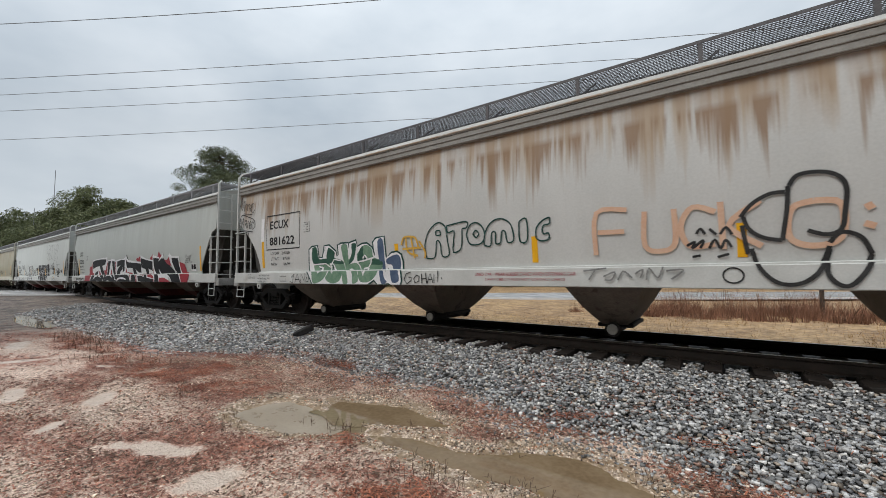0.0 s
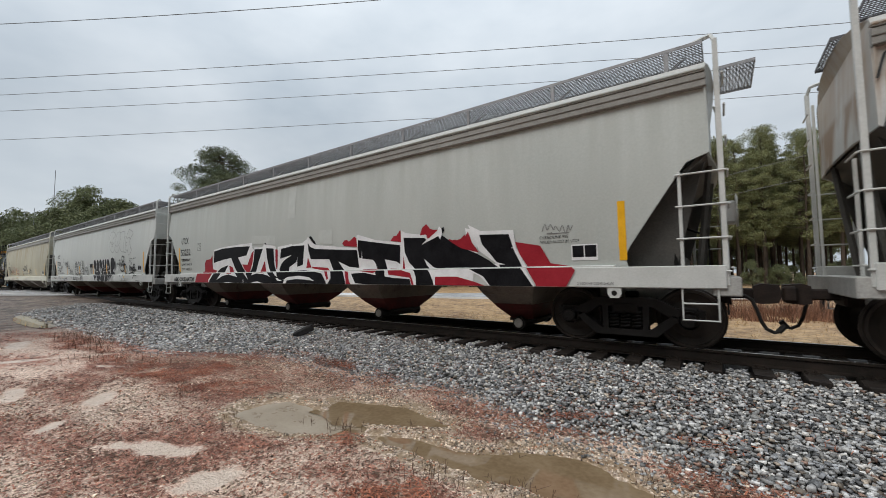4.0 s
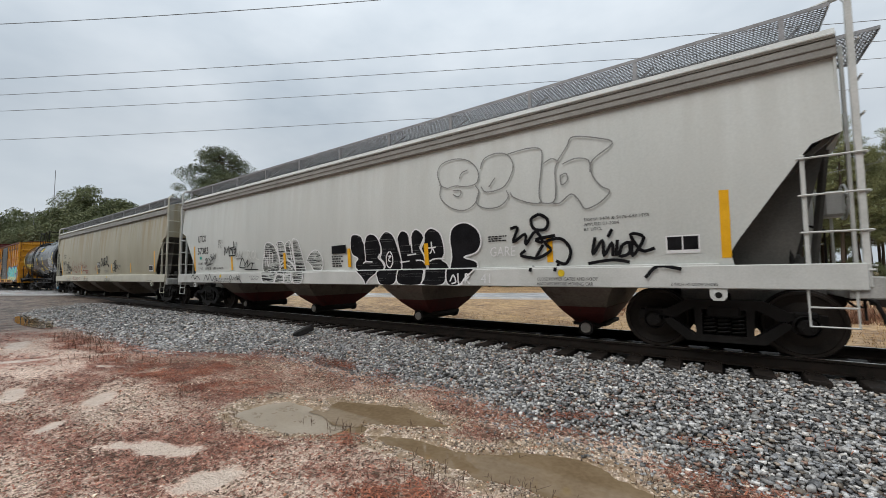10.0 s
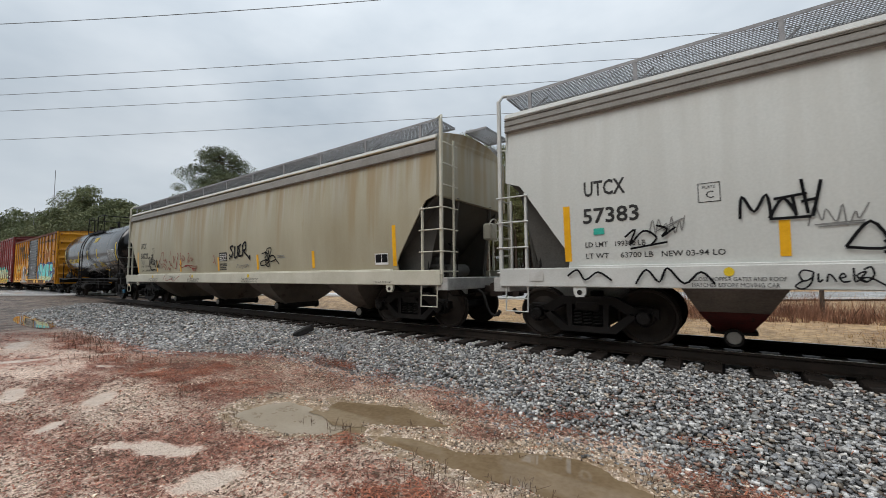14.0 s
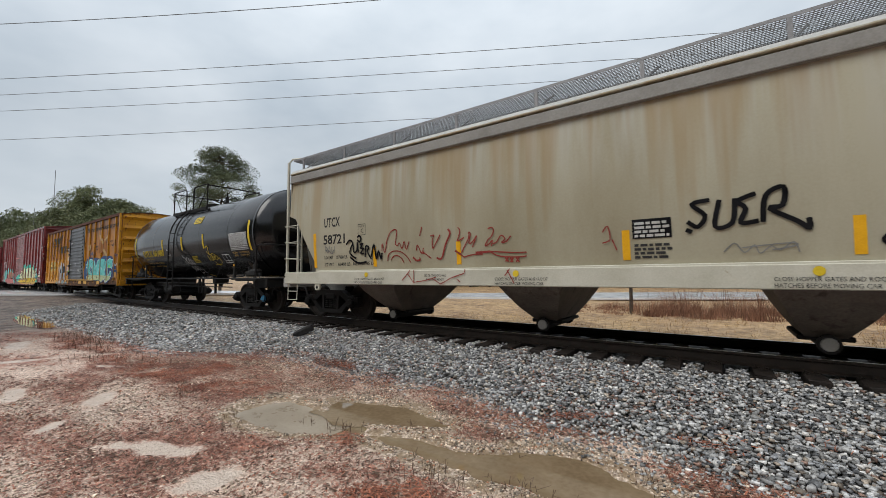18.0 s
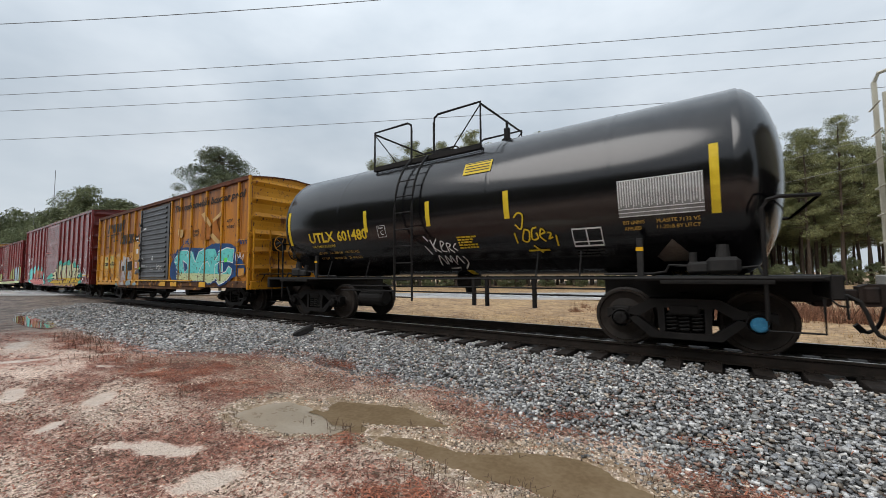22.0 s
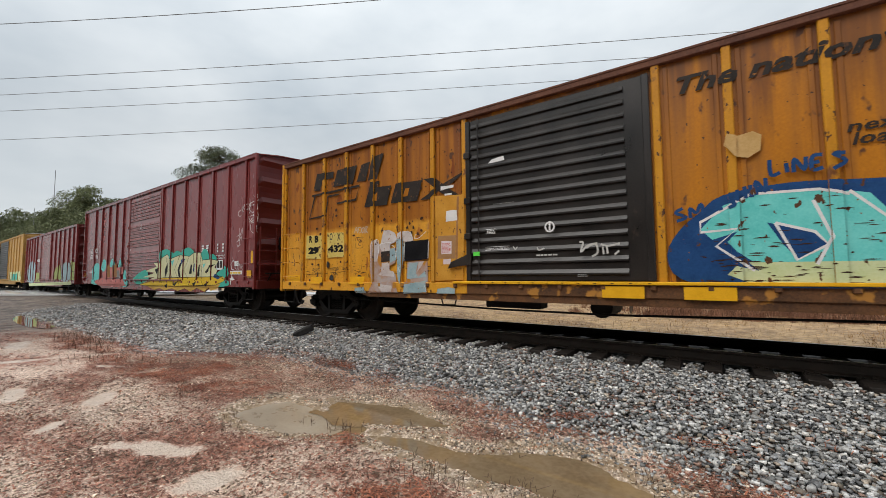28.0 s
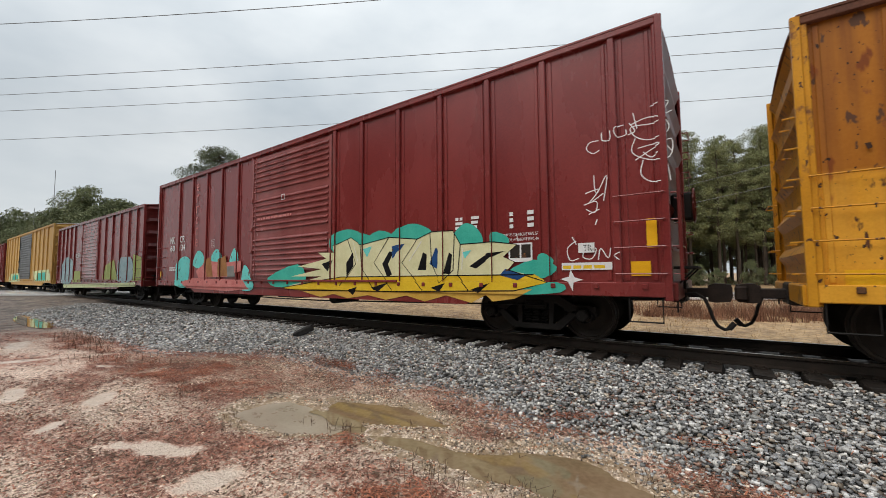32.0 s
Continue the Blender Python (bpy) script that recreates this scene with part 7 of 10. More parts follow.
car_i = boxcar("oxide-red box car at the end of the row", -172.60, 8.6, 0.70, 4.75, "red", "red", (-7.4, -6.2, -5.0, -3.8, -2.3, 1.6, 3.0, 4.2, 5.4, 6.6, 7.6), (-2.2, 1.5), "red", "red_dark", "red", "red", (-6.6, 6.6))

side_a, side_b, side_c, side_d = Side(car_a, "hopper"), Side(car_b, "hopper"), Side(car_c, "hopper"), Side(car_d, "hopper")
side_t = Side(car_t, "tank")
side_e = Side(car_e, "box", RIBS_E + (-7.83, 7.83), (-1.62, 1.66), 0.70)
side_f = Side(car_f, "box", RIBS_F + (-9.41, 9.41), (-2.0, 1.9), 0.72)
side_g = Side(car_g, "box", RIBS_G, (-2.2, 1.0), 0.70)
side_h = Side(car_h, "box", RIBS_H, (-3.0, 2.1), 0.70)


def hazard_notice(side, x, w=1.0):
    """The stencilled warning on a hopper's sill, with its yellow dot."""
    letters(side, "stencil", "CLOSE HOPPER GATES AND ROOF", x, 1.065, 0.055, w)
    letters(side, "stencil", "HATCHES BEFORE MOVING CAR", x, 0.985, 0.055, w * 0.93)
    fill(side, "sign_yellow", [[(x + 0.42 * w + 0.06 * math.cos(a), 1.19 + 0.06 * math.sin(a)) for a in np.linspace(0, 2 * math.pi, 13)[:-1]]], 1, False, "warning_dot")


def plate_mark(side, x, z, colour="stencil"):
    frame_line(side, colour, x, x + 0.25, z, z + 0.26, 0.014)
    letters(side, colour, "PLATE", x + 0.05, z + 0.185, 0.04, 0.15)
    letters(side, colour, "C", x + 0.09, z + 0.05, 0.10)


def data_panel(side, x, z, w=0.42, h=0.26):
    bar(side, "white", x, x + w, z, z + h, 1, 0, "data_panel")
    bar(side, "black", x + 0.02, x + w * 0.48, z + 0.05, z + h - 0.02, 2, 0, "panel_field")
    bar(side, "black", x + w * 0.52, x + w - 0.02, z + 0.05, z + h - 0.02, 2, 0, "panel_field")


# reporting marks, stencils and reflectors
for side, mark, number, x, tail in ((side_b, "UTCX", "53232", -7.95, ("LD LMT   199100 LB", "LT WT     63900 LB  LO")), (side_c, "UTCX", "57383", -7.82, ("LD LMT   199300 LB", "LT WT     63700 LB   NEW 03-94 LO")), (side_d, "UTCX", "58721", -7.60, ("LD LMT   197600 LB", "LT WT     65400 LB   NEW 07-85 LO"))):
    letters(side, "stencil", mark, x + 0.03, 2.42, 0.25, 0.62, 1, 0.02)
    letters(side, "stencil", number, x, 1.98, 0.25, 0.83, 1, 0.02)
    letters(side, "stencil", tail[0], x + 0.02, 1.60, 0.085, 0.88, 1, 0.01)
    letters(side, "stencil", tail[1], x + 0.02, 1.42, 0.085, 0.88 if "LO" == tail[1][-2:] and "NEW" not in tail[1] else 1.85, 1, 0.01)
bars(side_b, "stencil", -7.92, -7.05, 1.77, 1.88, 2, 1, 5)
plate_mark(side_b, -6.52, 2.14)
plate_mark(side_c, -6.23, 2.16)
plate_mark(side_d, -6.28, 2.15)
plate_mark(side_a, -5.71, 2.38)
for side, xs in ((side_b, (-8.16, 7.98)), (side_c, (-8.14, 7.96)), (side_d, (-8.02, 7.86))):
    for x in xs:
        bar(side, "reflector", x, x + 0.11, 1.38, 2.30, 3)
for side, xs in ((side_c, (-5.39, 5.5)), (side_d, (-5.80, -3.45, -0.37, 2.15, 4.92)), (side_a, (0.88, 3.78))):
    for x in xs:
        bar(side, "reflector", x, x + 0.11, 1.38, 1.84, 4)
bar(side_a, "reflector", -2.38, -2.27, 1.70, 1.88, 2)
bar(side_a, "reflector", -7.83, -7.71, 1.42, 2.22, 2)
bar(side_a, "white", -7.86, -7.70, 2.22, 2.92, 2, 0, "scraped_patch")
frame_line(side_a, "stencil", -7.56, -5.92, 1.96, 2.97, 0.035, 2)
letters(side_a, "stencil", "ECUX", -7.38, 2.56, 0.25, 0.95, 2, 0.025)
letters(side_a, "stencil", "881622", -7.40, 2.08, 0.25, 1.25, 2, 0.025)
letters(side_a, "stencil", "LD LMT   218500", -7.35, 1.80, 0.085, 0.95)
letters(side_a, "stencil", "LT WT     67500", -7.35, 1.64, 0.085, 0.95)
letters(side_a, "stencil", "NEW        06-99", -7.35, 1.48, 0.085, 0.95)
letters(side_a, "crimson", "LINED CAR - WEAR RUBBER SHOES WHEN ENTERING CAR", -0.24, 1.15, 0.06, 1.9)
letters(side_a, "crimson", "SHARP OBJECTS MUST NOT CONTACT LINING", -0.02, 1.05, 0.06, 1.5)
letters(side_a, "stencil", "NO. 8", -8.47, 1.20, 0.06, 0.16)
letters(side_a, "stencil", "VENT VALVE", -8.47, 1.10, 0.06, 0.38)
lines(side_a, "stencil", 0.02, [[(3.72 + 0.11 * math.cos(a), 1.14 + 0.10 * math.sin(a)) for a in np.linspace(0, 2 * math.pi, 13)[:-1]]], 1, True, True)
hazard_notice(side_c, 5.35)
hazard_notice(side_c, -6.35)
hazard_notice(side_d, -6.36)
hazard_notice(side_d, -2.55)
hazard_notice(side_d, 1.40)
letters(side_d, "stencil", "NOTE: THIS CAR HAS", -4.2, 1.14, 0.05, 0.55)
letters(side_d, "stencil", "4 COMPARTMENTS", -4.16, 1.06, 0.05, 0.45)
letters(side_c, "stencil", "NOTE: THIS CAR HAS", -4.05, 1.14, 0.05, 0.55)
letters(side_c, "stencil", "4 COMPARTMENTS", -4.01, 1.06, 0.05, 0.45)
for side in (side_b, side_c, side_d, side_a):
    letters(side, "stencil", "2 INCH HF COMP SHOES", 7.35, 1.0, 0.04, 0.55)
letters(side_c, "stencil", "SIGMA 5476 & 5476-643 HYS", 6.15, 2.03, 0.05, 0.95)
letters(side_c, "stencil", "APPLIED 01-2004", 6.15, 1.95, 0.05, 0.53)
letters(side_c, "stencil", "BY UTCL", 6.15, 1.87, 0.05, 0.28)
bars(side_c, "stencil", 4.37, 4.76, 1.79, 1.91, 3, 1, 3)
bars(side_c, "stencil", -0.20, 0.22, 1.40, 1.70, 5, 1, 4)
bars(side_d, "pencil", 3.3, 3.7, 1.70, 1.80, 2, 1, 6)
bars(side_d, "stencil", -0.20, 0.30, 1.40, 1.64, 4, 1, 7)
bar(side_d, "black", -0.22, 0.30, 1.70, 1.99, 1, 0, "notice")
bars(side_d, "patch_grey", -0.19, 0.27, 1.72, 1.97, 4, 2, 8)
letters(side_a, "stencil", "2 INCH HF COMP SHOES", -7.89, 1.17, 0.05, 0.60)
letters(side_a, "stencil", "HANDBRAKES ONLY APPLIED", -7.92, 1.08, 0.05, 0.68)
letters(side_a, "stencil", "ON B END TRUCK", -7.92, 0.99, 0.05, 0.46)
frame_line(side_a, "pencil", -6.74, -6.44, 1.03, 1.17, 0.02)
letters(side_b, "stencil", "CARBOLINE 995", 6.7, 1.78, 0.05, 0.5)
letters(side_b, "stencil", "APPLIED 04-2017 BY UTCP", 6.7, 1.70, 0.05, 0.68)
data_panel(side_b, 7.24, 1.40)
data_panel(side_c, 7.30, 1.46)
data_panel(side_d, 7.30, 1.42)
letters(side_b, "black", "AEMO-COUEL-NAYTAY", -8.36, 1.0, 0.16, 1.80, 1, 0.03, 0.2)
letters(side_c, "white", "GARE", 4.40, 1.51, 0.18, 0.52, 1, 0.0, 0.1)
letters(side_c, "white", "41", 4.24, 1.02, 0.17, 0.20)
fill(side_c, "teal", [[(-7.66, 1.80), (-7.5, 1.80), (-7.5, 1.90), (-7.66, 1.90)]], 1)
scribble(side_c, "pencil", -6.85, -6.4, 1.75, 2.0, 0.015, 31, 12)
scribble(side_c, "pencil", -5.1, -4.6, 1.72, 2.0, 0.015, 32, 10)
scribble(side_d, "pencil", -7.55, -7.15, 1.70, 1.95, 0.015, 33, 12)
scribble(side_d, "pencil", 0.9, 1.7, 1.42, 1.58, 0.015, 34, 9)
scribble(side_b, "pencil", 6.75, 7.3, 1.85, 2.05, 0.015, 35, 12)
for side in (side_b, side_c, side_a):
    bar(side, "patch_grey", -8.75, -8.5, 1.06, 1.22, 1, 0, "card_board")

# the tank
letters(side_t, "sign_yellow", "UTLX", -4.28, 2.06, 0.27, 1.04, 1, 0.03)
letters(side_t, "sign_yellow", "601480", -3.12, 2.06, 0.27, 1.10, 1, 0.03)
letters(side_t, "sign_yellow", "THE TANK CAR PEOPLE", -4.24, 1.93, 0.07, 0.95)
letters(side_t, "amber", "LD LMT   221 200 LB   100 300 KG", -4.1, 1.76, 0.06, 1.6)
letters(side_t, "amber", "LT WT      64 800 LB   29 400 KG", -4.1, 1.62, 0.06, 1.6)
plate_mark(side_t, -1.64, 2.08, "white")
for x, z0, z1 in ((-5.20, 2.04, 2.99), (-2.07, 2.22, 2.74), (-0.16, 2.22, 2.75), (1.70, 2.22, 2.74), (4.92, 2.02, 3.0)):
    drape(side_t, "reflector", "paint_sign_yellow", [[(x, z0), (x + 0.11, z0), (x + 0.11, z1), (x, z1)]], 1)
bar(side_t, "pencil", 3.70, 4.84, 2.06, 2.62, 1, 0, "stencil_table")
lines(side_t, "white", 0.012, [[(3.71 + 0.036 * k, 2.20 + 0.02 * (k % 3)), (3.71 + 0.036 * k, 2.61)] for k in range(32)], 2, False)
lines(side_t, "white", 0.014, [[(3.70, 2.07 + z), (4.84, 2.07 + z)] for z in (0.0, 0.055, 0.11, 0.55)], 2, False)
letters(side_t, "amber", "INT LINING", 3.75, 1.95, 0.055, 0.30)
letters(side_t, "amber", "APPLIED", 3.76, 1.86, 0.055, 0.24)
letters(side_t, "amber", "PLASITE 7133 VS", 4.22, 1.95, 0.055, 0.56)
letters(side_t, "amber", "11-2018 BY UTCT", 4.22, 1.86, 0.055, 0.56)
bar(side_t, "sign_yellow", 0.76, 1.40, 3.20, 3.46, 1, 0, "warning_label")
lines(side_t, "stencil", 0.02, [[(0.80, 3.26 + 0.06 * k), (1.36, 3.26 + 0.06 * k)] for k in range(4)], 2, False)
frame_line(side_t, "white", 2.92, 3.40, 1.66, 1.94, 0.03)
lines(side_t, "white", 0.02, [[(3.16, 1.66), (3.16, 1.94)], [(2.92, 1.73), (3.40, 1.73)]], 1, False)
bars(side_t, "stencil", 2.92, 3.4, 1.48, 1.62, 3, 1, 13)
bars(side_t, "sign_yellow", 0.55, 1.0, 1.72, 1.98, 5, 1, 14)
bar(side_t, "sign_yellow", 0.35, 0.50, 1.18, 1.27, 2, 0, "label")
drape(side_t, "placard_holder", "bay_grey", [[(4.40, 1.20), (4.64, 1.45), (4.40, 1.70), (4.16, 1.45)]], 3)
letters(side_t, "sign_yellow", "2 INCH TREAD COMP SHOES", 4.3, 1.155, 0.045, 0.7, 4)

# old lettering on the orange box car
letters(side_e, "logo", "The nationwide boxcar pool", 2.02, 3.70, 0.34, 5.55, 1, 0.03, 0.30)
letters(side_e, "logo", "next", 3.74, 2.84, 0.12, 0.52, 1, 0.02, 0.2)
letters(side_e, "logo", "load", 3.78, 2.68, 0.15, 0.46, 1, 0.02, 0.2)
letters(side_e, "logo", "any", 6.34, 3.0, 0.12, 0.42, 1, 0.02, 0.2)
letters(side_e, "logo", "road", 6.36, 2.80, 0.15, 0.52, 1, 0.02, 0.2)
# the operator's device, as plain dark shapes
fill(side_e, "logo", [[(-6.54, 3.48), (-6.39, 3.93), (-5.69, 3.89), (-5.72, 3.72), (-6.14, 3.72), (-6.25, 3.46)], [(-5.72, 3.48), (-5.55, 3.9), (-4.81, 3.91), (-4.97, 3.46)], [(-4.82, 3.49), (-4.65, 3.89), (-4.35, 3.92), (-4.51, 3.46)]])
fill(side_e, "logo", [[(-4.55, 2.82), (-4.32, 3.40), (-4.03, 3.40), (-4.08, 3.26), (-3.66, 3.24), (-3.8, 2.8)], [(-4.43, 3.46), (-4.22, 4.02), (-3.90, 4.04), (-4.12, 3.46)]])
fill(side_e, "logo", [[(-3.68, 2.82), (-3.52, 3.26), (-2.75, 3.23), (-2.89, 2.79)], [(-2.83, 2.79), (-2.38, 3.0), (-2.73, 3.25), (-2.41, 3.22), (-2.2, 3.07), (-1.69, 3.25), (-1.71, 3.2), (-2.1, 2.98), (-1.81, 2.79), (-2.09, 2.79), (-2.32, 2.93), (-2.53, 2.79)]])
fill(side_e, "orange_gap", [[(-3.31, 2.93), (-3.23, 3.11), (-3.11, 3.1), (-3.17, 2.93)], [(-4.23, 2.94), (-4.2, 3.07), (-4.1, 3.15), (-4.13, 2.94)]])
lines(side_e, "logo", 0.055, [[(-6.59, 3.35), (-4.71, 3.38), (-4.85, 3.05), (-5.56, 3.03), (-5.47, 3.26), (-5.92, 3.26), (-5.99, 2.76), (-6.69, 2.73), (-6.46, 3.35)]], 1, False, False)
fill(side_e, "white", [[(-2.26, 3.02), (-2.09, 3.01), (-1.93, 3.01), (-1.94, 2.95), (-2.1, 2.95), (-2.26, 2.93)], [(-2.16, 2.85), (-1.98, 2.85), (-1.97, 2.81), (-2.16, 2.81)]])
# renewed number panels
fill(side_e, "pale_yellow", [[(-6.81, 2.28), (-6.15, 2.24), (-6.15, 1.62), (-6.83, 1.65)]])
fill(side_e, "pale_yellow", [[(-5.93, 2.3), (-5.24, 2.26), (-5.23, 1.65), (-5.91, 1.64)]])
letters(side_e, "black", "R", -6.69, 2.07, 0.19, 0.14, 1, 0.05)
letters(side_e, "black", "B", -6.45, 2.06, 0.19, 0.16, 1, 0.05)
letters(side_e, "black", "29", -6.72, 1.75, 0.2, 0.44, 1, 0.09)
letters(side_e, "stencil", "O", -5.83, 2.09, 0.19, 0.12, 1, 0.02)
letters(side_e, "stencil", "X", -5.53, 2.07, 0.19, 0.13, 1, 0.02)
letters(side_e, "black", "432", -5.89, 1.77, 0.19, 0.61, 1, 0.05)
letters(side_e, "stencil", "157300", -5.76, 1.31, 0.08, 0.28, 1, 0.0)
letters(side_e, "stencil", "62700", -5.75, 1.18, 0.07, 0.27, 1, 0.0)
letters(side_e, "stencil", "LD LMT", -6.55, 1.31, 0.07, 0.33, 1, 0.0)
letters(side_e, "stencil", "LT WT", -6.54, 1.21, 0.07, 0.27, 1, 0.0)
letters(side_e, "stencil", "SQ R", -2.25, 1.06, 0.05, 0.1, 1, 0.0)
lines(side_e, "patch_grey", 0.016, [[(-4.89, 2.22), (-4.81, 2.36), (-4.77, 2.21)], [(-4.86, 2.27), (-4.78, 2.27)], [(-4.73, 2.35), (-4.72, 2.22), (-4.65, 2.23), (-4.64, 2.32), (-4.73, 2.35)], [(-4.59, 2.33), (-4.62, 2.28), (-4.6, 2.21), (-4.55, 2.24), (-4.54, 2.32), (-4.59, 2.33)], [(-4.51, 2.19), (-4.5, 2.33), (-4.42, 2.33), (-4.48, 2.26), (-4.41, 2.19)]], 1, True, False)
plate_mark(side_e, -4.83, 1.84)
# rust holes and dark blisters
for x, z, w, h in ((-6.32, 1.11, 0.07, 0.06), (-5.74, 1.12, 0.09, 0.07), (-4.7, 1.12, 0.09, 0.07), (-3.94, 1.11, 0.085, 0.075), (-3.76, 1.11, 0.085, 0.07), (-3.03, 1.12, 0.05, 0.06), (-2.79, 1.12, 0.08, 0.06), (-5.88, 1.46, 0.06, 0.09)):
    fill(side_e, "stencil", [[(x + w * math.cos(s), z + h * math.sin(s)) for s in (0.3, 1.0, 1.7, 2.2, 3.3, 3.9, 4.7, 5.4)]], 2, True, "rust_hole")
rng = random.Random(77)
for x, z in ((-3.87, 2.46), (-3.1, 2.31), (-3.0, 2.22), (-3.17, 2.22), (-2.77, 2.39), (-2.79, 3.05), (-3.05, 2.1), (-3.1, 2.67), (-2.86, 2.06), (-2.78, 2.13), (-2.35, 1.83), (-5.57, 2.86), (-5.56, 2.71), (-5.33, 2.5), (-4.9, 2.16), (-5.48, 1.98), (-6.2, 2.27), (-6.53, 1.49), (-6.27, 1.47), (-5.38, 1.52), (-6.64, 1.06), (-6.14, 1.06), (-7.32, 2.65), (-6.35, 2.43)):
    fill(side_e, "blister", [[(x + rng.uniform(0.02, 0.06) * math.cos(s), z + rng.uniform(0.02, 0.045) * math.sin(s)) for s in (0.3, 1.2, 2.2, 3.3, 4.4, 5.4)]], 2, True, "rust_blister")
marks = []
for k in range(150):
    x, z, w = rng.uniform(-6.9, -2.5), 1.22 + abs(rng.gauss(0, 0.20)), rng.uniform(0.03, 0.22)
    if rng.random() < 0.35:
        z = 1.24 + 0.03 * math.sin(2.1 * x) + rng.uniform(-0.012, 0.012)
    h = rng.uniform(0.003, 0.011)
    marks.append([(x, z), (x + 0.6 * w, z - 0.5 * h), (x + w, z + 0.4 * h), (x + 0.45 * w, z + h)])
drape(side_e, "scratch_rust", "paint_blister", marks, 1, "", True)["kind"] = "stuff"
# buffed and over-sprayed stretch, old sheets and notices
fill(side_e, "buffed", [[(-4.25, 1.98), (-4.12, 2.02), (-4.03, 1.91), (-3.51, 1.76), (-3.52, 1.45), (-4.01, 1.3), (-3.53, 1.21), (-3.42, 0.79), (-4.37, 0.76), (-4.21, 0.97), (-4.29, 1.31)], [(-3.16, 1.46), (-2.61, 1.48), (-2.6, 1.13), (-2.61, 0.79), (-3.26, 0.76), (-3.19, 1.1)]], 0)
fill(side_e, "over_spray", [[(-3.97, 1.94), (-3.89, 2.21), (-3.71, 2.21), (-3.53, 2.13), (-3.47, 2.0), (-3.53, 1.92), (-3.67, 1.88), (-3.68, 1.73), (-3.94, 1.73), (-4.01, 1.83)], [(-3.47, 2.09), (-3.31, 2.15), (-3.07, 2.12), (-2.99, 1.94), (-3.07, 1.9), (-3.24, 1.91), (-3.46, 2.02)], [(-4.23, 1.97), (-4.13, 2.01), (-4.04, 1.9), (-4.01, 1.79), (-4.09, 1.5), (-4.19, 1.49)], [(-3.94, 1.46), (-3.7, 1.47), (-3.7, 1.29), (-3.56, 1.25), (-3.57, 1.14), (-4.05, 1.18), (-3.96, 1.26)], [(-2.85, 1.45), (-2.7, 1.47), (-2.78, 1.35), (-2.91, 1.22), (-2.86, 1.33)], [(-4.06, 0.98), (-3.58, 0.94), (-3.61, 0.79), (-3.89, 0.78)]])
fill(side_e, "pale_blue", [[(-3.68, 1.77), (-3.51, 1.8), (-3.5, 1.52), (-3.69, 1.45)], [(-3.48, 2.0), (-3.31, 1.97), (-3.25, 1.82), (-3.3, 1.44), (-3.35, 0.98), (-3.41, 1.09), (-3.45, 1.44), (-3.51, 1.76)], [(-3.11, 1.43), (-2.86, 1.45), (-2.93, 1.21), (-2.86, 1.13), (-2.66, 1.27), (-2.64, 1.13), (-3.17, 1.09), (-3.16, 1.25)], [(-3.22, 0.97), (-2.64, 1.06), (-2.6, 0.82), (-3.26, 0.76)], [(-2.31, 0.89), (-2.04, 0.93), (-1.88, 0.9), (-1.89, 0.8), (-2.34, 0.79)], [(-4.79, 0.88), (-4.48, 0.9), (-4.44, 0.76), (-4.81, 0.75)]])
lines(side_e, "white", 0.011, [[(-4.26, 1.52), (-4.26, 1.89), (-4.13, 2.01), (-4.03, 1.92), (-4.09, 1.51)], [(-3.64, 1.85), (-3.54, 1.8), (-3.5, 1.56), (-3.46, 1.99)], [(-3.45, 2.04), (-3.3, 2.13), (-3.08, 2.11), (-3.0, 1.93)], [(-2.91, 2.06), (-2.95, 2.01), (-2.94, 1.96), (-2.82, 1.98), (-2.7, 2.06), (-2.63, 2.11)], [(-3.4, 1.35), (-3.35, 1.25)], [(-2.65, 0.96), (-2.6, 0.82)], [(-4.04, 1.67), (-3.99, 1.89), (-3.64, 1.92)]], 1, True, False)
fill(side_e, "logo", [[(-3.96, 1.72), (-3.68, 1.73), (-3.69, 1.49), (-3.96, 1.48)]])
fill(side_e, "black", [[(-3.24, 1.91), (-2.87, 1.92), (-2.57, 1.93), (-2.59, 1.52), (-2.84, 1.49), (-3.26, 1.49)]], 3, False, "tarp_patch")
lines(side_e, "patch_grey", 0.02, [[(-3.24, 1.9), (-3.26, 1.49)], [(-2.57, 1.9), (-2.59, 1.52)]], 1, False)
fill(side_e, "repaint", [[(-2.42, 2.83), (-2.02, 2.8), (-1.65, 2.77), (-1.64, 2.07), (-1.7, 1.08), (-2.48, 1.05)]], 0, False, "repainted_panel")
lines(side_e, "rust_patch", 0.05, [[(-1.82, 2.75), (-1.85, 2.0), (-1.87, 1.39)]], 1, False)
fill(side_e, "white", [[(-2.11, 2.48), (-1.96, 2.49), (-1.85, 2.47), (-1.84, 2.27), (-2.12, 2.26)]], 2, False, "notice")
fill(side_e, "kraft", [[(-2.32, 1.98), (-1.87, 1.97), (-1.9, 1.5), (-2.34, 1.51)]], 2, False, "notice_board")
fill(side_e, "notice_pink", [[(-2.24, 1.87), (-1.98, 1.86), (-1.99, 1.6), (-2.24, 1.6)], [(-2.19, 1.49), (-2.0, 1.5), (-2.01, 1.39), (-2.2, 1.39)]], 3, False, "notice")
bars(side_e, "pink", -2.22, -2.0, 1.63, 1.83, 8, 1, 42)
# sealed locking lever beside the door
bm = bmesh.new()
prism(bm, [(-2.04, 1.3), (-1.96, 1.43), (-1.59, 1.56), (-1.48, 1.58), (-1.49, 1.37), (-1.84, 1.34)], -1.64, -1.595)
part("door_lever", bm, M["door_black"], car_e, "black locking lever")
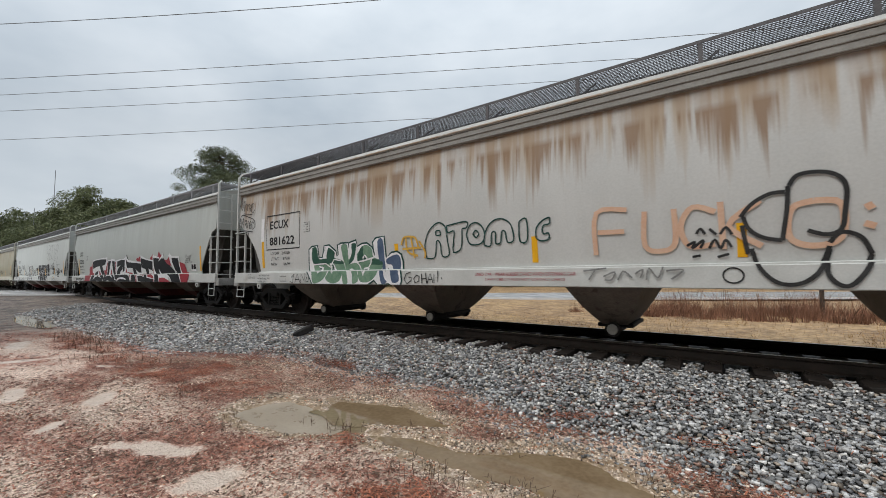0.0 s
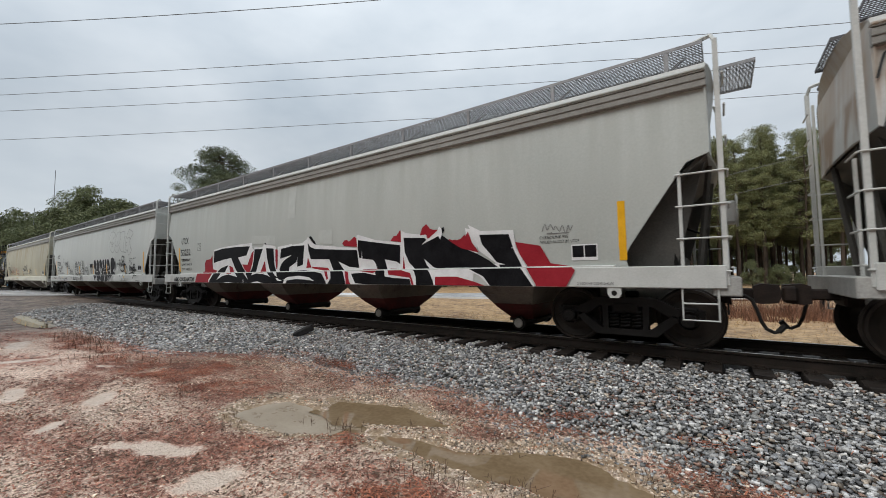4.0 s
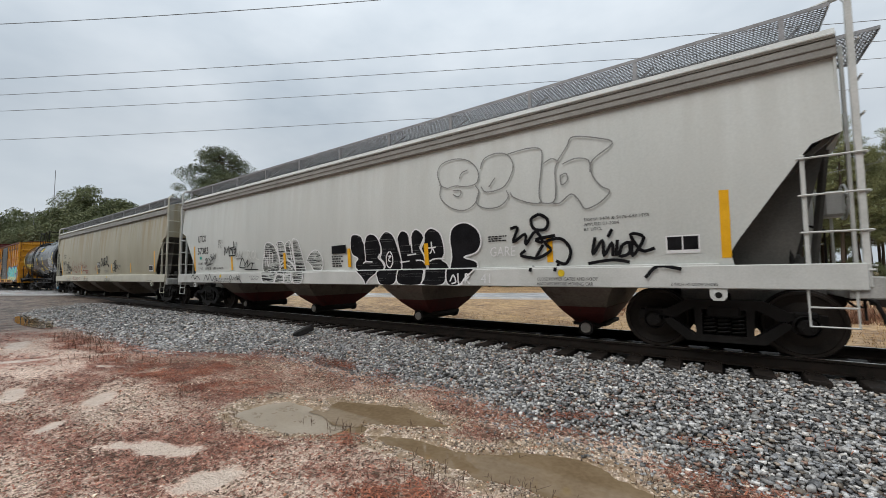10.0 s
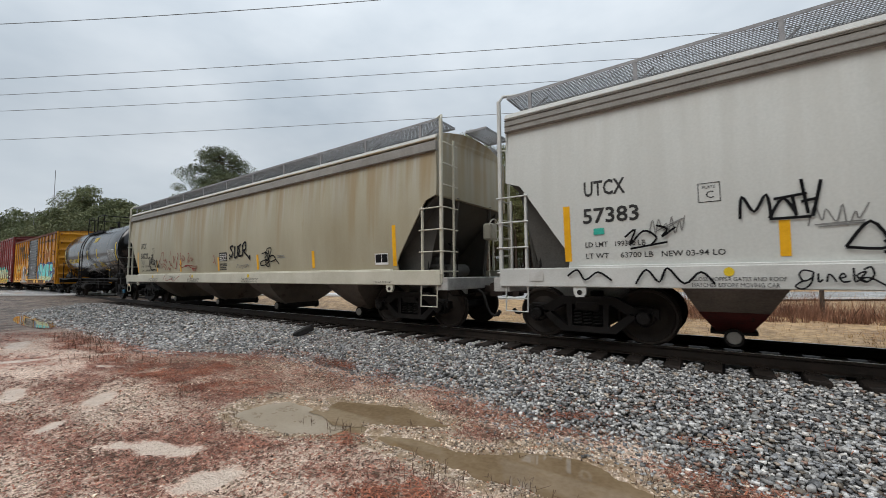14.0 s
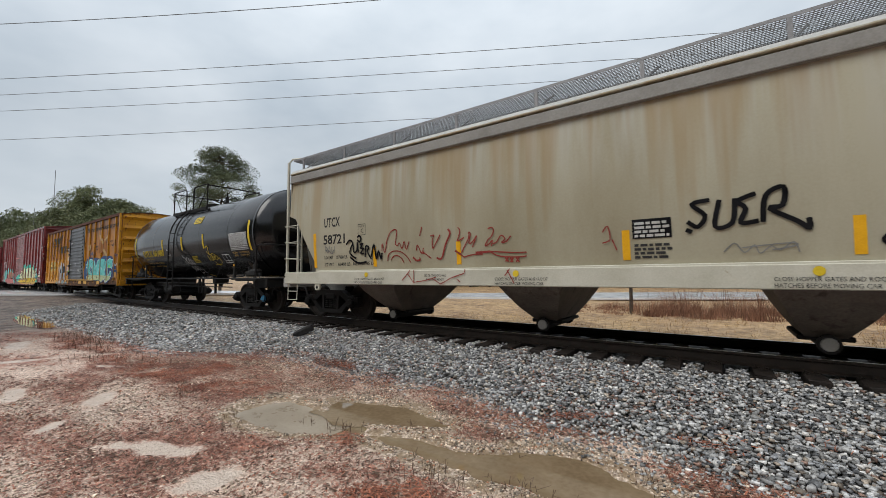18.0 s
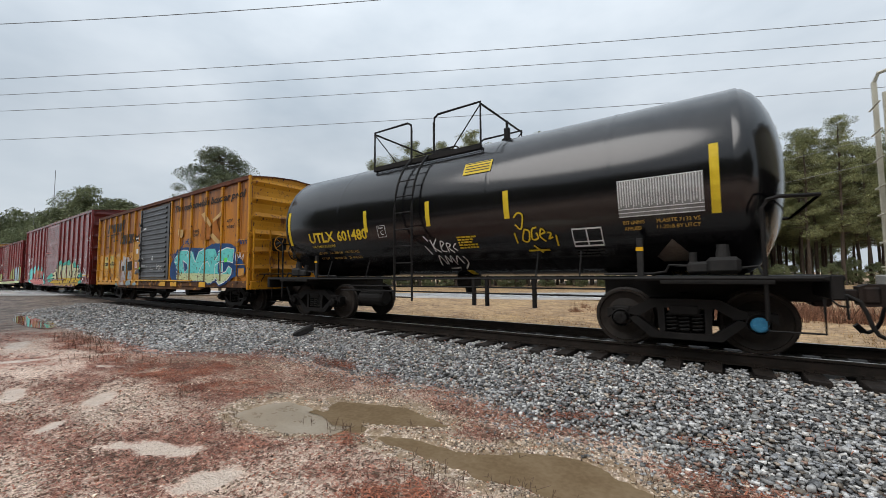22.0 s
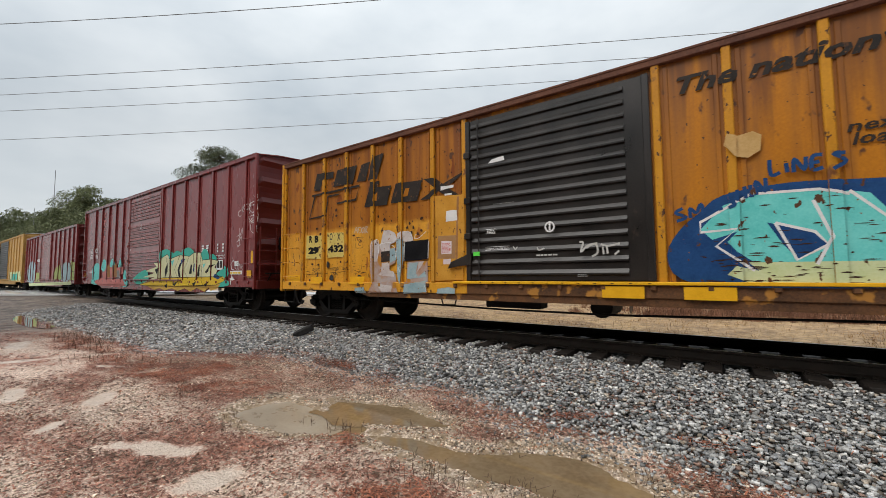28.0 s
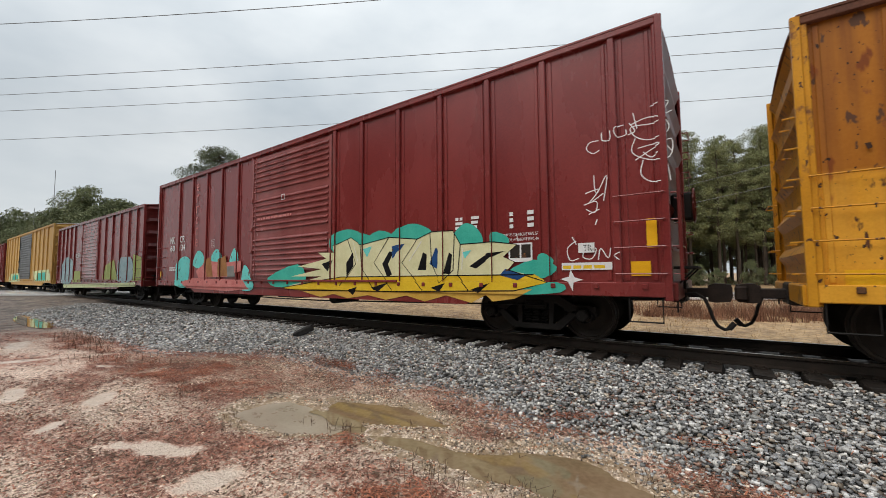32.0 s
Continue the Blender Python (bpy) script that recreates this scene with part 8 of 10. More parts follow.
# small writing on the black door
fill(side_e, "white", [[(-1.08, 3.28), (-1.01, 3.34), (-0.89, 3.36), (-0.75, 3.37), (-0.74, 3.29), (-0.91, 3.28)]], 1, False, "notice")
bar(side_e, "fluor_green", -1.43, -1.29, 1.53, 1.61, 2, 0, "green_tag")
frame_line(side_e, "white", -1.14, -0.94, 1.94, 2.02, 0.008)
bars(side_e, "white", -1.12, -0.96, 1.955, 2.010, 2, 1, 44)
frame_line(side_e, "white", -1.16, -0.67, 1.63, 1.69, 0.008)
letters(side_e, "white", "STANDARD CAR SEAL ONLY", -1.14, 1.64, 0.03, 0.45, 1, 0.0)
bars(side_e, "pencil", -0.98, -0.54, 2.48, 2.5, 1, 1, 41)
lines(side_e, "white", 0.03, [[(0.09 + 0.075 * math.cos(s), 1.98 + 0.08 * math.sin(s)) for s in np.linspace(0, 2 * math.pi, 13)[:-1]]], 1, True, True)
bar(side_e, "white", 0.075, 0.105, 1.92, 2.04)
bars(side_e, "patch_grey", -0.16, 0.21, 1.49, 1.53, 1, 1, 43)
lines(side_e, "patch_grey", 0.022, [[(-0.14, 1.64), (-0.11, 1.59), (-0.01, 1.62)], [(-0.59, 1.68), (-0.55, 1.62), (-0.51, 1.67)]], 1, True, False)
lines(side_e, "patch_grey", 0.03, [[(0.58, 1.69), (0.64, 1.68), (0.6, 1.53), (0.71, 1.63), (0.86, 1.66)], [(0.69, 1.59), (0.75, 1.63), (0.84, 1.64), (0.86, 1.51), (0.77, 1.45)], [(0.91, 1.64), (1.02, 1.61), (1.19, 1.64)], [(0.94, 1.6), (0.95, 1.48)], [(1.0, 1.6), (1.01, 1.49)], [(1.11, 1.47), (1.18, 1.53)]], 1, True, False)
bars(side_e, "pencil", 0.54, 0.7, 1.13, 1.18, 2, 1, 45)
fill(side_e, "tan", [[(2.66, 2.74), (2.80, 2.70), (2.93, 2.78), (2.95, 2.98), (2.86, 3.05), (2.70, 3.02), (2.58, 3.06), (2.54, 2.92)]], 1, False)
for x, w, z in ((-7.6, 0.55, 1.08), (-6.55, 0.5, 1.03), (-5.0, 0.5, 1.03), (4.54, 0.5, 0.86), (2.0, 0.6, 0.86), (0.9, 0.6, 0.86)):
    bar(side_e, "reflector", x, x + w, z - 0.06, z + 0.12, 2, 0, "yellow_marker")
for k in range(12):
    bar(side_e, "black", -1.3 + 0.26 * k, -1.26 + 0.26 * k, 0.985, 1.03, 5, 0, "track_bolt")

# the tall red box car
letters(side_f, "white", "NK", -8.34, 2.52, 0.27, 0.45, 1, 0.02)
letters(side_f, "white", "CR", -7.42, 2.52, 0.27, 0.45, 1, 0.02)
letters(side_f, "white", "60", -8.32, 2.20, 0.25, 0.45, 1, 0.02)
letters(side_f, "white", "134", -7.42, 2.20, 0.25, 0.5, 1, 0.02)
plate_mark(side_f, -4.75, 2.22, "white")
for k, ch in enumerate("emorre"):
    letters(side_f, "pink", ch, -6.05, 2.3 + 0.42 * k, 0.30, 0.20, 1)
bars(side_f, "white", -8.35, -7.0, 1.42, 1.6, 2, 1, 51)
bars(side_f, "white", 5.73, 5.9, 1.72, 2.35, 7, 1, 52)
bars(side_f, "white", 6.1, 6.3, 1.72, 2.35, 7, 1, 53)
bars(side_f, "white", 6.93, 7.0, 2.02, 2.36, 3, 1, 54)
bars(side_f, "white", 7.28, 7.4, 2.02, 2.36, 3, 1, 55)
letters(side_f, "white", "EMPTY CG ABOVE RAIL 57", 6.80, 1.87, 0.055, 0.68)
letters(side_f, "white", "FLOOR HT ABOVE RAIL 44", 6.80, 1.78, 0.055, 0.68)
bar(side_f, "white", 6.90, 7.36, 1.40, 1.74, 2, 0, "data_panel")
bar(side_f, "logo", 6.93, 7.12, 1.47, 1.71, 3, 0, "panel_field")
bar(side_f, "logo", 7.15, 7.33, 1.47, 1.71, 3, 0, "panel_field")
bar(side_f, "white", 8.16, 8.42, 1.52, 1.68, 2, 0, "notice")
letters(side_f, "stencil", "TR", 8.24, 1.55, 0.10, 0.14, 3)
bar(side_f, "white", 7.88, 8.68, 1.24, 1.36, 2, 0, "notice")
bars(side_f, "gold", 7.90, 8.64, 1.26, 1.35, 1, 3, 56)
bar(side_f, "reflector", 9.18, 9.32, 1.56, 2.0, 2, 0, "reflector")
bar(side_f, "reflector", 8.95, 9.22, 1.14, 1.36, 2, 0, "reflector")
bar(side_f, "reflector", -9.25, -9.15, 1.15, 1.40, 2, 0, "reflector")
lines(side_f, "white", 0.02, [[(-0.30, 3.40), (-0.16, 3.40), (-0.16, 3.55), (-0.30, 3.55)]], 1, False, True)
bars(side_f, "pink", -1.6, 0.2, 2.9, 3.0, 1, 1, 57)
bar(side_h, "black", -2.9, 2.0, 1.3, 1.34, 3, 0, "door_bar")
letters(side_g, "white", "60135", -3.6, 2.4, 0.25, 0.9, 1, 0.02)

# the long black, white and red piece on the second hopper
lines(side_b, "scuff_b", 0.02, [((-5.93, 2.75), (-5.81, 1.87))], 1, True, False)
fill(side_b, "scuff_b", [((-0.81, 3.74), (-0.48, 3.72), (-0.48, 2.81), (-0.82, 2.81)), ((0.6, 2.37), (1.16, 2.37), (1.16, 1.98), (0.6, 2.03)), ((-2.74, 2.44), (-1.46, 2.37), (-1.44, 2.1), (-2.75, 2.18))], 0)
fill(side_b, "white", [((-5.22, 2.11), (-4.61, 2.17), (-3.5, 2.21), (-2.71, 2.22), (-2.69, 2.03), (-2.59, 2.0), (-2.59, 2.07), (-2.12, 2.06), (-2.05, 2.15), (-1.42, 2.06), (-1.39, 1.96), (-1.31, 1.95), (-1.3, 2.03), (-0.96, 2.05), (-0.59, 2.08), (-0.66, 0.966), (-2.78, 0.966), (-5.44, 0.966), (-5.47, 1.06), (-5.05, 1.38), (-5.35, 1.43), (-5.35, 1.65))])
fill(side_b, "white", [((-1.22, 2.02), (-0.12, 2.08), (0.09, 2.17), (0.15, 2.24), (0.28, 2.08), (0.52, 1.99), (2.08, 1.84), (2.06, 2.13), (2.14, 2.16), (2.29, 2.09), (2.96, 1.95), (2.89, 0.966), (1.01, 0.966), (-1.27, 0.966))])
fill(side_b, "white", [((2.07, 2.15), (2.19, 2.14), (2.7, 2.0), (3.48, 1.9), (3.51, 2.17), (3.63, 2.1), (4.1, 2.03), (4.21, 2.05), (4.22, 1.94), (4.51, 2.12), (4.55, 2.18), (4.61, 2.12), (4.62, 1.98), (4.71, 1.79), (5.01, 1.63), (5.27, 1.56), (5.22, 1.81), (5.18, 2.09), (5.45, 2.02), (5.38, 0.966), (2.17, 0.966), (2.0, 1.13))])
fill(side_b, "black", [((-5.21, 2.05), (-4.61, 2.12), (-3.67, 2.14), (-2.85, 2.12), (-3.06, 1.84), (-3.6, 1.79), (-3.27, 1.4), (-2.78, 1.05), (-2.78, 0.966), (-5.42, 0.966), (-5.39, 1.03), (-5.0, 1.36), (-4.73, 1.47), (-4.26, 1.55), (-4.61, 1.26), (-4.86, 1.06), (-4.46, 1.19), (-4.04, 1.24), (-3.46, 1.15), (-3.78, 1.38), (-4.04, 1.79), (-4.62, 1.74), (-5.27, 1.65))])
fill(side_b, "black", [((-2.57, 2.01), (-2.1, 2.01), (-2.33, 1.67), (-2.62, 1.2), (-2.35, 1.26), (-1.97, 1.24), (-1.69, 1.19), (-1.56, 1.13), (-1.74, 1.27), (-1.81, 1.42), (-1.89, 1.72), (-1.92, 2.02), (-1.52, 1.99), (-1.52, 1.7), (-1.5, 1.48), (-1.44, 1.29), (-1.31, 1.18), (-1.12, 1.11), (-1.29, 1.12), (-1.22, 1.05), (-1.07, 1.03), (-0.93, 1.07), (-0.87, 1.06), (-0.91, 0.966), (-2.78, 0.966), (-2.78, 1.05), (-2.97, 1.25), (-2.75, 1.45), (-2.64, 1.69))])
fill(side_b, "black", [((-1.14, 1.96), (-0.57, 2.02), (-0.02, 2.01), (-0.08, 1.71), (-0.13, 1.48), (-0.4, 1.43), (-0.36, 1.7), (-0.42, 1.56), (-0.76, 1.43), (-0.8, 1.31), (-0.13, 1.33), (0.42, 1.3), (0.8, 1.24), (0.98, 1.02), (1.01, 0.966), (-0.78, 0.966), (-0.74, 1.05), (-0.31, 1.09), (0.03, 1.08), (0.51, 1.04), (0.27, 1.14), (-0.14, 1.18), (-0.68, 1.15), (-0.92, 1.06), (-1.12, 1.07), (-1.24, 1.19), (-1.27, 1.38), (-1.13, 1.55), (-0.92, 1.66), (-0.61, 1.77), (-1.2, 1.68))])
fill(side_b, "black", [((0.13, 2.06), (0.25, 1.95), (0.44, 1.89), (2.07, 1.79), (2.1, 1.48), (2.11, 1.36), (1.76, 1.39), (1.37, 1.53), (1.52, 1.35), (1.64, 1.26), (1.72, 1.05), (1.73, 0.966), (1.05, 0.966), (1.17, 1.11), (1.16, 1.28), (1.01, 1.6), (0.24, 1.62), (0.16, 1.83))])
fill(side_b, "black", [((2.12, 2.03), (2.86, 1.92), (3.47, 1.84), (3.44, 1.42), (3.33, 1.48), (2.98, 1.54), (3.05, 1.29), (3.06, 1.15), (3.28, 1.12), (3.8, 1.09), (3.84, 0.966), (2.51, 0.966), (2.08, 0.99), (1.94, 1.22), (2.35, 1.24), (2.78, 1.18), (2.66, 1.48), (2.59, 1.54), (2.24, 1.58), (2.24, 1.78), (2.21, 1.6), (2.14, 1.59), (2.09, 1.85)), ((3.58, 2.0), (4.16, 1.96), (4.21, 1.92), (4.08, 1.82), (4.53, 1.98), (4.58, 1.86), (4.76, 1.67), (5.15, 1.54), (5.42, 1.45), (5.41, 1.31), (5.04, 1.3), (4.53, 1.3), (4.37, 1.33), (4.12, 1.52), (4.19, 1.38), (4.33, 1.23), (4.42, 1.05), (4.44, 0.966), (3.97, 0.966), (3.97, 1.12), (3.92, 1.25), (3.7, 1.45), (3.59, 1.68))])
fill(side_b, "black", [((-2.02, 2.15), (-1.98, 2.18), (-1.92, 2.17), (-1.9, 2.12))])
fill(side_b, "black", [((0.18, 2.23), (0.28, 2.24), (0.45, 2.08), (0.51, 1.99), (0.37, 2.05))])
fill(side_b, "black", [((4.61, 2.14), (4.67, 2.15), (4.68, 2.07), (4.63, 2.03))])
fill(side_b, "crimson", [((-5.34, 1.93), (-5.5, 1.79), (-5.86, 1.76), (-5.95, 1.62), (-5.97, 1.37), (-6.35, 1.27), (-6.48, 1.03), (-6.49, 0.966), (-5.44, 0.966), (-5.47, 1.06), (-5.07, 1.38), (-5.35, 1.43), (-5.38, 1.65)), ((-2.31, 1.3), (-2.01, 1.64), (-1.97, 1.27), (-1.9, 1.25)), ((-2.62, 1.97), (-2.75, 1.9), (-2.97, 1.61), (-3.03, 1.54), (-3.34, 1.56), (-3.24, 1.4), (-3.05, 1.27), (-2.9, 1.31), (-2.71, 1.62)), ((-1.42, 1.96), (-1.3, 1.95), (-1.34, 1.54), (-1.38, 1.37), (-1.42, 1.38), (-1.45, 1.62)), ((-4.19, 1.53), (-3.98, 1.48), (-3.86, 1.26), (-4.17, 1.27))])
fill(side_b, "crimson", [((0.12, 1.68), (0.25, 1.4), (0.02, 1.39)), ((0.28, 1.42), (0.94, 1.38), (1.04, 1.27), (1.08, 1.09), (1.02, 1.07), (0.92, 1.29), (0.28, 1.38)), ((1.54, 1.97), (1.62, 2.05), (1.72, 2.06), (1.79, 2.01), (1.88, 2.06), (1.98, 2.12), (2.06, 2.08), (2.08, 1.87), (1.61, 1.91)), ((1.71, 1.28), (1.83, 1.27), (1.86, 1.07), (1.92, 0.966), (1.75, 0.966), (1.74, 1.1))])
fill(side_b, "crimson", [((2.24, 1.32), (2.74, 1.33), (2.78, 1.26), (2.67, 1.23), (2.25, 1.28)), ((3.14, 1.33), (3.46, 1.31), (3.81, 1.22), (3.89, 1.05), (3.91, 0.966), (3.85, 0.966), (3.8, 1.12), (3.18, 1.19)), ((3.55, 1.6), (3.58, 1.31), (3.51, 1.32)), ((3.18, 1.95), (3.28, 2.05), (3.37, 2.06), (3.49, 2.18), (3.5, 1.91)), ((4.04, 2.02), (4.11, 2.18), (4.22, 2.25), (4.32, 2.14), (4.43, 2.11), (4.53, 2.11), (4.25, 1.93), (4.21, 2.03)), ((4.66, 1.79), (4.8, 1.9), (4.92, 1.85), (5.07, 1.89), (5.17, 1.97), (5.22, 1.81), (5.25, 1.57), (4.96, 1.66)), ((4.48, 1.14), (4.83, 1.13), (5.11, 1.05), (5.36, 0.97), (4.48, 0.966))])
fill(side_b, "white", [((-4.37, 0.966), (-4.14, 0.99), (-3.91, 0.98), (-3.7, 0.966), (-4.05, 0.966)), ((-2.63, 0.966), (-2.46, 1.0), (-2.26, 1.02), (-2.04, 0.98), (-1.92, 0.966), (-2.3, 0.966)), ((-3.11, 1.07), (-3.08, 1.07), (-3.08, 0.966), (-3.11, 0.966))])
fill(side_b, "white", [((5.25, 2.15), (5.53, 2.01), (6.21, 1.98), (6.25, 1.66), (6.43, 1.31), (6.63, 0.966), (5.73, 0.966), (5.53, 1.15), (5.17, 1.28), (4.41, 1.3), (5.84, 1.38), (5.48, 1.63))])
fill(side_b, "black", [((4.62, 1.99), (4.94, 1.78), (5.45, 1.57), (5.69, 1.44), (5.87, 1.31), (4.41, 1.32), (4.31, 1.52)), ((5.5, 1.94), (6.12, 1.91), (6.21, 1.61), (6.35, 1.31), (6.59, 0.966), (5.75, 0.966), (5.61, 1.14), (5.22, 1.32), (5.92, 1.31), (5.72, 1.56), (5.55, 1.75))])
fill(side_b, "crimson", [((6.24, 1.76), (6.71, 1.67), (6.88, 1.36), (7.27, 1.3), (7.32, 1.23), (7.17, 0.966), (6.66, 0.966), (6.46, 1.31), (6.31, 1.54)), ((4.61, 1.14), (5.0, 1.14), (5.42, 1.04), (5.64, 0.966), (4.68, 0.966)), ((4.82, 1.85), (4.94, 1.88), (5.12, 1.84), (5.25, 2.02), (5.33, 1.8), (5.48, 1.6), (5.07, 1.7))])

# bubble letters and tags on the third hopper
for k, shape in enumerate((
        ((0.56, 2.14), (0.75, 2.17), (0.92, 2.09), (1.01, 1.92), (1.08, 2.09), (1.24, 2.15), (1.43, 2.07), (1.54, 1.88), (1.55, 1.71), (1.45, 1.59), (1.56, 1.5), (1.63, 1.37), (1.6, 1.31), (1.45, 1.21), (1.25, 1.09), (1.13, 0.966), (1.04, 1.09), (0.86, 1.23), (0.68, 1.35), (0.68, 1.49), (0.77, 1.59), (0.6, 1.67), (0.52, 1.86)),
        ((1.51, 2.0), (1.66, 2.15), (1.8, 2.16), (1.97, 2.04), (2.09, 1.75), (2.18, 1.43), (2.14, 1.2), (2.0, 0.97), (1.62, 0.966), (1.5, 1.13), (1.49, 1.25), (1.65, 1.35), (1.63, 1.47), (1.53, 1.57), (1.57, 1.71), (1.55, 1.87)))):
    outlined(side_c, "black", "white", 0.03, [shape])
    hatch(side_c, "pencil", shape, 0.05, 0.012, 70 + k, 0.35)
for k, shape in enumerate((
        ((2.07, 1.99), (2.17, 2.14), (2.3, 2.14), (2.41, 2.04), (2.44, 1.82), (2.49, 2.07), (2.61, 2.16), (2.75, 2.09), (2.82, 1.96), (2.74, 1.82), (2.71, 1.75), (2.81, 1.59), (2.83, 1.45), (2.87, 1.3), (2.84, 1.12), (2.77, 0.97), (2.22, 0.966), (2.1, 1.12), (2.17, 1.36), (2.15, 1.59), (2.1, 1.83)),
        ((2.85, 2.05), (2.98, 2.15), (3.11, 2.13), (3.26, 2.02), (3.33, 1.8), (3.34, 1.6), (3.27, 1.49), (3.38, 1.42), (3.45, 1.29), (3.44, 1.12), (3.32, 0.97), (2.82, 0.97), (2.88, 1.12), (2.9, 1.34), (2.85, 1.48), (2.82, 1.59), (2.75, 1.74), (2.83, 1.88)))):
    outlined(side_c, "black", "white", 0.03, [shape])
    hatch(side_c, "pencil", shape, 0.05, 0.012, 80 + k, 0.35)
lines(side_c, "white", 0.03, [((1.01, 1.99), (1.04, 1.5)), ((0.94, 1.46), (1.04, 1.5), (1.26, 1.49)), ((1.8, 1.71), (1.72, 1.6), (1.72, 1.41), (1.82, 1.35), (1.9, 1.46), (1.9, 1.62), (1.83, 1.72)), ((1.78, 1.6), (1.86, 1.61), (1.78, 1.53), (1.84, 1.48)), ((2.13, 1.46), (2.4, 1.48)), ((2.47, 2.02), (2.49, 1.65)), ((2.35, 1.61), (2.6, 1.63)), ((2.58, 1.49), (2.76, 1.48), (2.88, 1.36)), ((3.02, 1.87), (3.03, 1.7), (2.97, 1.62)), ((2.93, 1.74), (3.13, 1.75)), ((3.05, 1.73), (3.1, 1.63)), ((2.95, 1.46), (3.09, 1.51), (3.34, 1.51))])
for k, shape in enumerate((
        ((-3.32, 2.06), (-3.19, 2.18), (-3.02, 2.18), (-2.79, 2.06), (-2.65, 1.88), (-2.55, 1.62), (-2.53, 1.37), (-2.6, 1.21), (-2.69, 1.0), (-2.9, 0.966), (-3.22, 0.97), (-3.34, 1.08), (-3.37, 1.26), (-3.45, 1.4), (-3.44, 1.58), (-3.37, 1.8), (-3.32, 1.88)),
        ((-2.7, 2.12), (-2.49, 2.18), (-2.32, 2.13), (-2.24, 1.92), (-2.26, 1.76), (-2.32, 1.65), (-2.52, 1.52), (-2.53, 1.7), (-2.61, 1.91)),
        ((-2.23, 2.08), (-2.01, 2.18), (-1.91, 1.97), (-1.85, 1.66), (-1.79, 1.43), (-1.94, 1.55), (-2.17, 1.68), (-2.21, 1.92)))):
    outlined(side_c, "scuff_b", "white", 0.028, [shape])
    hatch(side_c, "black", shape, 0.034, 0.052, 90 + k, 0.93)
for k, shape in enumerate((
        ((-2.54, 1.48), (-2.27, 1.63), (-2.04, 1.58), (-1.86, 1.43), (-1.79, 1.31), (-1.78, 1.09), (-1.84, 0.99), (-2.06, 0.97), (-2.26, 1.01), (-2.4, 0.97), (-2.64, 1.0), (-2.53, 1.22)),
        ((-1.89, 2.17), (-1.73, 2.2), (-1.61, 2.13), (-1.5, 1.9), (-1.4, 1.63), (-1.31, 1.34), (-1.29, 1.19), (-1.33, 1.03), (-1.47, 0.966), (-1.7, 0.98), (-1.78, 1.12), (-1.78, 1.39), (-1.81, 1.66)),
        ((-1.27, 1.56), (-1.15, 1.72), (-0.99, 1.83), (-0.84, 1.86), (-0.69, 1.79), (-0.58, 1.65), (-0.56, 1.45), (-0.65, 1.32), (-0.82, 1.31), (-0.99, 1.33), (-1.09, 1.47), (-1.19, 1.55)))):
    outlined(side_c, "scuff_b", "white", 0.028, [shape])
    hatch(side_c, "black", shape, 0.034, 0.052, 93 + k, 0.93)
lines(side_c, "white", 0.025, [((-3.2, 1.92), (-3.13, 1.46)), ((-2.89, 1.85), (-2.89, 1.42)), ((-3.37, 1.82), (-3.2, 1.65), (-3.15, 1.43)), ((-1.27, 1.58), (-1.11, 1.5), (-0.96, 1.33)), ((-2.49, 2.15), (-2.47, 1.9)), ((-2.53, 1.22), (-2.22, 1.22), (-2.1, 1.12), (-2.23, 0.98)), ((-2.12, 1.22), (-1.83, 1.21), (-1.76, 1.09), (-1.84, 0.99))])
lines(side_c, "black", 0.035, [((-5.78, 1.89), (-5.75, 2.18), (-5.63, 1.97), (-5.5, 2.18), (-5.46, 1.87)), ((-5.48, 1.87), (-5.34, 2.11), (-5.22, 1.91)), ((-5.43, 2.11), (-5.11, 2.15)), ((-5.25, 2.14), (-5.22, 1.88)), ((-5.16, 2.33), (-5.11, 1.9)), ((-4.98, 2.3), (-5.07, 1.86)), ((-5.17, 2.05), (-5.01, 2.08)), ((-5.48, 1.86), (-5.08, 1.86))])
lines(side_c, "scuff", 0.035, [((-4.38, 2.01), (-4.36, 1.74)), ((-4.27, 1.73), (-4.28, 1.98), (-4.14, 1.93), (-4.24, 1.85), (-4.09, 1.72)), ((-4.04, 1.89), (-3.94, 1.96), (-3.85, 1.86), (-3.92, 1.74), (-4.03, 1.79), (-4.04, 1.89)), ((-3.79, 1.97), (-3.79, 1.73), (-3.61, 1.69))])
fill(side_c, "black", [((-0.18, 1.93), (0.37, 1.94), (0.36, 1.73), (-0.18, 1.73))])
outlined(side_c, "black", "white", 0.03, [((3.5, 1.89), (3.59, 2.13), (3.88, 2.2), (4.15, 2.04), (4.22, 1.79), (4.1, 1.6), (3.82, 1.52), (4.09, 1.43), (4.1, 1.28), (3.91, 1.13), (3.76, 0.98), (3.5, 0.98), (3.44, 1.21), (3.53, 1.55))], 0)
lines(side_c, "white", 0.03, [((3.54, 1.04), (3.62, 1.17), (3.68, 1.04), (3.58, 1)), ((3.73, 1.21), (3.75, 1), (3.85, 1)), ((3.9, 1.01), (3.91, 1.19), (3.99, 1.14), (3.92, 1.09), (4, 1))], 2, True, False)
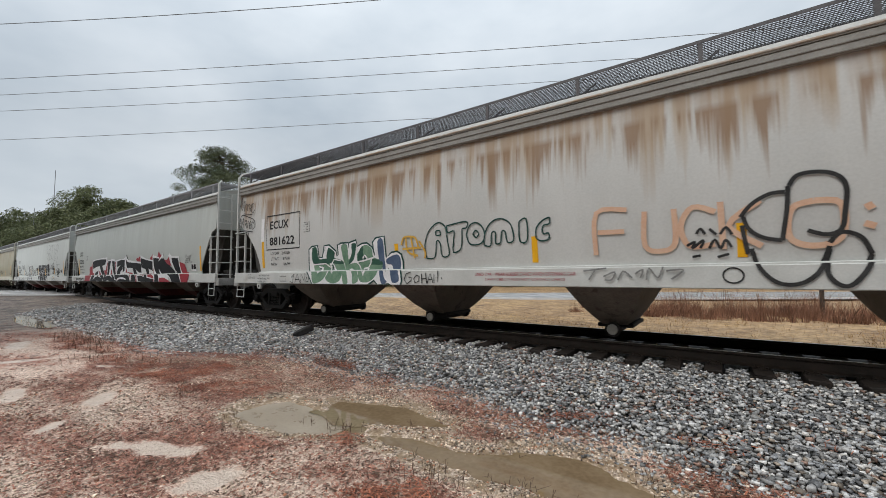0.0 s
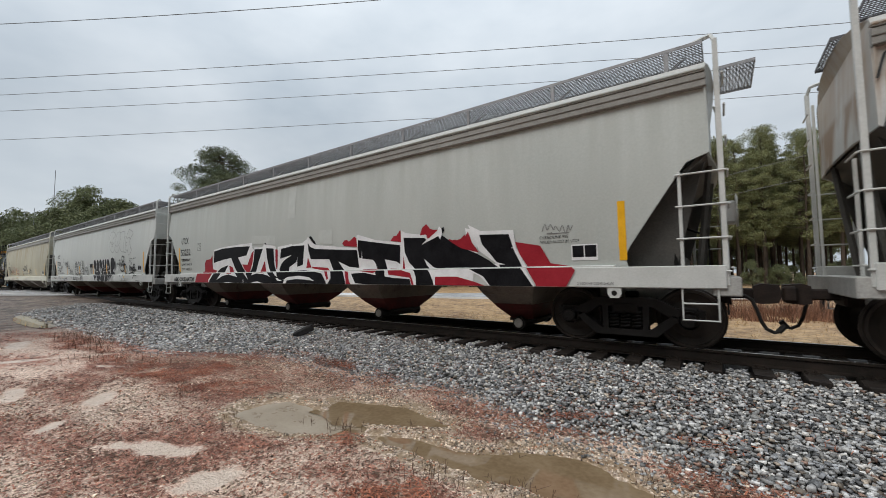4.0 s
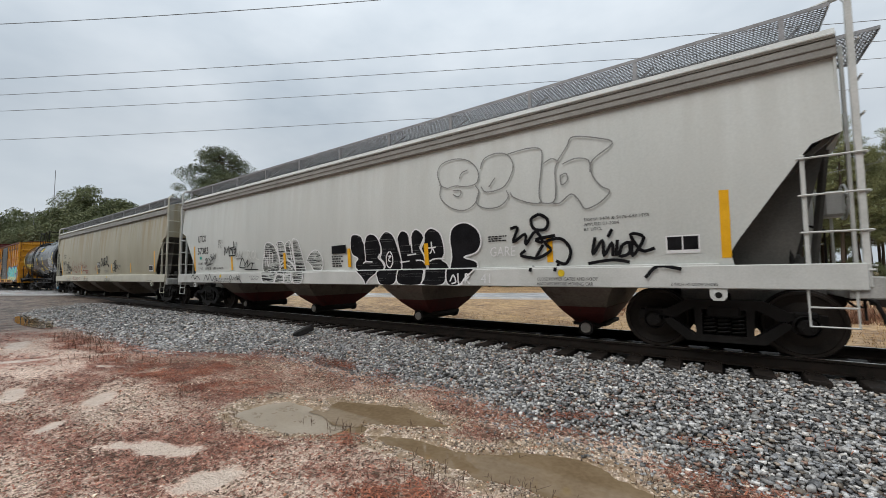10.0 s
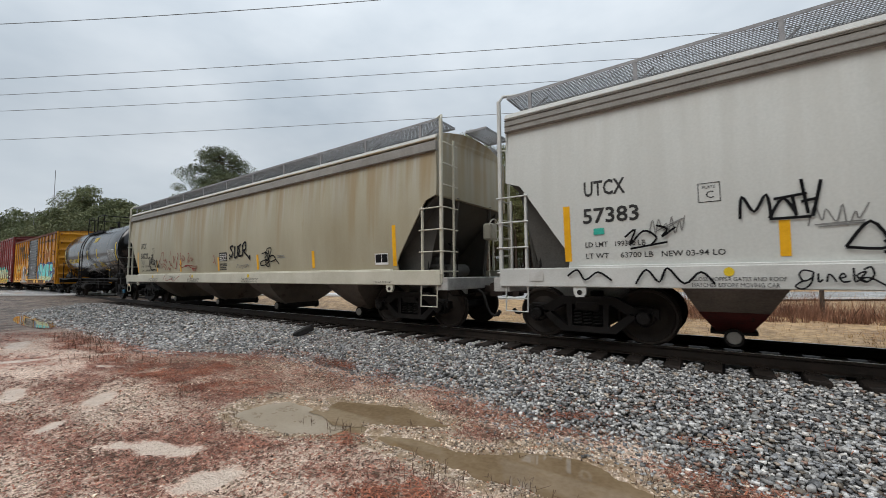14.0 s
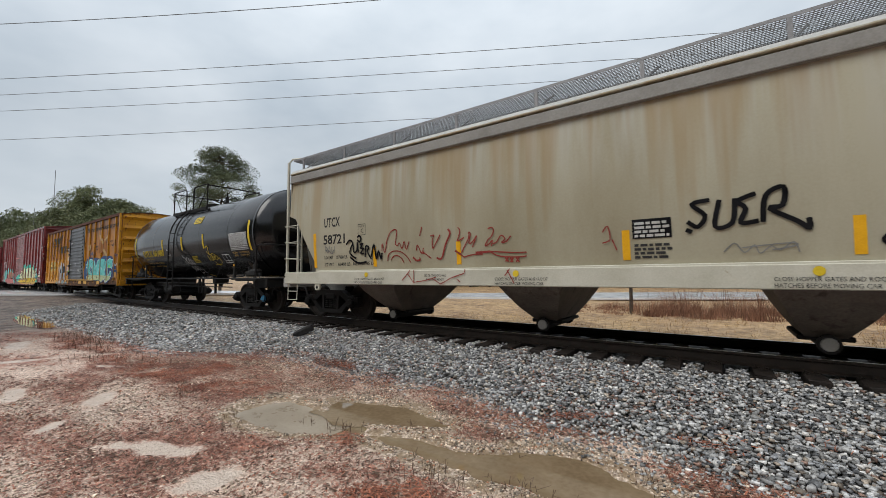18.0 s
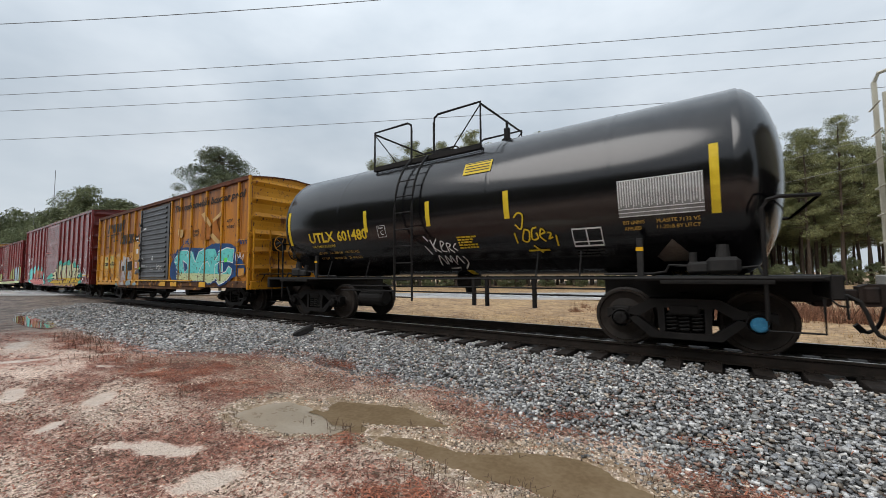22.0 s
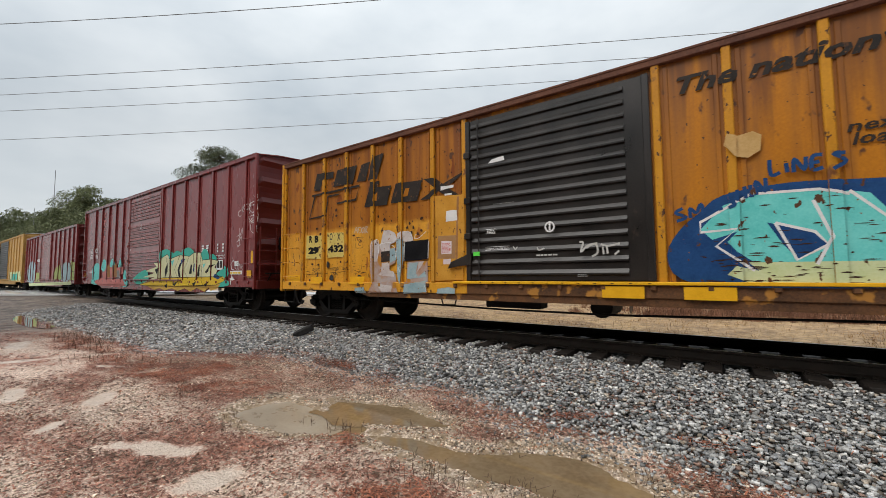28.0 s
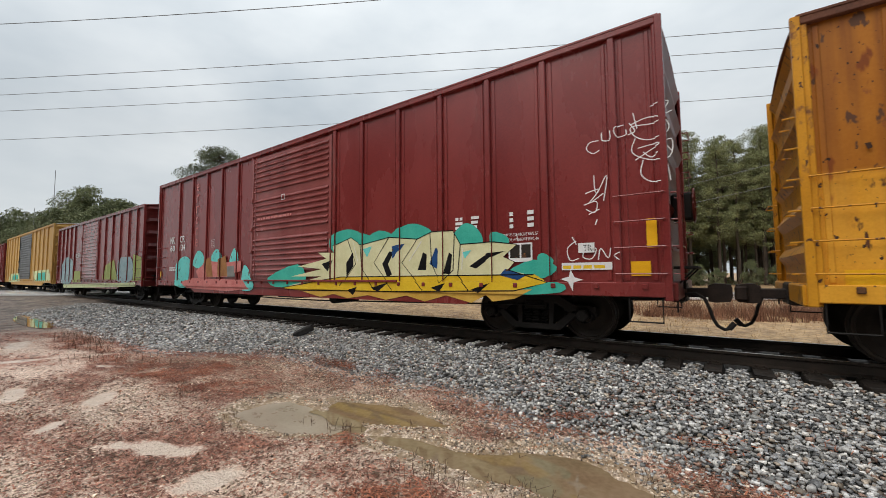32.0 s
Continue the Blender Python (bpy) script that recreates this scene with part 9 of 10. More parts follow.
lines(side_c, "pencil", 0.022, [((3.3, 3.01), (3.2, 3.28), (3.31, 3.47), (3.62, 3.52), (3.95, 3.43), (4.17, 3.2), (4.16, 2.96), (3.93, 2.91), (3.65, 2.96), (3.45, 2.94), (3.25, 3.04)), ((3.3, 3.01), (3.29, 2.76), (3.54, 2.53), (3.87, 2.44), (4.11, 2.55), (4.2, 2.77), (4.12, 2.9)), ((3.75, 3.08), (3.8, 3.2), (3.94, 3.24)), ((3.6, 2.87), (3.79, 2.84), (3.74, 2.73), (3.6, 2.79)), ((4.23, 3.21), (4.31, 3.4), (4.57, 3.46), (4.81, 3.38), (4.92, 3.18), (4.87, 2.97), (4.71, 2.78), (4.37, 2.74), (4.25, 2.86)), ((4.2, 2.77), (4.15, 2.55), (4.36, 2.43), (4.65, 2.44), (4.82, 2.59), (4.78, 2.72)), ((4.42, 2.83), (4.55, 2.99))])
lines(side_c, "pencil", 0.022, [((4.81, 3.4), (5.19, 3.43), (5.44, 3.37), (5.47, 3.15), (5.41, 2.58), (5.44, 2.41), (5.19, 2.45), (4.93, 2.57), (4.86, 2.67)), ((5.4, 2.42), (5.64, 2.39), (5.71, 2.54), (5.7, 2.94), (5.74, 3.09), (5.64, 3.16), (5.5, 3.1)), ((5.74, 3.09), (5.91, 3.33), (6.01, 3.47), (6.42, 3.36), (6.63, 3.23), (6.32, 3.01), (6.31, 2.78), (6.44, 2.57), (6.57, 2.47), (6.42, 2.31), (6.19, 2.23), (6.08, 2.4), (5.96, 2.5), (5.77, 2.37), (5.64, 2.39)), ((5.79, 2.84), (5.89, 2.86), (5.91, 2.74), (5.81, 2.68), (5.79, 2.84)), ((5.83, 3.03), (6.05, 3.09), (6.26, 3.02), (6.28, 2.82))])
lines(side_c, "black", 0.055, [((5.4, 2.22), (5.25, 2.14), (5.3, 1.97), (5.5, 1.95), (5.55, 2.11), (5.4, 2.22)), ((4.84, 2), (4.99, 2.01), (4.89, 1.76), (5.13, 1.89), (5.13, 1.7), (5.32, 1.92), (5.45, 1.73), (5.32, 1.78), (5.67, 1.83)), ((5.12, 1.6), (5.03, 1.51), (5.31, 1.45)), ((5.45, 1.68), (5.31, 1.45), (5.58, 1.58), (5.49, 1.72), (5.76, 1.77), (5.92, 1.57), (5.83, 1.35), (5.66, 1.4)), ((5.7, 1.35), (5.67, 1.22)), ((5.26, 1.32), (5.23, 1.22))], 1, True, False)
lines(side_c, "black", 0.05, [((6.32, 1.76), (6.27, 1.48), (6.43, 1.71), (6.44, 1.46), (6.57, 1.66), (6.57, 1.45)), ((6.65, 1.7), (6.62, 1.45)), ((6.71, 1.61), (6.67, 1.45), (6.81, 1.49), (6.81, 1.65), (6.71, 1.61)), ((6.86, 1.68), (6.85, 1.44), (7.02, 1.71), (6.84, 1.77), (6.98, 1.52), (7.16, 1.55)), ((6.51, 1.75), (6.58, 1.87)), ((6.19, 1.34), (6.56, 1.39), (6.81, 1.35)), ((7.03, 1.11), (7.2, 1.28), (7.49, 1.23))], 1, True, False)
lines(side_c, "white", 0.028, [((-3.3, 1.94), (-3.26, 1.47)), ((-3.04, 1.88), (-3.03, 1.46)), ((-2.6, 2.17), (-2.56, 1.84)), ((-2.02, 2.1), (-1.9, 1.57)), ((-2.63, 1.28), (-2.33, 1.51), (-2.08, 1.46), (-1.91, 1.34)), ((-2.18, 1.28), (-2.16, 1.01)), ((-1.82, 1.27), (-1.83, 1.05))], 2, True, False)
lines(side_c, "black", 0.035, [((-4.8, 1.47), (-4.59, 1.76), (-4.45, 1.46), (-4.8, 1.47)), ((-4.49, 1.51), (-4.25, 1.69), (-4.35, 1.46), (-4.12, 1.59)), ((-3.98, 1.59), (-4.08, 1.41)), ((-4.07, 1.59), (-3.88, 1.58)), ((-4.5, 1.4), (-3.69, 1.38))], 1, True, False)
lines(side_c, "black", 0.02, [((-5.11, 1.18), (-5.2, 1.2), (-5.24, 1.14), (-5.2, 1.07), (-5.13, 1.11), (-5.11, 1.18), (-5.14, 1.04), (-5.22, 0.97), (-5.28, 1.01), (-5.2, 1.08)), ((-5.07, 1.16), (-5.07, 1.06), (-5.03, 1.09)), ((-5.0, 1.06), (-4.98, 1.15), (-4.94, 1.11), (-4.92, 1.06)), ((-4.9, 1.1), (-4.84, 1.12), (-4.86, 1.16), (-4.89, 1.11), (-4.86, 1.06), (-4.8, 1.07)), ((-4.77, 1.22), (-4.76, 1.06), (-4.67, 1.18), (-4.75, 1.13), (-4.67, 1.06)), ((-4.69, 1.2), (-4.63, 1.23), (-4.61, 1.14), (-4.67, 1.06), (-4.72, 1.09), (-4.65, 1.11), (-4.56, 1.05), (-4.46, 0.97))], 1, True, False)
lines(side_c, "black", 0.03, [((-7.2, 1.73), (-7.05, 1.84), (-7.13, 1.61), (-6.94, 1.81), (-6.77, 1.71), (-6.84, 1.6)), ((-6.77, 1.88), (-6.63, 1.82), (-6.7, 1.71), (-6.52, 1.84)), ((-7.13, 1.55), (-6.63, 1.63)), ((-8.07, 1.14), (-7.91, 1.24), (-7.79, 1.08), (-7.59, 1.2), (-7.39, 1.07)), ((-7.06, 1.02), (-6.91, 1.23), (-6.75, 1.05), (-6.64, 1.25), (-6.44, 1.03), (-6.24, 1.19), (-6.09, 1.03))], 1, True, False)

# graffiti on the rust-streaked hopper
lines(side_a, "bottle", 0.085, [((-5.47, 1.88), (-5.36, 1.94), (-5.13, 1.96), (-5.09, 1.65), (-4.92, 1.64), (-4.83, 1.94), (-4.65, 1.95), (-4.4, 1.79), (-4.37, 1.66), (-4.28, 1.7), (-4.3, 1.94), (-4.18, 1.97), (-3.92, 1.97), (-3.9, 1.82), (-3.87, 1.97), (-3.63, 2.02), (-3.6, 1.86), (-3.43, 1.92), (-3.26, 1.93), (-3.09, 1.82), (-3.01, 1.61), (-3.04, 1.95), (-2.95, 2.03), (-2.7, 2.06), (-2.66, 1.57), (-2.48, 1.67), (-2.31, 1.69), (-2.2, 1.63), (-2.16, 1.49), (-2.16, 1.31), (-2.12, 1.05), (-2.16, 0.97), (-2.42, 0.966), (-2.49, 1.0), (-2.83, 0.966), (-2.95, 1.08), (-3.17, 0.966), (-3.79, 0.966), (-4.65, 0.966), (-5.24, 0.966), (-5.4, 1.21), (-5.5, 1.34), (-5.49, 1.54))], 1, False, True)
fill(side_a, "white", [((-5.47, 1.88), (-5.36, 1.94), (-5.13, 1.96), (-5.09, 1.65), (-4.92, 1.64), (-4.83, 1.94), (-4.65, 1.95), (-4.4, 1.79), (-4.37, 1.66), (-4.28, 1.7), (-4.3, 1.94), (-4.18, 1.97), (-3.92, 1.97), (-3.9, 1.82), (-3.87, 1.97), (-3.63, 2.02), (-3.6, 1.86), (-3.43, 1.92), (-3.26, 1.93), (-3.09, 1.82), (-3.01, 1.61), (-3.04, 1.95), (-2.95, 2.03), (-2.7, 2.06), (-2.66, 1.57), (-2.48, 1.67), (-2.31, 1.69), (-2.2, 1.63), (-2.16, 1.49), (-2.16, 1.31), (-2.12, 1.05), (-2.16, 0.97), (-2.42, 0.966), (-2.49, 1.0), (-2.83, 0.966), (-2.95, 1.08), (-3.17, 0.966), (-3.79, 0.966), (-4.65, 0.966), (-5.24, 0.966), (-5.4, 1.21), (-5.5, 1.34), (-5.49, 1.54))])
fill(side_a, "sage", [((-5.34, 1.89), (-5.15, 1.91), (-5.08, 1.62), (-4.8, 1.62), (-4.64, 1.46), (-4.62, 1.32), (-4.74, 1.13), (-4.99, 1.0), (-5.23, 1.0), (-5.29, 1.33), (-5.31, 1.48)), ((-4.64, 1.89), (-4.43, 1.77), (-4.45, 1.63), (-4.2, 1.57), (-4.07, 1.4), (-4.06, 1.22), (-4.16, 1.05), (-4.38, 0.98), (-4.6, 1.02), (-4.71, 1.13), (-4.59, 1.27), (-4.58, 1.46), (-4.77, 1.61), (-4.7, 1.87)), ((-4.17, 1.93), (-3.95, 1.93), (-3.92, 1.57), (-3.79, 1.74), (-3.79, 1.94), (-3.64, 1.96), (-3.64, 1.82), (-3.74, 1.56), (-3.93, 1.45), (-3.82, 1.47), (-3.66, 1.48), (-3.53, 1.38), (-3.5, 1.21), (-3.49, 1.04), (-3.68, 0.98), (-3.7, 1.21), (-3.79, 1.34), (-3.9, 1.29), (-3.85, 1.0), (-4.02, 0.98), (-4.06, 1.22), (-4.05, 1.38), (-4.14, 1.67))], 0, True)
fill(side_a, "sage", [((-3.53, 1.76), (-3.37, 1.89), (-3.23, 1.89), (-3.09, 1.79), (-3.05, 1.6), (-2.76, 1.51), (-2.81, 1.32), (-2.94, 1.13), (-3.15, 1.02), (-3.4, 1.03), (-3.49, 1.17), (-3.49, 1.38), (-3.6, 1.51), (-3.61, 1.68))], 0, True)
fill(side_a, "forest", [((-5.34, 1.89), (-5.15, 1.91), (-5.08, 1.62), (-4.8, 1.62), (-4.65, 1.49), (-5.31, 1.49)), ((-4.64, 1.89), (-4.43, 1.77), (-4.45, 1.63), (-4.2, 1.57), (-4.11, 1.47), (-4.6, 1.49), (-4.77, 1.61), (-4.7, 1.87)), ((-3.79, 1.94), (-3.64, 1.96), (-3.64, 1.82), (-3.74, 1.56), (-3.93, 1.45), (-3.86, 1.6), (-3.79, 1.74)), ((-3.1, 1.56), (-2.76, 1.5), (-2.78, 1.42), (-3.23, 1.44), (-3.13, 1.47)), ((-3.53, 1.76), (-3.39, 1.88), (-3.42, 1.55), (-3.54, 1.48), (-3.6, 1.55))], 0, True)
fill(side_a, "steel_blue", [((-2.9, 1.97), (-2.73, 1.99), (-2.69, 1.47), (-2.63, 1.12), (-2.54, 1.03), (-2.71, 0.98), (-2.79, 1.28), (-2.76, 1.48), (-2.87, 1.54)), ((-2.65, 1.53), (-2.44, 1.62), (-2.27, 1.63), (-2.2, 1.49), (-2.22, 1.31), (-2.18, 1.06), (-2.37, 1.01), (-2.44, 1.2), (-2.47, 1.4), (-2.61, 1.43))], 0, True)
fill(side_a, "white", [((-5.08, 1.43), (-4.88, 1.4), (-4.94, 1.27), (-5.04, 1.23)), ((-4.55, 1.54), (-4.45, 1.43), (-4.38, 1.31), (-4.45, 1.22), (-4.54, 1.35)), ((-3.42, 1.61), (-3.34, 1.68), (-3.27, 1.62), (-3.23, 1.54), (-3.4, 1.5)), ((-3.38, 1.35), (-3.2, 1.35), (-3.32, 1.15)), ((-3.92, 1.34), (-3.8, 1.35), (-3.81, 1.25))])
fill(side_a, "bottle", [((-5.06, 1.38), (-4.96, 1.38), (-5.04, 1.3)), ((-4.54, 1.46), (-4.49, 1.44), (-4.47, 1.31), (-4.52, 1.32)), ((-3.39, 1.58), (-3.34, 1.64), (-3.29, 1.57), (-3.31, 1.52), (-3.39, 1.51)), ((-3.37, 1.32), (-3.26, 1.33), (-3.32, 1.26)), ((-2.6, 1.35), (-2.57, 1.34), (-2.58, 1.24))])
lines(side_a, "white", 0.035, [((-5.3, 1.47), (-4.8, 1.49), (-4.62, 1.39)), ((-4.6, 1.45), (-4.46, 1.59), (-4.2, 1.55)), ((-3.62, 1.5), (-3.31, 1.54), (-3.12, 1.58), (-3.05, 1.59)), ((-3.12, 1.58), (-3.14, 1.47), (-3.23, 1.36), (-3.4, 1.34))], 1, False, False)
lines(side_a, "bottle", 0.028, [((-1.46, 1.52), (-1.50, 1.8), (-1.40, 2.07), (-1.21, 2.23), (-1.07, 2.24), (-0.96, 2.14), (-0.92, 1.89), (-0.89, 1.59), (-1.06, 1.56), (-1.10, 1.82), (-1.19, 1.87), (-1.25, 1.55), (-1.46, 1.52)), ((-1.20, 1.99), (-1.20, 2.08), (-1.10, 2.08), (-1.09, 2), (-1.20, 1.99)), ((-0.93, 2.17), (-0.46, 2.22), (-0.45, 2.1), (-0.55, 2.08), (-0.56, 1.95), (-0.60, 1.69), (-0.78, 1.63), (-0.77, 1.84), (-0.75, 2.05), (-0.90, 2.03), (-0.93, 2.17)), ((-0.46, 1.96), (-0.38, 2.13), (-0.24, 2.18), (-0.11, 2.1), (-0.05, 1.94), (-0.11, 1.79), (-0.26, 1.75), (-0.40, 1.79), (-0.46, 1.96))], 1, True, False)
lines(side_a, "bottle", 0.028, [((-0.31, 1.96), (-0.25, 2.03), (-0.18, 1.96), (-0.24, 1.89), (-0.31, 1.96))], 1, True, False)
lines(side_a, "bottle", 0.028, [((-0.07, 1.73), (-0.05, 1.94), (0.08, 2.14), (0.27, 2.21), (0.45, 2.14), (0.53, 1.99), (0.54, 1.79), (0.42, 1.77), (0.38, 1.96), (0.31, 1.96), (0.28, 1.77), (0.18, 1.76), (0.18, 1.96), (0.10, 1.95), (0.07, 1.72), (-0.07, 1.73)), ((0.66, 2.12), (0.80, 2.16), (0.81, 1.79), (0.67, 1.77), (0.66, 2.12)), ((1.23, 2.15), (1.11, 2.11), (0.99, 1.99), (0.98, 1.81), (1.08, 1.75), (1.20, 1.78), (1.20, 1.88), (1.12, 1.87), (1.09, 1.93), (1.12, 2.02), (1.22, 2.04), (1.23, 2.15))], 1, True, False)
lines(side_a, "stencil", 0.024, [((-1.84, 1.24), (-1.97, 1.2), (-2.02, 1.08), (-1.94, 0.99), (-1.82, 1.06), (-1.82, 1.13), (-1.9, 1.13)), ((-1.68, 1.17), (-1.75, 1.1), (-1.72, 1.01), (-1.62, 1.04), (-1.6, 1.15), (-1.68, 1.17)), ((-1.54, 1.2), (-1.53, 1)), ((-1.53, 1.09), (-1.41, 1.11)), ((-1.43, 1.22), (-1.4, 1)), ((-1.39, 1), (-1.31, 1.21), (-1.24, 1.01)), ((-1.35, 1.08), (-1.25, 1.09)), ((-1.21, 1.01), (-1.22, 1.2), (-1.13, 1.03), (-1.11, 1.26)), ((-2.1, 1.12), (-2.08, 1.09)), ((-1.03, 1.12), (-1.01, 1.09))], 1, False, False)
lines(side_a, "stencil", 0.024, [((-6.17, 1.14), (-6.03, 1.22)), ((-6.07, 1.22), (-6.1, 0.99), (-6.24, 1.02)), ((-6, 0.99), (-5.9, 1.24), (-5.76, 0.99)), ((-5.97, 1.08), (-5.8, 1.08)), ((-5.73, 0.99), (-5.72, 1.24), (-5.57, 1.02), (-5.54, 1.24)), ((-5.47, 1.14), (-5.51, 1.02), (-5.41, 1.02), (-5.38, 1.14))], 1, False, False)
lines(side_a, "amber", 0.045, [((-2.16, 1.84), (-2.08, 2), (-1.88, 2.01), (-1.74, 1.96), (-1.68, 1.77)), ((-2.02, 1.98), (-1.98, 1.69), (-1.70, 1.59)), ((-2.13, 1.75), (-1.60, 1.76)), ((-1.88, 2.01), (-1.79, 1.54)), ((-1.65, 1.9), (-1.50, 1.67), (-1.52, 1.53))], 1, True, False)
lines(side_a, "salmon", 0.075, [((1.97, 1.47), (2, 2.14), (2.45, 2.15)), ((2.01, 1.83), (2.4, 1.82)), ((2.69, 2.1), (2.68, 1.59), (2.89, 1.5), (3.07, 1.61), (3.07, 2.1)), ((3.56, 2.01), (3.3, 2.1), (3.15, 1.85), (3.24, 1.56), (3.54, 1.57)), ((3.62, 2.14), (3.63, 1.5)), ((4.04, 2.11), (3.7, 1.81), (4.04, 1.52)), ((4.55, 2.05), (4.34, 1.97), (4.31, 1.62), (4.52, 1.5), (4.77, 1.59), (4.79, 1.99), (4.55, 2.05)), ((5, 1.97), (5.04, 1.9)), ((4.97, 1.74), (5.06, 1.7))], 1, True, False)
lines(side_a, "stencil", 0.05, [((3.83, 1.91), (3.95, 2.07), (4.13, 2.18), (4.29, 2.19)), ((4.33, 2.26), (4.41, 2.38), (4.59, 2.4), (4.76, 2.34), (4.84, 2.19), (4.82, 1.92), (4.78, 1.69), (4.65, 1.63), (4.48, 1.69)), ((4.32, 2.26), (4.3, 1.97), (4.24, 1.58)), ((3.86, 1.91), (3.91, 1.75), (4.05, 1.63), (4.24, 1.58)), ((3.93, 1.49), (4, 1.23), (4.16, 1.05), (4.35, 1.03), (4.5, 1.12), (4.59, 1.26), (4.67, 1.49)), ((3.89, 1.42), (3.86, 1.64), (3.84, 1.8)), ((4.67, 1.46), (4.62, 1.19), (4.7, 1.04), (4.81, 1.02), (4.94, 1.18), (5.02, 1.38)), ((4.67, 1.53), (4.78, 1.65), (4.94, 1.58), (5.02, 1.38))], 2, True, False)
lines(side_a, "stencil", 0.035, [((3.33, 1.72), (3.38, 1.79), (3.43, 1.71)), ((3.48, 1.78), (3.56, 1.7)), ((3.6, 1.7), (3.67, 1.79), (3.73, 1.69)), ((3.21, 1.56), (3.31, 1.61), (3.27, 1.52), (3.41, 1.63), (3.37, 1.52)), ((3.47, 1.51), (3.54, 1.63), (3.6, 1.51), (3.66, 1.62), (3.72, 1.52)), ((3.27, 1.4), (3.37, 1.42)), ((3.56, 1.39), (3.69, 1.43))], 1, True, False)
lines(side_a, "pencil", 0.025, [((1.79, 1.22), (2.14, 1.26)), ((1.97, 1.24), (1.87, 1.08)), ((2.09, 1.13), (2.26, 1.2), (2.21, 1.08), (2.11, 1.08)), ((2.3, 1.08), (2.38, 1.21), (2.5, 1.11)), ((2.54, 1.17), (2.65, 1.23), (2.61, 1.11)), ((2.69, 1.08), (2.73, 1.25), (2.84, 1.11), (2.91, 1.27)), ((2.95, 1.21), (3.16, 1.22), (3.01, 1.09))], 1, True, False)
lines(side_a, "stencil", 0.026, [((-9.12, 2.75), (-9.07, 3.05), (-9.01, 2.75), (-8.91, 3.06), (-8.9, 2.71)), ((-8.74, 2.78), (-8.8, 2.89), (-8.77, 2.96), (-8.7, 2.92), (-8.72, 2.78), (-8.66, 2.7)), ((-8.63, 2.7), (-8.61, 2.9), (-8.56, 2.92)), ((-8.54, 2.78), (-8.44, 2.8), (-8.46, 2.9), (-8.52, 2.87), (-8.52, 2.7), (-8.43, 2.69)), ((-8.27, 2.83), (-8.36, 2.88), (-8.39, 2.78), (-8.35, 2.65), (-8.25, 2.68)), ((-9.16, 2.81), (-9.03, 3.14), (-8.63, 3.06), (-8.25, 2.92), (-8.2, 2.68)), ((-8.81, 2.63), (-8.31, 2.56)), ((-8.72, 2.55), (-8.64, 2.56), (-8.69, 2.47), (-8.61, 2.44)), ((-8.55, 2.56), (-8.56, 2.43)), ((-9.18, 3.41), (-9.08, 3.73), (-9.03, 3.29), (-8.91, 3.64), (-8.89, 3.26)), ((-8.8, 3.32), (-8.83, 3.45), (-8.74, 3.47), (-8.74, 3.28))])
lines(side_a, "stencil", 0.026, [((-8.69, 3.27), (-8.67, 3.45), (-8.6, 3.46)), ((-8.57, 3.32), (-8.46, 3.36), (-8.52, 3.45), (-8.57, 3.35), (-8.48, 3.22)), ((-8.33, 3.44), (-8.42, 3.47), (-8.44, 3.28), (-8.37, 3.16), (-8.25, 3.27)), ((-8.93, 3.19), (-8.38, 3.12))])

# red scrawl and black tags on the cream hopper
lines(side_d, "brick", 0.024, [((-5.5, 1.74), (-5.48, 1.9), (-5.41, 1.69), (-5.33, 1.96), (-5.22, 2.14), (-5.08, 2.2), (-5.02, 2.14), (-5.07, 1.89), (-5.01, 1.84), (-4.95, 1.89), (-4.88, 1.76), (-4.81, 1.92), (-4.76, 1.74), (-4.67, 1.91)), ((-5.33, 1.5), (-5.28, 1.66), (-5.1, 1.72), (-4.89, 1.68), (-4.73, 1.56), (-4.65, 1.45)), ((-5.24, 1.51), (-5.1, 1.62), (-4.93, 1.57), (-4.85, 1.46)), ((-4.58, 1.57), (-4.49, 1.48), (-4.38, 1.5), (-4.4, 1.55)), ((-4.31, 2.2), (-4.32, 2.14), (-4.37, 2.01)), ((-4.47, 1.7), (-4.44, 1.82), (-4.33, 1.63), (-4.28, 1.75)), ((-4.37, 1.67), (-4.26, 1.62)), ((-4.3, 1.67), (-4.08, 1.52)), ((-4.08, 1.99), (-3.99, 2.0), (-4.03, 1.9), (-4.03, 1.73), (-3.93, 1.85), (-3.83, 2.0))])
lines(side_d, "brick", 0.024, [((-3.39, 2.12), (-3.34, 2.05), (-3.38, 1.92), (-3.41, 1.85), (-3.31, 1.88), (-3.25, 1.91)), ((-3.48, 1.66), (-3.33, 1.57), (-3.27, 1.52)), ((-3.32, 1.61), (-3.23, 1.76), (-3.14, 1.9), (-3.14, 2.0), (-3.1, 1.97), (-3.14, 1.79), (-3.05, 1.82), (-2.96, 1.93), (-3.05, 1.74), (-3.07, 1.71)), ((-3.27, 1.52), (-3.09, 1.56), (-2.84, 1.57)), ((-2.68, 1.61), (-2.17, 1.57), (-1.95, 1.57)), ((-2.68, 1.61), (-2.5, 1.52), (-2.17, 1.49), (-1.95, 1.5)), ((-2.71, 2.04), (-2.62, 2.06), (-2.59, 1.99), (-2.64, 1.89), (-2.72, 1.83), (-2.78, 1.72), (-2.7, 1.75), (-2.62, 1.82), (-2.65, 1.71)), ((-2.62, 1.75), (-2.54, 1.78), (-2.49, 1.84), (-2.43, 1.9), (-2.36, 1.83), (-2.43, 1.77), (-2.34, 1.78), (-2.24, 1.88))])
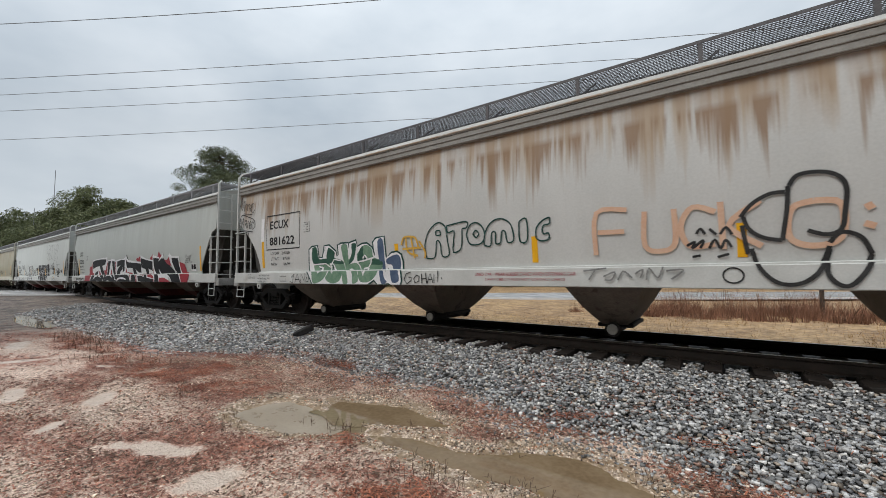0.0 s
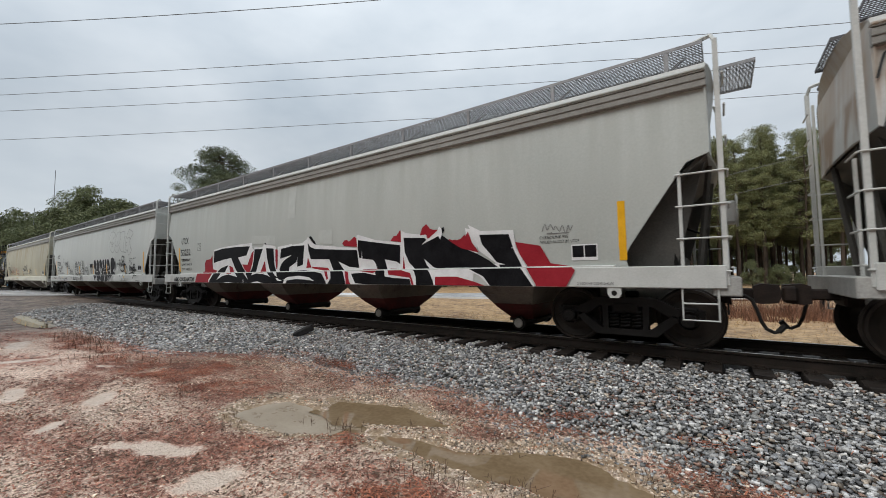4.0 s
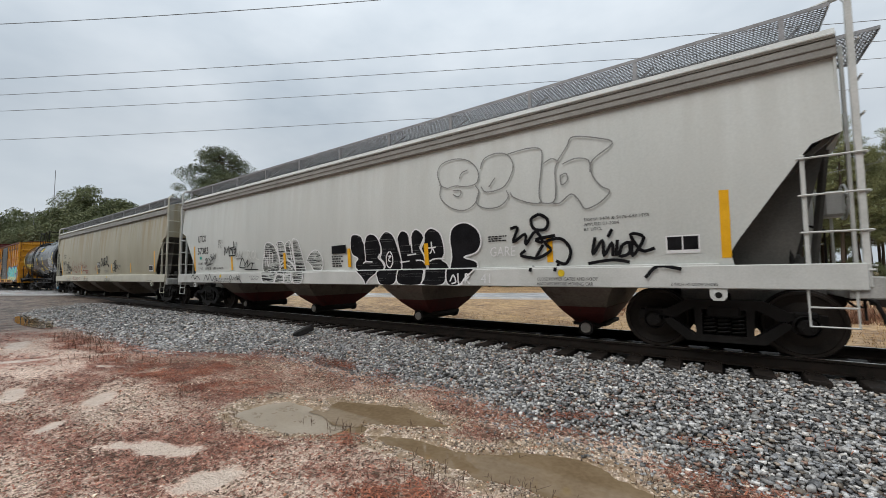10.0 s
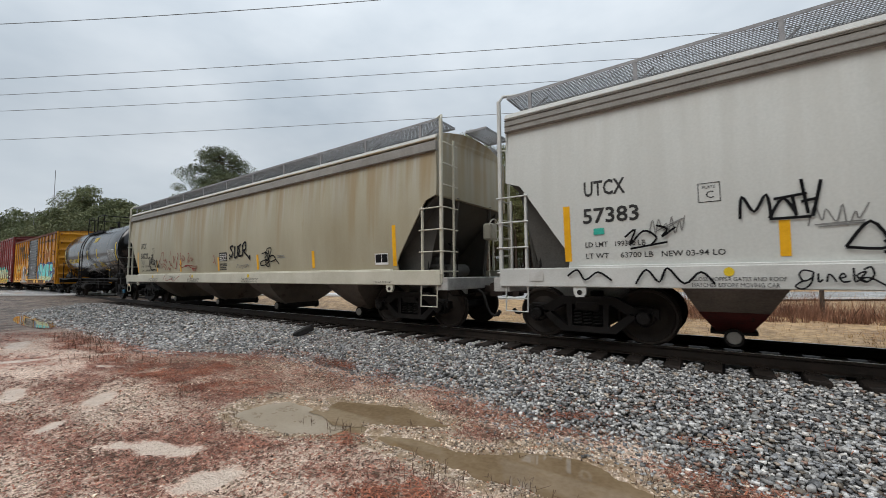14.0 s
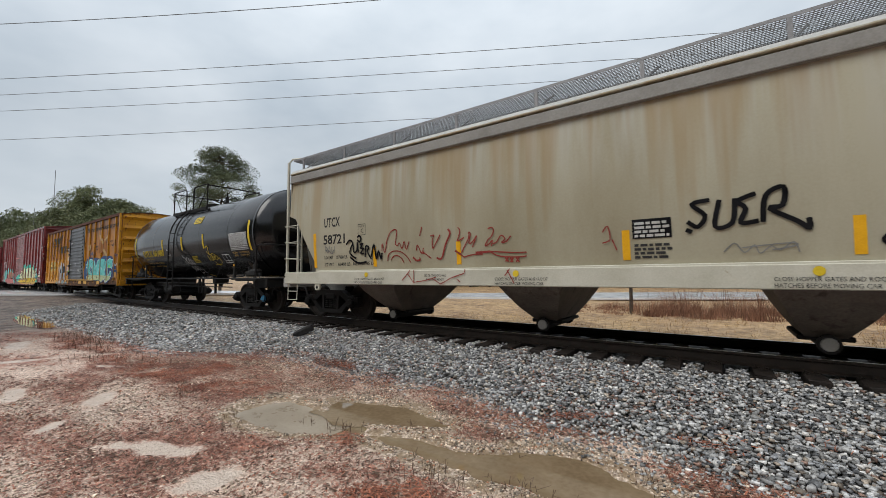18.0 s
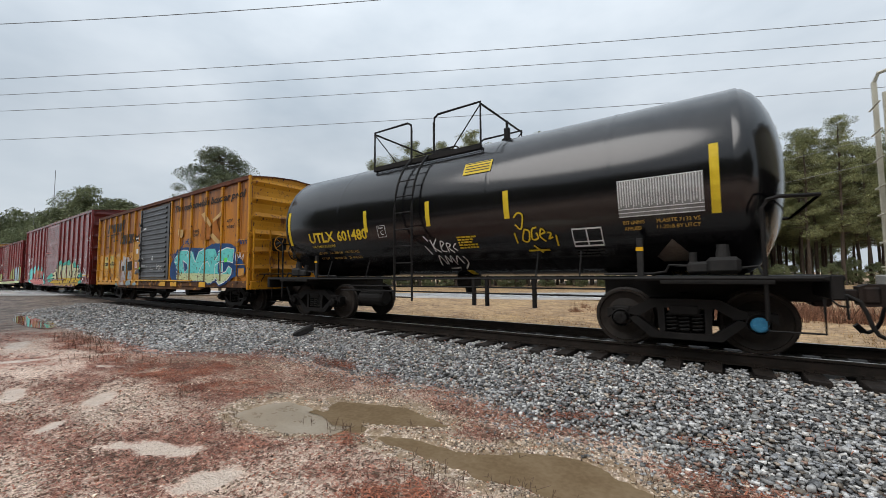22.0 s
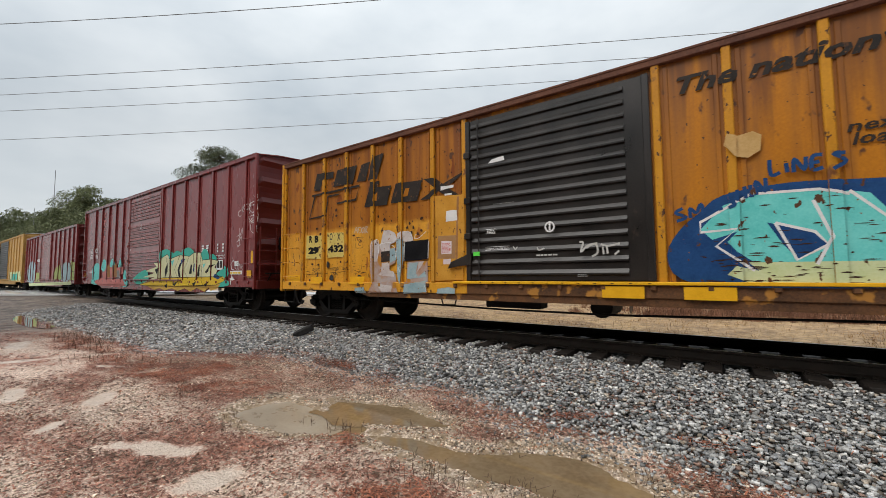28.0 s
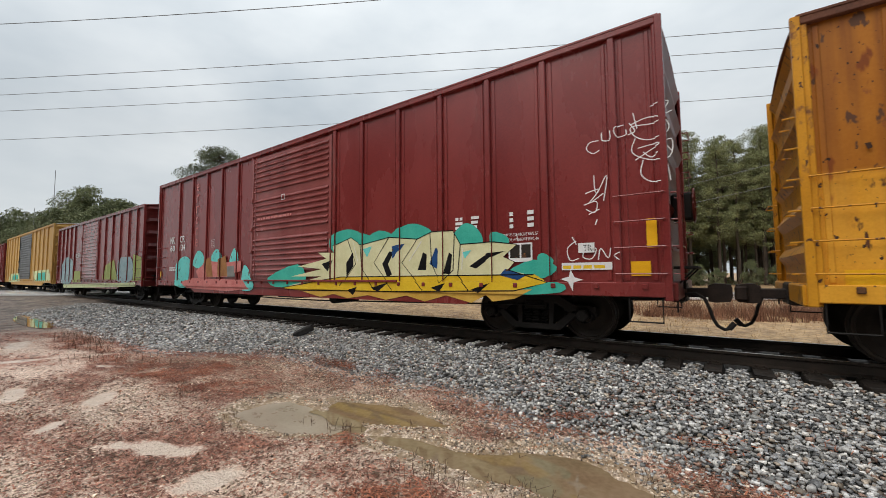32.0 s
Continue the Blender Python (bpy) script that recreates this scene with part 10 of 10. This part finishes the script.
lines(side_d, "brick", 0.04, [((-3.0, 1.6), (-2.68, 1.61)), ((-4.57, 1.56), (-4.48, 1.49), (-4.37, 1.5)), ((-3.94, 1.53), (-3.81, 1.52), (-3.7, 1.79), (-3.59, 1.98), (-3.59, 2.06), (-3.63, 2.1)), ((-3.47, 1.66), (-3.33, 1.57))])
lines(side_d, "brick", 0.03, [((-2.37, 1.49), (-2.31, 1.41)), ((-2.31, 1.49), (-2.37, 1.41)), ((-2.27, 1.48), (-2.22, 1.4)), ((-2.21, 1.48), (-2.27, 1.4)), ((-2.15, 1.48), (-2.1, 1.4)), ((-2.1, 1.48), (-2.16, 1.4))], 1, False)
lines(side_d, "brick", 0.02, [((-4.81, 1.06), (-4.63, 1.23), (-4.58, 1.3)), ((-4.66, 1.21), (-4.49, 1.02), (-4.17, 1.06), (-3.89, 1.13)), ((-4.48, 1.3), (-4.48, 1.02)), ((-3.96, 1.09), (-3.78, 0.99), (-3.5, 1.12), (-3.21, 1.2), (-3.19, 1.27), (-3.22, 1.31)), ((-3.38, 1.09), (-3.3, 1.03)), ((-2.24, 1.28), (-2.34, 1.15)), ((-2.29, 1.25), (-2.16, 1.02))], 1, False)
lines(side_d, "black", 0.045, [((-6.71, 1.94), (-6.57, 2.04), (-6.47, 1.97), (-6.54, 1.85), (-6.58, 1.73), (-6.47, 1.64), (-6.36, 1.59)), ((-6.46, 1.95), (-6.43, 1.74), (-6.33, 1.79), (-6.3, 1.99), (-6.28, 1.73)), ((-6.22, 1.91), (-6.11, 1.94), (-6.2, 1.83), (-6.09, 1.82), (-6.2, 1.71), (-6.07, 1.7)), ((-6.05, 1.62), (-6.01, 1.87), (-5.91, 1.83), (-5.97, 1.74), (-5.84, 1.56)), ((-6.3, 2.09), (-6.24, 2.13), (-6.17, 2.08), (-6.22, 1.98), (-6.3, 2.04)), ((-5.84, 1.61), (-5.74, 1.9), (-5.68, 1.56), (-5.6, 1.74), (-5.53, 1.55), (-5.49, 1.69)), ((-6.58, 1.63), (-6.31, 1.48), (-6.0, 1.5))])
lines(side_d, "black", 0.06, [((0.77, 2.18), (0.56, 2.14), (0.71, 1.97), (0.62, 1.82), (0.5, 1.9)), ((0.88, 2.17), (0.82, 1.81), (1.01, 1.85), (1.05, 2.17)), ((1.27, 2.21), (1.08, 2.13), (1.16, 2.02), (1.1, 1.84), (1.29, 1.85)), ((1.33, 1.83), (1.37, 2.17), (1.55, 2.26), (1.53, 2.03), (1.4, 2), (1.67, 1.81), (1.77, 1.72), (1.77, 1.85)), ((0.48, 1.79), (0.55, 1.75))], 1, True, False)
lines(side_d, "black", 0.035, [((2.48, 1.86), (2.71, 1.9), (2.8, 2), (3, 2), (2.93, 1.81), (2.79, 1.69), (2.45, 1.62), (2.4, 1.51), (2.66, 1.52), (2.91, 1.64)), ((2.71, 1.92), (2.66, 1.66), (2.87, 1.69), (2.86, 1.95)), ((2.66, 1.66), (2.74, 1.48), (2.88, 1.49), (2.83, 1.69), (3.07, 1.79), (3.21, 1.67), (2.94, 1.6)), ((3.21, 1.67), (3.39, 1.53)), ((2.73, 1.92), (2.83, 1.69)), ((2.86, 1.89), (2.69, 1.74))], 1, True, False)
lines(side_d, "brick", 0.02, [((-0.65, 1.83), (-0.57, 1.92), (-0.54, 1.71), (-0.66, 1.66)), ((-0.51, 1.71), (-0.45, 1.54))], 1, True, False)

for x in (-2.31, 0.43, 2.84):
    bar(side_c, "reflector", x, x + 0.11, 1.38, 1.84, 4)

# lettering and tags on the black tank
lines(side_t, "sign_yellow", 0.03, [((1.89, 2.22), (1.98, 2.3), (2.07, 2.24), (2, 2.01), (1.9, 2.1)), ((1.85, 1.95), (1.87, 1.76)), ((2.06, 2), (1.99, 1.82), (2.1, 1.79), (2.15, 1.96), (2.06, 2)), ((2.3, 2.02), (2.21, 1.99), (2.18, 1.82), (2.29, 1.83), (2.28, 1.93)), ((2.36, 1.9), (2.44, 1.93), (2.38, 1.99), (2.34, 1.86), (2.43, 1.77)), ((2.48, 1.92), (2.55, 1.9), (2.49, 1.81), (2.57, 1.84)), ((2.63, 1.87), (2.63, 1.68)), ((2.04, 1.62), (2.45, 1.62)), ((2.17, 1.71), (2.31, 1.58))], 1, True, False)
lines(side_t, "white", 0.025, [((-0.15, 1.94), (-0.1, 1.68)), ((0.02, 1.95), (-0.11, 1.79), (0.03, 1.67)), ((0.09, 1.78), (0.18, 1.85), (0.11, 1.89), (0.07, 1.71), (0.19, 1.68)), ((0.24, 1.66), (0.24, 1.84), (0.34, 1.81), (0.27, 1.75), (0.37, 1.65)), ((0.48, 1.83), (0.39, 1.76), (0.47, 1.68)), ((-0.16, 1.39), (-0.08, 1.6), (0.01, 1.41)), ((0.04, 1.41), (0.08, 1.59), (0.15, 1.45), (0.21, 1.59), (0.26, 1.4)), ((0.29, 1.45), (0.38, 1.58), (0.45, 1.41)), ((0.4, 1.31), (0.57, 1.44), (0.52, 1.57)), ((0, 1.32), (0.27, 1.33)), ((-0.31, 2.02), (-0.21, 1.91)), ((-0.34, 1.81), (-0.23, 1.63))], 1, True, False)

# turquoise piece and old lettering on the orange box car
fill(side_e, "russet", [((4.55, 3.34), (5.3, 2.87), (5.18, 2.51), (4.47, 2.51)), ((5.37, 3.04), (5.64, 3.17), (5.94, 2.68), (5.94, 2.45), (5.36, 2.75))], 0)
fill(side_e, "tan", [((4.47, 3.48), (4.74, 3.53), (5.3, 3.05), (5.18, 2.95)), ((5.37, 3.21), (6.04, 3.44), (6.04, 3.31), (5.44, 3.11)), ((5.18, 2.65), (5.43, 2.71), (6.06, 2.33), (5.89, 2.21))], 1)
fill(side_e, "navy", [((1.81, 1.44), (1.98, 1.79), (2.23, 2.02), (2.5, 2.23), (3.18, 2.31), (3.89, 2.26), (4.85, 2.21), (5.43, 2.33), (6.09, 2.31), (6.68, 2.27), (7.01, 2.14), (7.16, 1.92), (7.56, 1.61), (7.7, 1.32), (7.3, 1.18), (6.88, 1.13), (6.65, 0.98), (6.31, 0.87), (6.06, 0.84), (5.81, 0.97), (5.41, 0.89), (5.13, 0.91), (4.99, 1), (2.81, 0.98), (1.99, 1.08))], 0, True)
fill(side_e, "turquoise", [((2.23, 1.78), (2.5, 2.09), (2.89, 2.2), (3.4, 2.19), (3.72, 2.1), (3.81, 1.78), (3.72, 1.3), (2.8, 1.31), (2.5, 1.56), (2.64, 1.72), (2.36, 1.63)), ((3.4, 2.08), (3.72, 2.14), (3.89, 2.09), (4.1, 1.76), (4.31, 2.06), (4.85, 2.18), (5.11, 1.89), (5.28, 1.6), (5.42, 1.27), (3.55, 1.3)), ((4.31, 1.88), (4.62, 2.08), (5.07, 2.17), (5.63, 2.15), (5.82, 1.85), (5.82, 1.36), (5.94, 1.27), (4.54, 1.29))], 1)
fill(side_e, "turquoise", [((5.42, 1.27), (5.69, 1.8), (6.02, 2.06), (6.45, 2.13), (6.96, 2.09), (6.89, 1.64), (6.55, 1.65), (6.38, 1.77), (6.05, 1.68), (5.97, 1.37), (6.14, 1.29), (6.43, 1.34), (6.61, 1.5), (6.83, 1.42), (6.77, 1.24))], 1)
fill(side_e, "lime", [((2.65, 1.31), (4.23, 1.3), (5.42, 1.27), (6.75, 1.24), (6.54, 1.08), (6.19, 0.9), (6, 0.92), (5.75, 1.14), (5.55, 0.97), (5.28, 0.93), (4.99, 1.02), (2.81, 1.01), (2.51, 1.15))], 2)
fill(side_e, "navy", [((2.95, 1.82), (3.4, 1.67), (3.51, 1.51), (3.22, 1.34), (3.09, 1.54)), ((2.5, 1.63), (2.65, 1.42), (2.84, 1.2), (2.45, 1.31)), ((5.9, 1.57), (6.01, 1.7), (6.34, 1.71), (6.46, 1.55), (6.22, 1.51), (6.31, 1.33), (6.07, 1.24), (5.89, 1.41))], 3)
fill(side_e, "turquoise", [((6.07, 1.62), (6.2, 1.64), (6.22, 1.35), (6.09, 1.33))], 4)
lines(side_e, "white", 0.035, [((2.8, 1.2), (2.4, 1.54), (2.64, 1.76), (2.23, 1.74), (2.23, 1.88), (2.8, 2.21), (3.46, 2.19), (3.72, 2.1)), ((3.4, 1.27), (3.55, 1.6), (3.4, 2.06)), ((3.72, 2.14), (4.1, 1.7), (4.39, 2.1), (4.85, 2.18)), ((4.39, 1.29), (4.62, 1.56), (5.07, 1.72), (5.28, 1.54)), ((3.03, 1.81), (3.4, 1.67), (3.51, 1.51), (3.22, 1.33), (3.03, 1.81))], 5, False, False)
lines(side_e, "white", 0.035, [((5.62, 1.03), (5.66, 1.58), (6.08, 1.68), (6.44, 1.72), (6.89, 1.62), (6.97, 2.08), (6.45, 2.15), (6.02, 2.06), (5.69, 1.75)), ((6.01, 1.24), (6.43, 1.34), (6.61, 1.52), (6.84, 1.43), (6.79, 1.24), (6.43, 0.98), (6.06, 0.9), (5.75, 1.11), (5.48, 0.94)), ((6.07, 1.62), (6.2, 1.64), (6.22, 1.35), (6.09, 1.33), (6.07, 1.62))], 5, False, False)
marks = []
for k in range(260):
    x, z, w, h = rng.uniform(2.2, 7.5), 1.02 + 1.1 * rng.random() ** 1.4, rng.uniform(0.03, 0.20), rng.uniform(0.004, 0.016)
    marks.append([(x, z), (x + 0.6 * w, z - 0.5 * h), (x + w, z + 0.4 * h), (x + 0.45 * w, z + h)])
drape(side_e, "scratch_rust", "paint_blister", marks, 1, "", True)["kind"] = "stuff"
fill(side_e, "fluor_green", [((6.32, 1.81), (6.52, 1.81), (6.52, 1.66), (6.32, 1.65))], 5)
fill(side_e, "apricot", [((7.26, 1.43), (7.62, 1.43), (7.62, 1.21), (7.25, 1.19))], 3)
lines(side_e, "navy", 0.045, [((2.03, 2.1), (1.94, 2.04), (2.07, 1.97), (1.95, 1.92)), ((2.12, 1.95), (2.12, 2.09), (2.19, 2.02), (2.25, 2.14), (2.28, 1.99)), ((2.36, 2.02), (2.43, 2.15), (2.48, 2.03)), ((2.62, 2.22), (2.55, 2.17), (2.63, 2.09), (2.56, 2.05)), ((2.67, 2.13), (2.66, 2.28)), ((2.75, 2.16), (2.74, 2.32)), ((2.67, 2.21), (2.76, 2.23)), ((2.8, 2.33), (2.81, 2.17)), ((2.86, 2.19), (2.86, 2.37), (2.95, 2.23), (2.96, 2.4)), ((3.01, 2.63), (3.02, 2.43), (3.11, 2.45)), ((3.17, 2.56), (3.18, 2.44)), ((3.24, 2.43), (3.25, 2.6), (3.34, 2.45), (3.36, 2.61)), ((3.51, 2.61), (3.42, 2.6), (3.41, 2.44), (3.51, 2.45))], 1, True, False)
lines(side_e, "navy", 0.045, [((3.42, 2.52), (3.48, 2.53)), ((3.71, 2.6), (3.6, 2.59), (3.71, 2.5), (3.59, 2.41))], 1, True, False)
lines(side_e, "navy", 0.05, [((7.17, 2.27), (7.33, 2.39), (7.38, 2.22)), ((7.43, 2.22), (7.51, 2.37), (7.58, 2.22)), ((7.63, 2.26), (7.73, 2.36), (7.74, 2.22))], 1, True, False)
lines(side_e, "white", 0.03, [((7.19, 1.67), (7.16, 1.92), (7.3, 1.77), (7.37, 1.96), (7.44, 1.76), (7.6, 1.88), (7.53, 1.69))], 1, True, False)

# yellow, teal and black piece on the tall red box car
fill(side_f, "teal", [((1.92, 2.2), (2.49, 2.33), (2.99, 2.21), (3.4, 2.04), (3.24, 1.72), (2.04, 1.76)), ((3.19, 2.02), (3.58, 2.22), (4.04, 2.07), (3.92, 1.76)), ((3.91, 2.05), (4.34, 2.27), (4.74, 2.28), (5.16, 2.07), (5.03, 1.79), (4.13, 1.75)), ((5.67, 1.95), (5.93, 2.19), (6.18, 2.12), (6.36, 1.88), (6.26, 1.67), (5.76, 1.69)), ((6.56, 1.98), (6.9, 1.85), (6.84, 1.61), (6.58, 1.66)), ((6.88, 1.23), (7.38, 1.43), (7.8, 1.3), (7.58, 1.11), (7.09, 1.09)), ((7.45, 1.48), (7.58, 1.54), (7.74, 1.41), (7.65, 1.24), (7.49, 1.25)), ((6.77, 0.96), (7.8, 1.04), (7.87, 0.87), (6.87, 0.81)), ((-0.93, 1.13), (0.55, 1.5), (0.87, 0.96), (-0.57, 0.86))], 0, True)
fill(side_f, "cream", [((1.98, 1.95), (2.63, 2.11), (3.0, 1.91), (3.91, 2.04), (4.74, 1.96), (5.13, 2.08), (5.67, 2.07), (5.85, 1.78), (6.58, 1.79), (7.07, 1.72), (6.8, 1.5), (7.02, 1.4), (6.88, 1.26), (7.38, 1.14), (5.67, 1.12), (2.27, 1.09), (-0.0, 0.88), (1.59, 1.16), (0.25, 1.16), (1.59, 1.35), (0.55, 1.43), (1.77, 1.61), (1.43, 1.78), (2.04, 1.76))])
fill(side_f, "gold", [((-0.23, 0.84), (1.59, 1.06), (2.27, 1.15), (5.67, 1.17), (7.38, 1.18), (7.64, 1.03), (7.02, 0.88), (3.93, 0.81), (1.6, 0.77), (0.58, 0.78))])
fill(side_f, "amber", [((0.58, 0.78), (3.93, 0.81), (7.37, 0.91), (7.02, 0.74), (6.57, 0.67), (6.42, 0.79), (6.1, 0.63), (5.5, 0.76), (4.95, 0.62), (4.45, 0.73), (3.83, 0.62), (3.26, 0.71), (2.54, 0.62), (2.01, 0.71), (1.47, 0.62))])
fill(side_f, "black", [((2.46, 1.49), (2.71, 1.76), (2.72, 1.4), (2.47, 1.15)), ((3.7, 1.44), (3.92, 1.72), (4.05, 1.69), (3.88, 1.43), (4.01, 1.18), (3.84, 1.15)), ((4.75, 1.28), (4.9, 1.66), (5.0, 1.61), (4.98, 1.28)), ((5.42, 1.2), (5.57, 1.63), (5.65, 1.58), (5.6, 1.19)), ((6.05, 1.34), (6.47, 1.58), (6.84, 1.61), (6.53, 1.5), (6.21, 1.29)), ((1.58, 1.48), (1.99, 1.57), (1.84, 1.28)), ((3.37, 0.89), (3.93, 1.01), (3.6, 0.8)), ((5.13, 0.91), (5.5, 1.01), (5.35, 0.83)), ((6.11, 0.89), (6.53, 1.02), (6.27, 0.82)), ((2.53, 0.81), (2.92, 0.91), (2.73, 0.7))])
fill(side_f, "navy", [((4.0, 1.83), (4.38, 1.87), (4.26, 1.74), (4.01, 1.55)), ((5.07, 1.41), (5.24, 1.75), (5.33, 1.67), (5.26, 1.3)), ((6.83, 1.28), (7.24, 1.16), (7.07, 1.07), (6.71, 1.16))])
fill(side_f, "turquoise", [((3.05, 1.81), (3.36, 1.86), (3.2, 1.6)), ((5.9, 1.62), (6.11, 1.66), (5.95, 1.49))])
lines(side_f, "black", 0.02, [((1.98, 1.94), (2.63, 2.11), (3.0, 1.91), (3.91, 2.04), (4.74, 1.95), (5.13, 2.08), (5.67, 2.07), (5.85, 1.78), (6.58, 1.79), (7.07, 1.72), (6.8, 1.5), (7.02, 1.4), (6.88, 1.26), (7.64, 1.03), (7.02, 0.88)), ((2.5, 2.08), (2.81, 1.46), (2.27, 0.92)), ((3.0, 1.91), (3.06, 1.3), (3.49, 0.83)), ((3.91, 2.04), (3.43, 1.47), (4.04, 0.84)), ((4.74, 1.95), (4.3, 1.45), (4.91, 0.85)), ((5.09, 2.05), (5.13, 1.41), (5.35, 1.01), (5.67, 1.27), (5.71, 2.04)), ((5.85, 1.78), (5.78, 1.17), (6.05, 0.87)), ((-0.23, 0.84), (2.27, 1.14), (5.67, 1.16), (7.38, 1.17)), ((0.58, 0.78), (3.93, 0.81), (7.02, 0.88))], 5, False)
lines(side_f, "white", 0.016, [((2.7, 2.01), (2.91, 1.45)), ((4.86, 1.9), (4.51, 1.48)), ((5.91, 1.7), (5.88, 1.27)), ((7.1, 1.77), (7.07, 1.91))], 5, False)
fill(side_f, "white", [((8.03, 1.25), (8.09, 1.12), (8.23, 1.08), (8.09, 1.04), (8.07, 0.89), (8, 1.04), (7.85, 1.09), (8, 1.13))], 3)
fill(side_f, "turquoise", [((-7.61, 0.85), (-7.57, 1.63), (-7.07, 1.95), (-6.41, 1.82), (-6.5, 1.18), (-6.57, 0.79)), ((-6.15, 1.6), (-5.81, 2.12), (-5.34, 1.99), (-5.21, 1.48)), ((-4.71, 1.77), (-4.4, 2.12), (-3.98, 1.98), (-4.03, 1.46)), ((-3.41, 1.54), (-3.13, 2.1), (-2.83, 1.9), (-2.87, 1.35)), ((-2.59, 0.8), (-2.45, 1.53), (-2.1, 1.34), (-1.75, 0.9), (-2.07, 0.72))], 0, True)
fill(side_f, "pink", [((-7.09, 0.96), (-6.11, 1.13), (-4.33, 1.09), (-2.43, 1.06), (-2.07, 0.77), (-3.51, 0.68), (-6.57, 0.75)), ((-5.89, 1.38), (-5.01, 1.74), (-3.76, 1.65), (-2.64, 1.68), (-2.62, 1.35), (-3.54, 1.17), (-5.64, 1.13))], 1)
fill(side_f, "rust_patch", [((-5.15, 1.78), (-4.72, 1.87), (-4.54, 1.17), (-5.02, 1.17)), ((-4.17, 1.76), (-3.66, 1.89), (-3.46, 1.2), (-4.09, 1.17))], 2)
fill(side_f, "pencil", [((-3.56, 1.51), (-2.99, 1.54), (-2.94, 1.17), (-3.5, 1.17))], 2)
lines(side_f, "white", 0.016, [((8.54, 3.33), (8.4, 3.32), (8.35, 3.22), (8.45, 3.13), (8.55, 3.17)), ((8.59, 3.45), (8.6, 3.32), (8.72, 3.31), (8.72, 3.45)), ((8.92, 3.5), (8.79, 3.47), (8.82, 3.33), (8.95, 3.34), (8.95, 3.42)), ((9, 3.51), (9.08, 3.37), (8.98, 3.33)), ((9.06, 3.66), (9.11, 3.4)), ((9.3, 3.7), (9.54, 3.73), (9.45, 3.55), (9.58, 3.57)), ((9.03, 3.48), (9.27, 3.54), (9.49, 3.46), (9.52, 3.28), (9.29, 3.19), (9.08, 3.28), (9.03, 3.44), (9.34, 3.43), (9.49, 3.5)), ((9.08, 3.25), (9.03, 3.04), (9.26, 2.89), (9.53, 2.89), (9.56, 3.15), (9.34, 3.06), (9.07, 2.91))], 1, True, False)
lines(side_f, "white", 0.016, [((9.18, 2.9), (9.14, 2.69), (9.26, 2.56), (9.44, 2.56), (9.49, 2.8), (9.53, 2.53)), ((9.18, 3.02), (9.29, 2.92), (9.38, 2.98)), ((9.11, 3.09), (9.42, 3.11), (9.56, 2.97))], 1, True, False)
lines(side_f, "white", 0.016, [((8.31, 2.49), (8.53, 2.53), (8.36, 2.32), (8.59, 2.46)), ((8.28, 2.3), (8.48, 2.34), (8.45, 2.16), (8.31, 2.23)), ((8.45, 2.77), (8.48, 2.47), (8.65, 2.75), (8.59, 2.34)), ((8.35, 2.14), (8.52, 2.21)), ((8.48, 2.05), (8.45, 1.96)), ((8.14, 1.72), (7.99, 1.6), (8.03, 1.4), (8.17, 1.43)), ((8.07, 1.79), (8.14, 1.66)), ((8.28, 1.59), (8.24, 1.45), (8.38, 1.42), (8.45, 1.58), (8.28, 1.59)), ((8.48, 1.39), (8.52, 1.58), (8.63, 1.42), (8.67, 1.58)), ((8.81, 1.51), (8.73, 1.46), (8.8, 1.39))], 1, True, False)

# faded colours on the farther box cars
fill(side_g, "pale_blue", [((-6.66, 0.86), (-6.92, 2), (-5.55, 2.52), (-4.08, 2.12), (-4.23, 0.88)), ((4.37, 1.06), (4.66, 2.05), (5.47, 2.16), (6.43, 2), (6.41, 0.98))], 0, True)
fill(side_g, "moss", [((2.08, 1.06), (2.44, 1.81), (3.79, 2.07), (4.37, 1.06)), ((6.64, 0.98), (6.55, 2.26), (7.59, 2.09), (7.99, 1.06)), ((-3.83, 0.88), (-3.71, 1.58), (-2.06, 1.56), (-1.93, 0.89))], 0)
fill(side_g, "lime", [((-6.33, 0.72), (7.16, 0.93), (7.04, 0.73), (-5.99, 0.5))], 0)
fill(side_h, "lime", [((-7.98, 1.19), (-7.17, 1.57), (-2.25, 1.59), (-2.02, 0.89), (-7.5, 0.76)), ((3.53, 0.91), (3.29, 1.72), (8.63, 1.78), (9.38, 0.93))], 0)
fill(side_h, "teal", [((-6.35, 1.03), (-5.32, 1.51), (-2.73, 1.39), (-2.84, 0.93)), ((4.37, 0.95), (5.05, 1.53), (7.77, 1.59), (7.93, 0.96))], 1)


# ---- how the train runs ----
SPEEDS = ((0, 3.633), (2, 3.573), (4, 3.563), (6, 3.554), (8, 3.539), (10, 3.538), (12, 3.506), (14, 3.407), (16, 3.254), (18, 3.12), (20, 3.08), (22, 3.10), (24, 3.02), (26, 2.86), (28, 2.79), (30, 2.77), (32, 2.90))


def run_length(t):
    """Metres the train has gone by t seconds."""
    s = 0.0
    for (t0, v0), (t1, v1) in zip(SPEEDS, SPEEDS[1:]):
        if t <= t0:
            break
        u = min(t, t1)
        vu = v0 + (v1 - v0) * (u - t0) / (t1 - t0)
        s += (u - t0) * (v0 + vu) / 2
    return s


def motions():
    for car, place in ROLLING:
        walk(car, [(t / 2, pose(place + run_length(t / 2), TRACK_Y, 0)) for t in range(65)])
    for axle, x in SPINNING:
        walk(axle, [(k / 6, pose(x, 0, WHEEL_R, 0, math.degrees(run_length(k / 6) / WHEEL_R), 0)) for k in range(193)])


motions()
